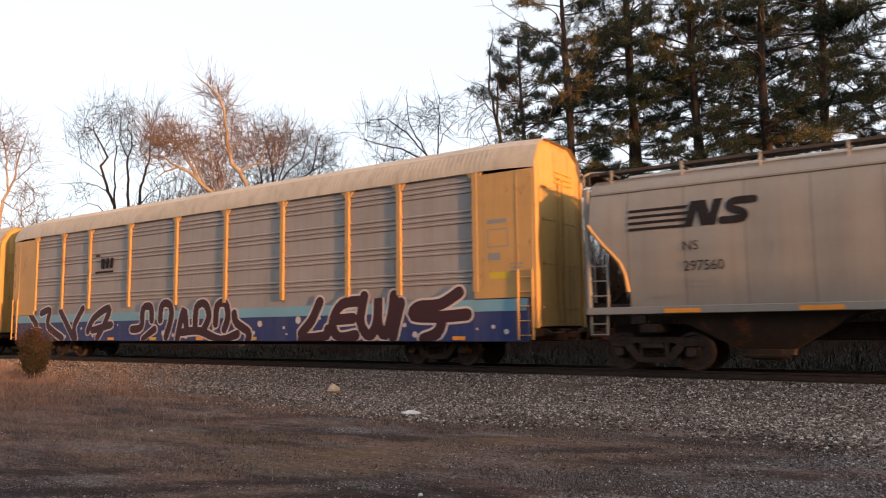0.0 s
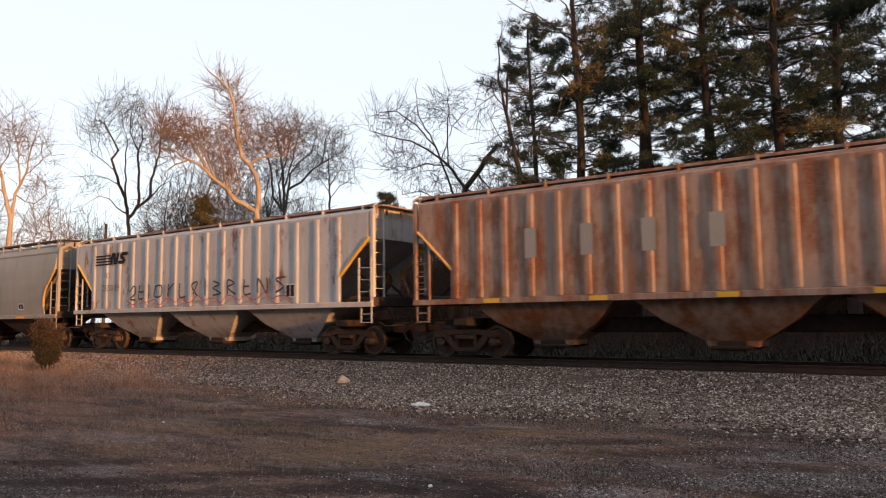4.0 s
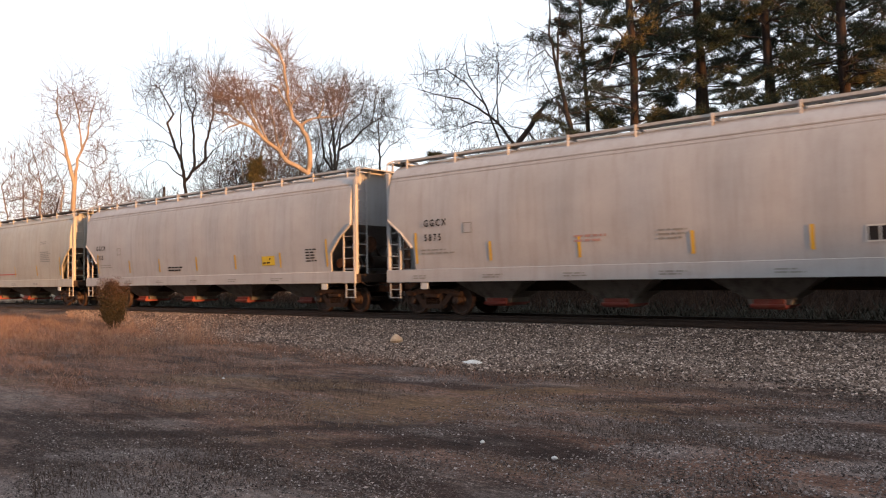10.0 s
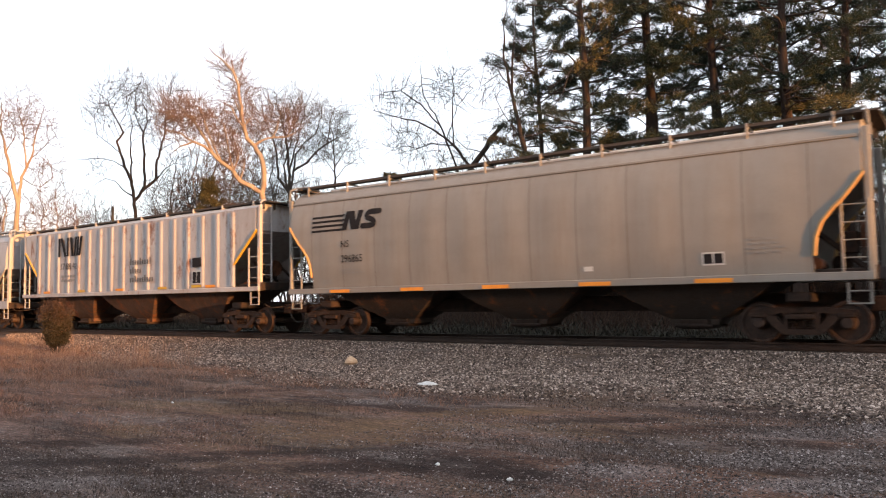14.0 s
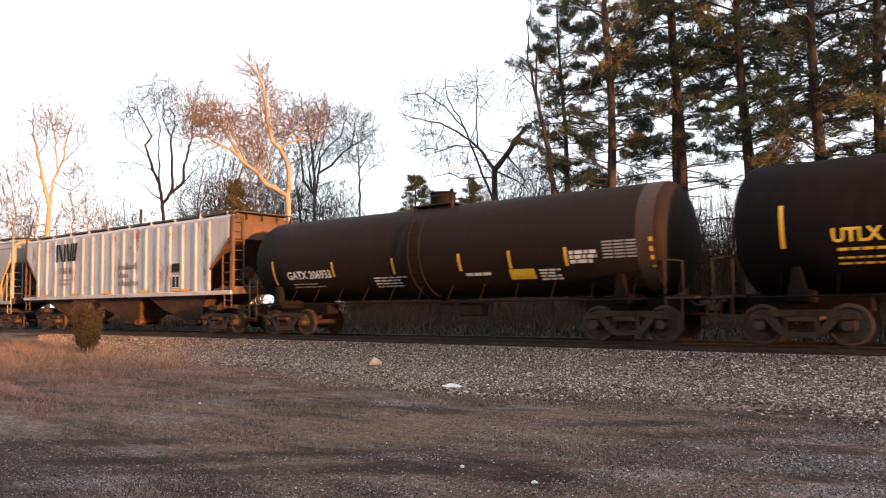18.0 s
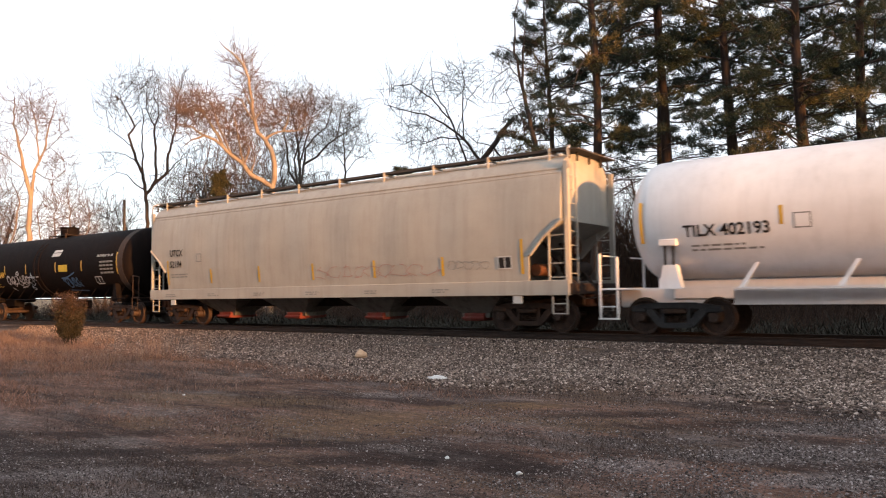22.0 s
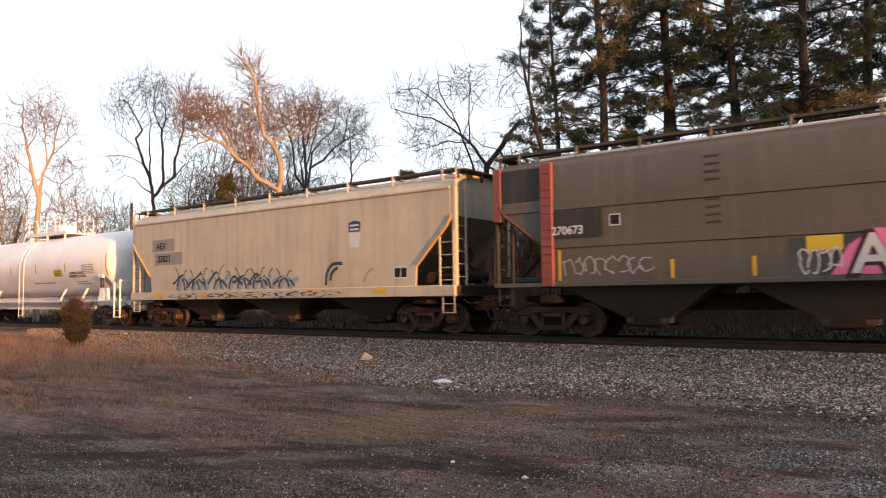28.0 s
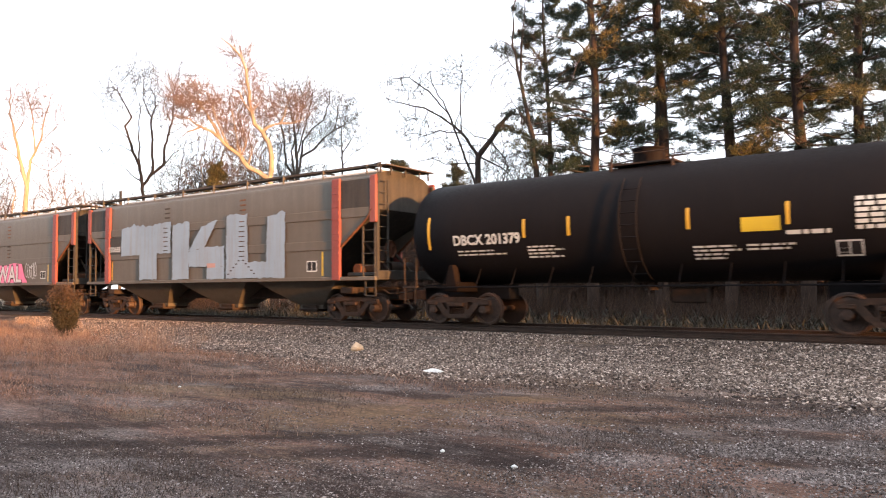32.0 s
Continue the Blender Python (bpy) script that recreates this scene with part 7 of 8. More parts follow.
c, f, h = ribbed("white ribbed covered hopper car with black scrawled tag", 5.58, 22.77, RIB_WHITE, bay=RIB_WHITE, edge=YELLOW, board=RUST_BROWN, n=16)
fr = lambda z: f(z) + 0.047
stripe_logo(c, -6.9, 3.55, 2.35, 0.48, fr)
letters(c, "NS", -6.2, 3.0, 0.24, fr, INK_GREY)
letters(c, "25 50 89", -6.35, 2.45, 0.26, fr, INK_FADED)
tag = [[(0, 0.5), (0.4, 0.9), (0.45, 0.4), (0.1, 0.1), (0.5, 0)], [(0.8, 0.9), (0.75, 0.1), (1.1, 0.1)], [(0.8, 0.5), (1.1, 0.5)], [(1.5, 0.95), (1.5, 0.1)], [(2.0, 0.8), (1.9, 0.2), (2.4, 0.2), (2.4, 0.8), (2.0, 0.8)], [(2.9, 0.9), (2.9, 0.1), (2.9, 0.5), (3.3, 0.9)], [(3.7, 0.9), (3.7, 0.1), (4.1, 0.1)], [(4.6, 0.2), (4.9, 0.9), (4.5, 0.7), (4.9, 0.1)], [(5.4, 0.1), (5.4, 0.95)], [(5.9, 0.9), (6.3, 0.7), (5.9, 0.5), (6.4, 0.2), (5.9, 0.1)], [(6.8, 0.1), (6.8, 0.9), (7.2, 0.7), (6.8, 0.5), (7.3, 0.1)], [(7.8, 0.9), (7.8, 0.1), (8.2, 0.1)], [(7.8, 0.5), (8.1, 0.5)], [(8.6, 0.1), (8.6, 0.9), (9.1, 0.1), (9.1, 0.9)], [(10.1, 0.9), (9.6, 0.8), (10.0, 0.4), (9.6, 0.1)]]
for start in (0, 1, 3, 4, 5, 6, 7, 8, 9, 10, 11, 13, 14):
    sign = tag[start:start + (2 if start in (1, 11) else 1)]
    sprayed(c, [[(x, z * 0.72) for x, z in s] for s in sign], 0.062, fr, BLACK_SPRAY, 0.012, -4.36, 2.02, 0.9)
for k, ink in ((0, FADED_RED), (1, RED_SPRAY)):
    sprayed(c, [[(x * 0.35, 0.12 * math.sin(x * 2.3 + k) + 0.05 * math.sin(x * 5.1) + 0.16 * k) for x in range(30)]], 0.035, fr, ink, 0.010, -4.6, 1.8, 0.95)
data_panel(c, 4.75, 1.9, 0.45, 0.45, fr)

# brown rusted ribbed hopper
c, f, h = ribbed("rust-brown ribbed covered hopper car, heavily weathered", 24.25, 41.75, RUST_BROWN, bay=RUST_BROWN, edge=YELLOW_RACK, n=19, board=RUST_BROWN)
fr = lambda z: f(z) + 0.047
for k in range(4):
    bar(c, -h + 3.8 + k * 1.6, 2.7, 0.35, 0.8, fr, INK_GREY, "faded_letter")
data_panel(c, h - 4.0, 1.95, 0.5, 0.4, fr)
bar(c, h - 2.0, 1.95, 0.35, 0.3, fr, PLACARD, "placard")
for k in range(5):
    bar(c, -h + 2.5 + k * 3.1, 1.54, 0.5, 0.12, lambda z: 1.57, YELLOW, "reflector", 0.006)


# long smooth-sided hoppers
def smooth(label, x0, x1, skin, code1, code2, seed, refl, ridges=((4.36, 0.05, 0.03), (4.25, 0.04, 0.02)), spaced=True, dx=0.0):
    L = x1 - x0
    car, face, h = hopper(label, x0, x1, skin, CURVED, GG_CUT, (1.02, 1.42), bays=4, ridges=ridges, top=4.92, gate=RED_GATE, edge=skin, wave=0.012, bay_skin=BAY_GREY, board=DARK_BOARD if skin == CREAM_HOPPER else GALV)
    a, b = (" ".join(code1), " ".join(code2)) if spaced else (code1, code2)
    tall, wide = (0.21, 0.8) if spaced else (0.26, 0.85)
    letters(car, a, -h + 1.5 + dx, 2.72, tall, face, INK, 0.006, wide=wide)
    letters(car, b, -h + 1.5 + dx, 2.28, tall, face, INK, 0.006, wide=wide)
    small_print(car, -h + 1.55, 1.98, 1.3, 2, face, seed=seed)
    bar(car, -h + 3.2, 2.45, 0.32, 0.32, face, INK_GREY, "panel_edge")
    bar(car, -h + 3.23, 2.48, 0.26, 0.26, face, skin, "panel", 0.010)
    reflectors(car, refl, 1.62, 0.55, face)
    reflectors(car, (-h + 1.3, h - 1.45), 1.6, 0.95, face)
    sf = lambda z: face(1.42) + 0.065
    for k in range(6):
        small_print(car, -h + 1.2 + k * (L - 3) / 6, 1.2, 0.7, 2, sf, INK_GREY, 0.035, 0.07, seed + k)
    for d in (-1, 1):
        g = Geo()
        g.box(d * (h - 1.6), -1.5, 0.93, 0.28, 0.03, 0.24)
        part("placard_holder", g, WHITE_INK, car)
    return car, face, h


c, f, h = smooth("pale cream smooth-sided covered hopper car", 42.58, 62.72, CREAM_HOPPER, "WLPX", "921933", 31, (-5.56, -2.74, 0.13, 3.01, 5.84), ridges=((4.5, 0.07, 0.05),), spaced=False)
bar(c, -0.35, 3.1, 0.82, 0.33, f, PLACARD, "warning_placard", 0.008, "yellow warning placard")
small_print(c, -0.28, 3.3, 0.68, 2, f, INK, 0.05, 0.14, 4)
small_print(c, 6.4, 3.4, 1.0, 2, f, seed=8)
small_print(c, 6.4, 2.85, 1.3, 6, f, seed=9)
bar(c, 0.8, 1.72, 2.4, 0.05, f, RED_SPRAY, "faded_stripe")
bar(c, -0.6, 1.72, 0.25, 0.12, f, WHITE_INK, "label")

c, f, h = smooth("white smooth-sided covered hopper car", 64.1, 83.1, BLUE_WHITE, "GGCX", "1355", 41, (-5.27, -2.73, 0.13, 2.79, 5.53), dx=-0.25)
bar(c, 4.5, 1.72, 0.75, 0.34, f, PLACARD, "warning_placard", 0.008, "yellow warning placard")
small_print(c, 4.56, 1.93, 0.62, 2, f, INK, 0.05, 0.14, 4)
small_print(c, -2.0, 1.75, 1.2, 2, f, INK, 0.06, 0.12, 6)
small_print(c, 7.0, 2.2, 0.7, 5, f, INK, seed=9)

c, f, h = smooth("light grey smooth-sided covered hopper car", 84.45, 103.34, BLUE_WHITE, "GGCX", "5875", 51, (-5.35, -2.5, 0.5, 3.09), dx=0.2)
bar(c, 4.9, 1.72, 0.75, 0.3, f, PLACARD, "warning_placard", 0.008, "yellow warning placard")
small_print(c, 4.96, 1.9, 0.62, 2, f, INK, 0.05, 0.12, 4)
data_panel(c, 4.15, 1.74, 0.5, 0.36, f)
small_print(c, -2.6, 2.15, 1.0, 2, f, FADED_RED, 0.06, 0.12, 6)
small_print(c, -0.3, 2.2, 0.9, 3, f, seed=9)


# white ribbed pair with dark zigzag emblem
def nw_ribbed(label, x0, x1, seed, end=None):
    c, f, h = ribbed(label, x0, x1, RIB_WHITE, bay=DARK_RUST, edge=YELLOW if not end else DARK_RUST, n=17, board=DARK_BOARD, end=end)
    fr = lambda z: f(z) + 0.047
    x = -5.2
    z0, z1, t = 3.35, 4.2, 0.17
    flat(c, "emblem", [[(x, z0), (x + t, z0), (x + t, z1), (x, z1)], [(x + t, z1), (x + t + 0.22, z1), (x + 0.75, z0), (x + 0.53, z0)], [(x + 0.75, z0), (x + 0.75 + t, z0), (x + 0.75 + t, z1), (x + 0.75, z1)],
                       [(x + 1.0, z1), (x + 1.2, z1), (x + 1.35, z0), (x + 1.15, z0)], [(x + 1.35, z0), (x + 1.5, z0), (x + 1.62, z1), (x + 1.45, z1)], [(x + 1.65, z1), (x + 1.8, z1), (x + 1.75, z0), (x + 1.55, z0)], [(x + 1.75, z0), (x + 1.9, z0), (x + 2.1, z1), (x + 1.9, z1)]], fr, INK, 0.006, "dark zigzag railroad emblem")
    letters(c, "17 88 41", x + 0.2, 2.75, 0.3, fr, INK)
    small_print(c, x + 0.3, 2.4, 1.4, 2, fr, INK_GREY, 0.1, 0.2, seed)
    for k, w in enumerate((1.5, 0.8, 1.6)):
        o = []
        px = 0.6
        while px < 0.6 + w:
            tall = 0.27 if (len(o) * 7 + k) % 4 == 0 else 0.18
            o.append([(px, 2.75 - k * 0.36), (px + 0.1, 2.75 - k * 0.36), (px + 0.1, 2.75 + tall - k * 0.36), (px, 2.75 + tall - k * 0.36)])
            px += 0.17
        tagged(flat(c, "faded_name", o, fr, INK_FADED, 0.006, "faded railroad name"), kind="stuff")
    bar(c, 4.75, 2.5, 0.55, 0.35, fr, INK, "panel")
    data_panel(c, 4.75, 1.85, 0.55, 0.5, fr)
    bar(c, 4.7, 1.72, 0.6, 0.1, fr, YELLOW, "reflector")
    for k in range(5):
        bar(c, -h + 2.1 + k * 3.0, 1.70, 0.6, 0.1, fr, YELLOW if k % 2 else ORANGE, "reflector")
    return c, f, h


nw_ribbed("white ribbed covered hopper car with dark zigzag emblem", 104.78, 121.91, 61)
ns_round("light grey rounded covered hopper car", 123.33, 140.6, "296865", 71)
nw_ribbed("rust-streaked white ribbed covered hopper car", 142.1, 159.5, 62, DARK_RUST)

# two black tank cars
c, f = black_tank("dull black tank car with white lettering", 168.4, 6.55, 8.2, 8.0, 1.48, 2.68, TANK_BLACK, (7.35,))
letters(c, "GATX 206933", -5.95, 1.98, 0.27, f, WHITE_INK, 0.01, wide=0.98)
small_print(c, -5.8, 1.78, 1.8, 2, f, seed=1)
small_print(c, -1.9, 1.88, 1.4, 4, f, WHITE_INK, 0.045, 0.09, 2)
bar(c, 3.25, 1.7, 0.8, 0.28, f, PLACARD, "warning_placard", 0.012, "yellow warning placard")
reflectors(c, (-3.68, -1.0, 1.57, 3.3, 5.05), 2.0, 0.5, f)
reflectors(c, (-6.68, 7.4), 1.8, 0.85, f)
small_print(c, 1.75, 1.85, 1.0, 1, f, WHITE_INK, 0.08, 0.1, 5)
small_print(c, 4.2, 1.9, 0.7, 4, f, WHITE_INK, 0.05, 0.08, 6)
small_print(c, 5.2, 2.3, 1.0, 3, f, WHITE_INK, 0.09, 0.12, 7)
for k in range(6):
    for m in range(3):
        bar(c, 6.15 + m * 0.32, 2.15 + k * 0.08, 0.28, 0.045, f, INK_GREY, "data_table", 0.009)

c, f = black_tank("sooty black tank car with yellow lettering and scrawled tags", 185.6, 6.55, 8.4, 8.05, 1.53, 2.7, TANK_RUSTY, (7.3,), )
letters(c, "UTLX 675349", -5.8, 2.24, 0.29, f, YELLOW_INK, 0.012, wide=0.92)
small_print(c, -5.7, 2.05, 1.3, 1, f, YELLOW_INK, 0.06, 0.1, 3)
small_print(c, -5.7, 1.88, 1.6, 2, f, YELLOW_INK, 0.045, 0.12, 4)
reflectors(c, (-3.6, -1.33, 1.62, 4.0), 2.38, 0.46, f)
reflectors(c, (-6.8, 6.95), 2.15, 0.95, f)
flat(c, "notice", [[(1.22, 3.12), (1.98, 3.12), (2.04, 3.28), (1.28, 3.28)], [(1.29, 3.31), (2.05, 3.31), (2.09, 3.43), (1.34, 3.43)]], f, WHITE_INK, 0.01, "white notice panel")
bar(c, 1.95, 2.38, 0.82, 0.32, f, PLACARD, "warning_placard", 0.012, "yellow warning placard")
data_panel(c, 5.0, 1.75, 0.55, 0.34, f)
letters(c, "PROPYLENE GLYCOL USP", 5.4, 2.95, 0.1, f, WHITE_INK, 0.004, wide=0.8)
for k in range(4):
    for m in range(4):
        bar(c, 5.6 + m * 0.28, 2.2 + k * 0.16, 0.22, 0.08, f, INK_GREY, "data_table", 0.009)
sprayed(c, [[(0, 0.7), (0.1, 0.2), (0.5, 0.6), (0.15, 0.75)], [(0.5, 0.3), (0.9, 0.7), (1.1, 0.4), (0.7, 0.3), (1.2, 0.2)], [(1.4, 0.9), (1.7, 1.0), (1.75, 0.8), (1.4, 0.85)], [(1.5, 0.7), (1.5, 0.25)], [(1.9, 0.7), (1.9, 0.3), (2.3, 0.3), (2.3, 0.7)], [(2.6, 0.6), (2.5, 0.3), (2.9, 0.3), (2.9, 0.65), (2.55, 0.6)], [(2.9, 0.6), (4.4, 0.62)], [(3.4, 0.9), (3.5, 0.3)], [(1.6, 0.0), (2.4, 0.05)], [(3.0, 0.1), (2.9, -0.15), (3.25, -0.1), (3.0, 0.05)], [(0.2, 0.0), (0.5, -0.2)]], 0.055, f, WHITE_SPRAY, 0.014, -3.5, 1.72, 0.78)
sprayed(c, [[(0.05 + 0.28 * k, 0.55 + 0.22 * math.sin(k * 1.7)) for k in range(15)], [(0.3 + 0.3 * k, 0.2 + 0.12 * math.sin(k * 2.3)) for k in range(12)]], 0.035, f, WHITE_SPRAY, 0.016, -3.5, 1.72, 0.78)
sprayed(c, [[(0, 0.5), (0.7, 0.55), (1.6, 0.8)], [(0.5, 0.0), (0.3, 0.4), (0.8, 0.45), (0.9, 0.05), (0.5, -0.05)], [(1.1, 0.0), (1.3, 0.5), (1.6, 0.0), (1.1, 0.1)], [(1.8, 0.5), (1.5, 0.2), (2.0, 0.0)], [(0.2, -0.2), (2.1, -0.25)]], 0.06, f, DEEP_BLUE_SPRAY, 0.014, 2.05, 1.68, 0.8)
sprayed(c, [[(0.1 + 0.16 * k, 0.3 + 0.25 * math.sin(k * 2.1)) for k in range(13)]], 0.045, f, DEEP_BLUE_SPRAY, 0.016, 2.05, 1.68, 0.8)

# long warm white hopper
c, f, h = smooth("warm white smooth-sided covered hopper car with faint scrawl", 195.13, 214.09, CREAM_HOPPER, "UTCX", "52194", 81, (-5.45, -2.72, 0.0, 2.73, 5.37), spaced=False)
data_panel(c, 7.3, 1.75, 0.45, 0.36, f)
sprayed(c, scribble(5, 9, 5.0, 0.45), 0.018, f, FADED_RED, 0.009, 0.2, 1.6)
sprayed(c, scribble(6, 5, 1.4, 0.3), 0.016, f, INK_GREY, 0.009, 5.6, 1.75)

# two white insulated tank cars
white_tank("clean white insulated tank car with roof platform", 214.87, 232.85, "TILX 402193")
white_tank("white insulated tank car coupled behind its twin", 233.55, 251.5, "TILX 402211")

# beige hopper with scrawl along the sill
c, f, h = hopper("beige covered hopper car with dark scrawl along its sill", 252.4, 269.48, BEIGE, [(1.0, 1.46), (1.5, 1.52), (3.9, 1.52), (4.35, 1.52), (4.42, 1.46), (4.66, 1.2), (4.82, 0.6)], [(1.2, 1.5), (2.1, 1.45), (3.2, 0.35), (3.5, 0.16)], (1.14, 1.46), bays=3, ridges=((4.33, 0.08, 0.05),), top=4.9, edge=YELLOW_RACK, sill_paint=BEIGE, bay_skin=TAN, board=DARK_BOARD)
letters(c, "AEX", -h + 1.85, 3.2, 0.27, f, INK, 0.006)
letters(c, "23021", -h + 1.95, 2.68, 0.27, f, INK, 0.006)
bar(c, -h + 1.55, 3.1, 1.55, 0.5, f, GREY_HOPPER, "faded_patch", 0.005)
bar(c, -h + 1.75, 2.55, 1.9, 0.5, f, GREY_HOPPER, "faded_patch", 0.005)
flat(c, "emblem", [[(4.25, 3.25), (4.75, 3.25), (4.77, 3.55), (4.5, 3.62), (4.23, 3.55)]], f, BLUE_SPRAY, 0.007, "blue shield emblem")
flat(c, "emblem", [[(4.3, 2.75), (4.7, 2.75), (4.75, 3.22), (4.25, 3.22)]], f, WHITE_INK, 0.007)
for z in (3.3, 3.43):
    bar(c, 4.31, z, 0.38, 0.06, f, WHITE_INK, "emblem_bar", 0.011)
jag = random.Random(17)
fill, sweep, spike = [], [], []
for n in range(15):
    x = 0.47 * n + jag.uniform(-0.08, 0.08)
    up = jag.uniform(0.38, 0.66)
    way = jag.choice((-1, 1))
    sweep.append([(x, 0.02), (x + 0.06 * way, up * 0.55), (x + 0.3 * way, up), (x + 0.62 * way, up * 0.6), (x + 0.8 * way, jag.uniform(0.05, 0.3))])
    fill.append([(x + 0.1, 0.04), (x + 0.2, up * 0.5), (x + 0.42, up * 0.75)])
    spike.append([(x + 0.1 * way, up * 0.8), (x + 0.02 * way, up + 0.14), (x - 0.14 * way, up + jag.uniform(0.18, 0.36))])
sprayed(c, fill, 0.19, f, SKY_SPRAY, 0.010, -5.2, 1.5)
sprayed(c, sweep, 0.095, f, BLACK_SPRAY, 0.014, -5.2, 1.5, low=1.49)
sprayed(c, spike, 0.045, f, BLACK_SPRAY, 0.016, -5.2, 1.5)
sprayed(c, [[(x + 0.1, z * 0.7 + 0.12) for x, z in s[1:4]] for s in sweep[::2]], 0.05, f, GALV, 0.018, -5.2, 1.5)
sprayed(c, [[(0, 0), (0.05, 0.4), (0.3, 0.68), (0.75, 0.7)], [(0.2, 0.15), (0.3, 0.42), (0.55, 0.58)]], 0.11, f, BLACK_SPRAY, 0.013, 3.2, 1.55)
sprayed(c, [[(0, 0), (0.15, 0.3), (0.4, 0.45)]], 0.06, f, INK_GREY, 0.013, 4.9, 1.6)
data_panel(c, 6.15, 1.7, 0.55, 0.36, f)
sfc = lambda z: f(1.46) + 0.065
sprayed(c, scribble(13, 15, 9.6, 0.2), 0.045, sfc, BLACK_SPRAY, 0.008, -5.6, 1.17)
sprayed(c, scribble(14, 13, 9.6, 0.2), 0.04, sfc, GALV, 0.010, -5.6, 1.17)
for k in range(5):
    bar(c, -h + 1.9 + k * 3.0, 1.25, 0.5, 0.16, sfc, YELLOW, "reflector", 0.012)


# tan hoppers with red ends
def red_end(label, x0, x1, code):
    tan_face = [(1.0, 1.48), (1.4, 1.53), (4.5, 1.53), (4.6, 1.48), (4.78, 1.2), (4.9, 0.6)]
    c, f, h = hopper(label, x0, x1, TAN, tan_face, [(1.2, 1.9), (2.2, 1.85), (3.3, 0.4), (3.6, 0.2)], (1.34, 1.46), bays=3, top=5.02, ridges=((2.5, 0.3, 0.04), (3.5, 0.3, 0.04)), edge=RUSTY_STEEL, end_skin=BLACK_END, board=DARK_BOARD, bay_skin=TAN)
    for d in (-1, 1):
        for s in (-1, 1):
            g = Geo()
            g.box(d * (h - 1.72), s * 1.56, 3.0, 0.36, 0.1, 3.3, ch=0.02)
            for k in range(14):
                g.box(d * (h - 1.72), s * 1.615, 1.6 + k * 0.215, 0.3, 0.03, 0.08)
            part("end_stanchion", g, RED_END, c, "faded red stanchion")
            g = Geo()
            g.box(d * (h - 0.16), s * 1.52, 3.9, 0.26, 0.1, 1.5, ch=0.02)
            part("corner_stanchion", g, RED_END, c, "faded red corner stanchion")
            g = Geo()
            g.box(d * (h - 0.9), s * 1.535, 4.0, 1.3, 0.03, 1.1)
            part("end_panel", g, BLACK_END, c, "black end panel")
    letters(c, "NS", -6.7, 3.0, 0.2, f, WHITE_INK, 0.008, out=0.03)
    letters(c, code, -6.7, 2.7, 0.22, f, WHITE_INK, 0.008, out=0.068)
    bar(c, -6.8, 2.6, 1.5, 0.72, lambda z: f(z) + 0.045, BLACK_END, "number_patch", 0.006)
    bar(c, -5.1, 2.85, 0.3, 0.3, f, WHITE_INK, "panel_edge")
    bar(c, -5.07, 2.88, 0.24, 0.24, f, INK, "panel", 0.010)
    reflectors(c, (-6.55, 6.1), 1.5, 0.8, f)
    reflectors(c, (-3.57, -1.72), 1.5, 0.45, f)
    for x in (-2.53, 2.1):
        for z0 in (2.75, 3.75):
            for k in range(4):
                g = Geo()
                g.box(x, -1.533, z0 + 0.02 + k * 0.18, 0.34, 0.018, 0.06, ch=0.006)
                part("rung", g, GRIME_AND_SHADE, c)
    data_panel(c, 5.4, 1.65, 0.48, 0.36, f)
    return c, f, h


c, f, h = red_end("dusty tan covered hopper car with red ends and pink graffiti", 270.75, 287.87, "270673")
flat(c, "graffiti", [[(-0.15, 1.48), (4.2, 1.48), (3.9, 1.8), (3.6, 2.4), (2.8, 2.46), (1.7, 2.35), (0.7, 2.42), (0.2, 2.1)]], f, PINK_SPRAY, 0.056, "pink sprayed cloud")
letters(c, "AWAL", 0.2, 1.47, 0.9, f, MAROON, 0.07, 0.0, 0.95, 0.062, "graffiti", "maroon graffiti outline")
letters(c, "AWAL", 0.25, 1.52, 0.82, f, WHITE_SPRAY, 0.02, 0.0, 1.02, 0.068, "graffiti", "white graffiti word")
sprayed(c, scribble(21, 5, 1.1, 0.8), 0.035, f, WHITE_SPRAY, 0.06, 4.0, 1.65)
sprayed(c, scribble(22, 4, 0.8, 0.6), 0.035, f, WHITE_SPRAY, 0.06, -0.75, 1.5)
sprayed(c, scribble(23, 8, 2.4, 0.5), 0.028, f, GALV, 0.008, -6.4, 1.6)
bar(c, -0.6, 2.0, 0.7, 0.32, f, PLACARD, "warning_placard", 0.06)

c, f, h = red_end("dusty tan covered hopper car, red ends, pale blue graffiti", 289.0, 306.05, "270655")
fb = lambda z: f(z) + 0.052
jag = random.Random(31)


def ragged(o):
    """A rolled-on outline: its edges waver."""
    q = []
    for (x0, z0), (x1, z1) in zip(o, o[1:] + o[:1]):
        n = max(1, int(math.hypot(x1 - x0, z1 - z0) / 0.14))
        for k in range(n):
            loose = 0.03 if min(z0, z1) > 3.3 else 0.014
            q.append((x0 + (x1 - x0) * k / n + jag.gauss(0, 0.012), z0 + (z1 - z0) * k / n + jag.gauss(0, loose)))
    return q


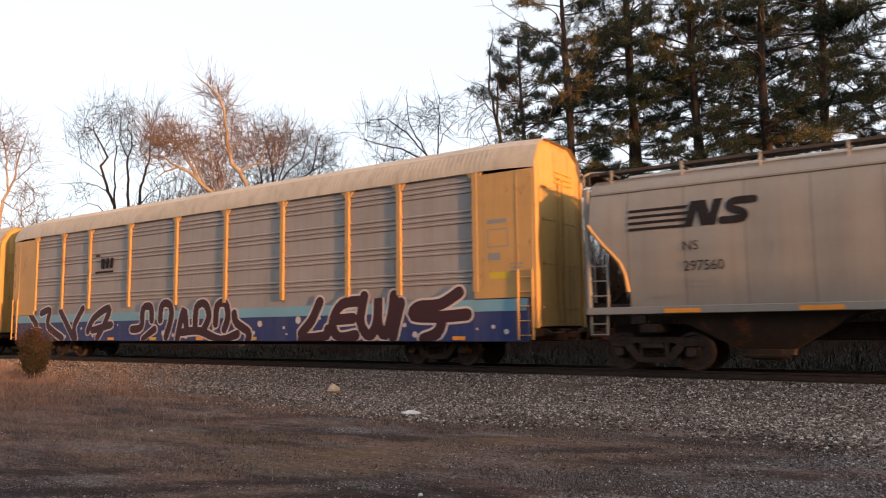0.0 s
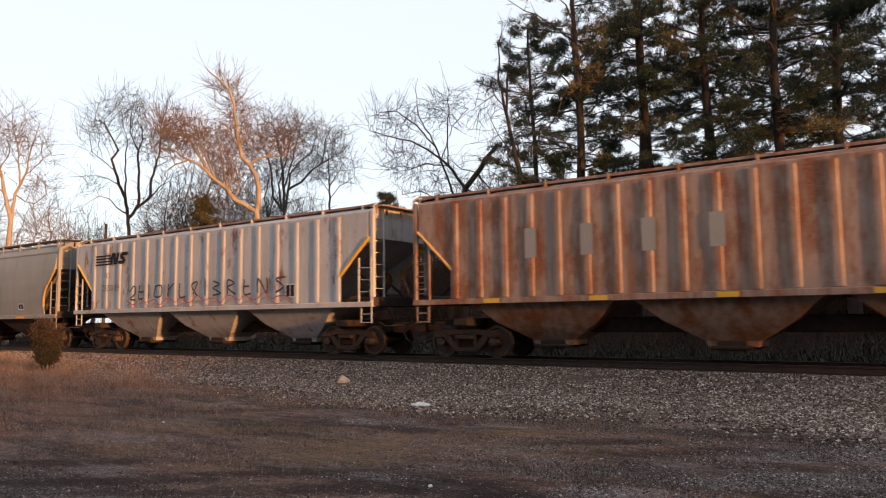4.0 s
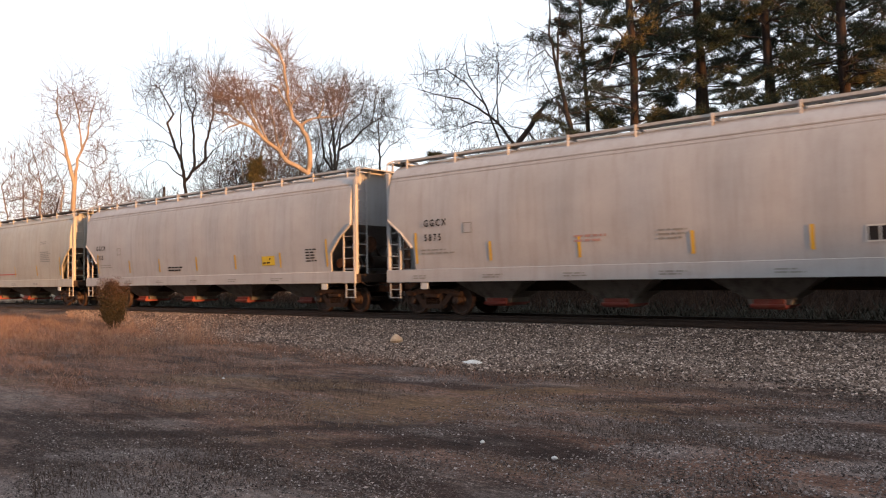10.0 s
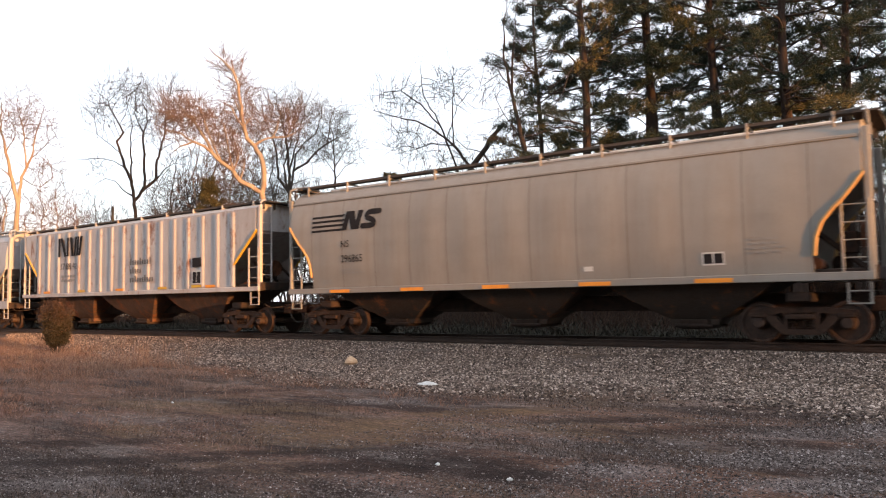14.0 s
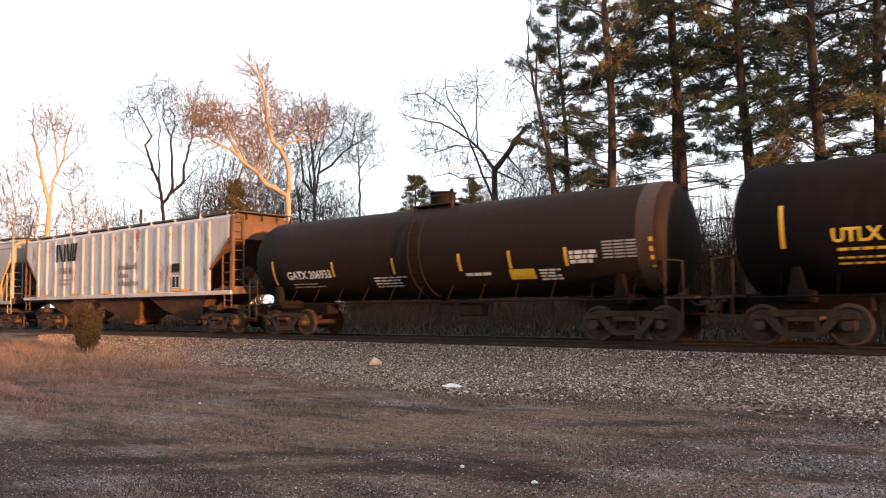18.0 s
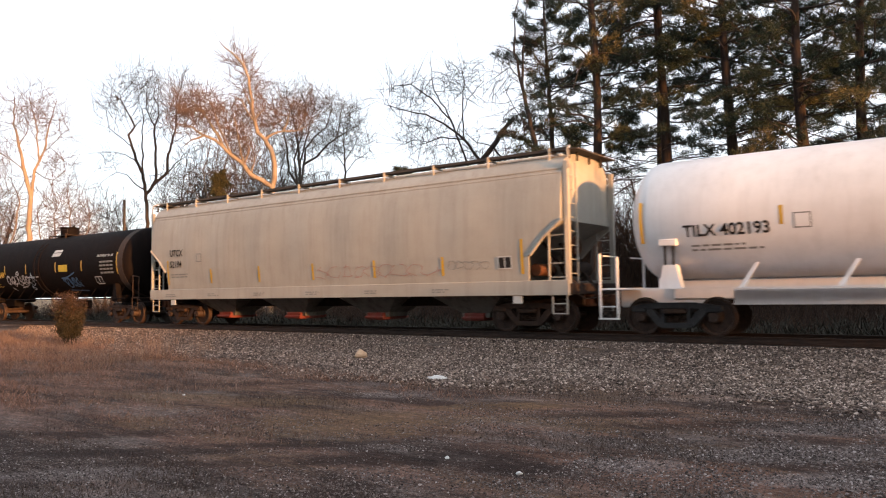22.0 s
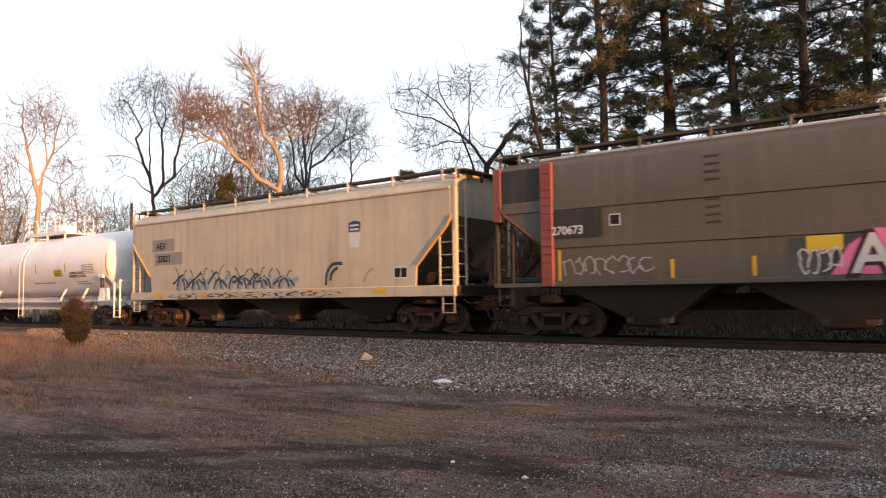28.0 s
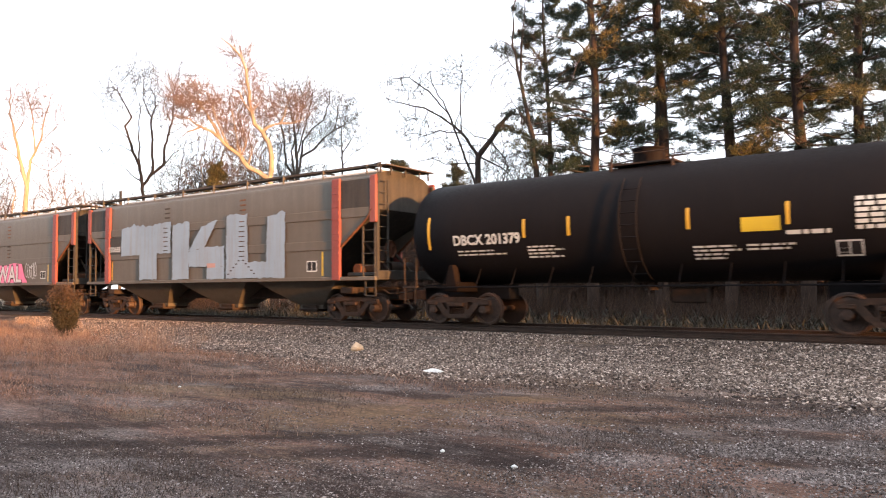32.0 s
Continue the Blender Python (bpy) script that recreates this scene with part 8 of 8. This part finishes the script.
block = [[(-5.75, 2.5), (-2.25, 2.55), (-2.22, 3.8), (-3.0, 3.72), (-3.9, 3.68), (-4.8, 3.85), (-5.0, 3.7), (-5.72, 3.66)], [(-4.38, 1.5), (-3.15, 1.5), (-3.15, 2.62), (-4.38, 2.62)],
                      [(-2.1, 1.48), (-1.05, 1.48), (-1.0, 3.72), (-2.1, 3.65)], [(-1.05, 2.55), (-0.25, 3.5), (0.72, 3.72), (-0.05, 2.68)], [(-1.05, 2.55), (-0.05, 2.68), (1.12, 2.68), (1.12, 1.95), (-1.05, 1.95)], [(0.1, 1.48), (1.12, 1.48), (1.12, 1.95), (0.1, 1.95)],
                      [(1.22, 1.48), (4.38, 1.48), (4.38, 2.05), (1.22, 2.05)], [(1.22, 2.0), (2.45, 2.0), (2.4, 3.75), (1.8, 3.82), (1.25, 3.78)], [(3.42, 2.0), (4.38, 2.0), (4.4, 3.75), (3.5, 3.62)]]
for a, b, letter in ((0, 2, "T"), (2, 6, "K"), (6, 9, "U")):
    flat(c, "graffiti", [ragged(o) for o in block[a:b]], fb, SKY_SPRAY, 0.008, "pale blue rolled-on block letter " + letter)
bar(c, 0.1, 1.9, 0.5, 0.16, fb, FADED_RED, "faded_stripe", 0.014)
for x, z0, n in ((-2.72, 2.62, 6), (1.95, 2.25, 8)):
    for k in range(n):
        bar(c, x, z0 + k * 0.18, 0.3, 0.035, fb, GRIME_AND_SHADE, "rung", 0.02)
for d in (-1, 1):
    for k in range(5):
        bar(c, 2.02 + d * (0.12 + k * 0.15), 2.1 - k * 0.12, 0.11, 0.04, fb, GRIME_AND_SHADE, "weld_mark", 0.02)

# last black tank car in view
c, f = black_tank("clean black tank car with white lettering", 314.2, 5.5, 7.3, 7.15, 1.53, 2.72, TANK_CLEAN)
letters(c, "DBCX 201379", -5.3, 2.3, 0.28, f, WHITE_INK, 0.012, wide=0.95)
small_print(c, -5.2, 2.1, 1.7, 2, f, WHITE_INK, 0.04, 0.1, 3)
small_print(c, -2.9, 2.15, 1.1, 4, f, WHITE_INK, 0.045, 0.09, 4)
reflectors(c, (-3.0, -1.68, 1.4, 3.56), 2.42, 0.5, f)
reflectors(c, (-6.2,), 2.2, 0.95, f)
bar(c, 2.62, 2.3, 0.82, 0.32, f, PLACARD, "warning_placard", 0.012, "yellow warning placard")
for k in range(2):
    small_print(c, 1.5 + k * 1.2, 1.98, 1.1, 4 - 2 * k, f, WHITE_INK, 0.045, 0.09, 5 + k)
small_print(c, 3.55, 2.2, 1.2, 1, f, WHITE_INK, 0.09, 0.1, 8)
data_panel(c, 4.5, 1.7, 0.5, 0.34, f)
small_print(c, 4.9, 2.85, 1.1, 6, f, WHITE_INK, 0.08, 0.12, 9)


# ---- what moves: the cars along the track, the wheels on their trucks ----
def motions():
    for car, centre in train:
        walk(car, [(t, pose(centre - run_of(t), TRACK_Y, 0)) for t in range(0, 33, 2)])
    for w, centre, x in wheelsets:
        steps = []
        k = 0
        while k <= 960:
            t = k / 30.0
            if -56 < centre - run_of(t) < 9:
                steps.append(t)
                k += 1 if t < 9 else 2
            else:
                if k in (0, 960):
                    steps.append(t)
                k += 1
        if not steps or steps[-1] < 32.0:
            steps.append(32.0)
        if steps[0] > 0.0:
            steps.insert(0, 0.0)
        seen = [t for t in steps if -56 < centre - run_of(t) < 9]
        rows = []
        for t in steps:
            u = min(max(t, seen[0]), seen[-1]) if seen else 0.0
            a = -math.degrees(run_of(u) - run_of(seen[0] if seen else 0.0)) / 0.457
            rows.append((t, Matrix.Translation((x, 0, 0)) @ Matrix.Rotation(radians(a), 4, "Y")))
        walk(w, rows)


motions()
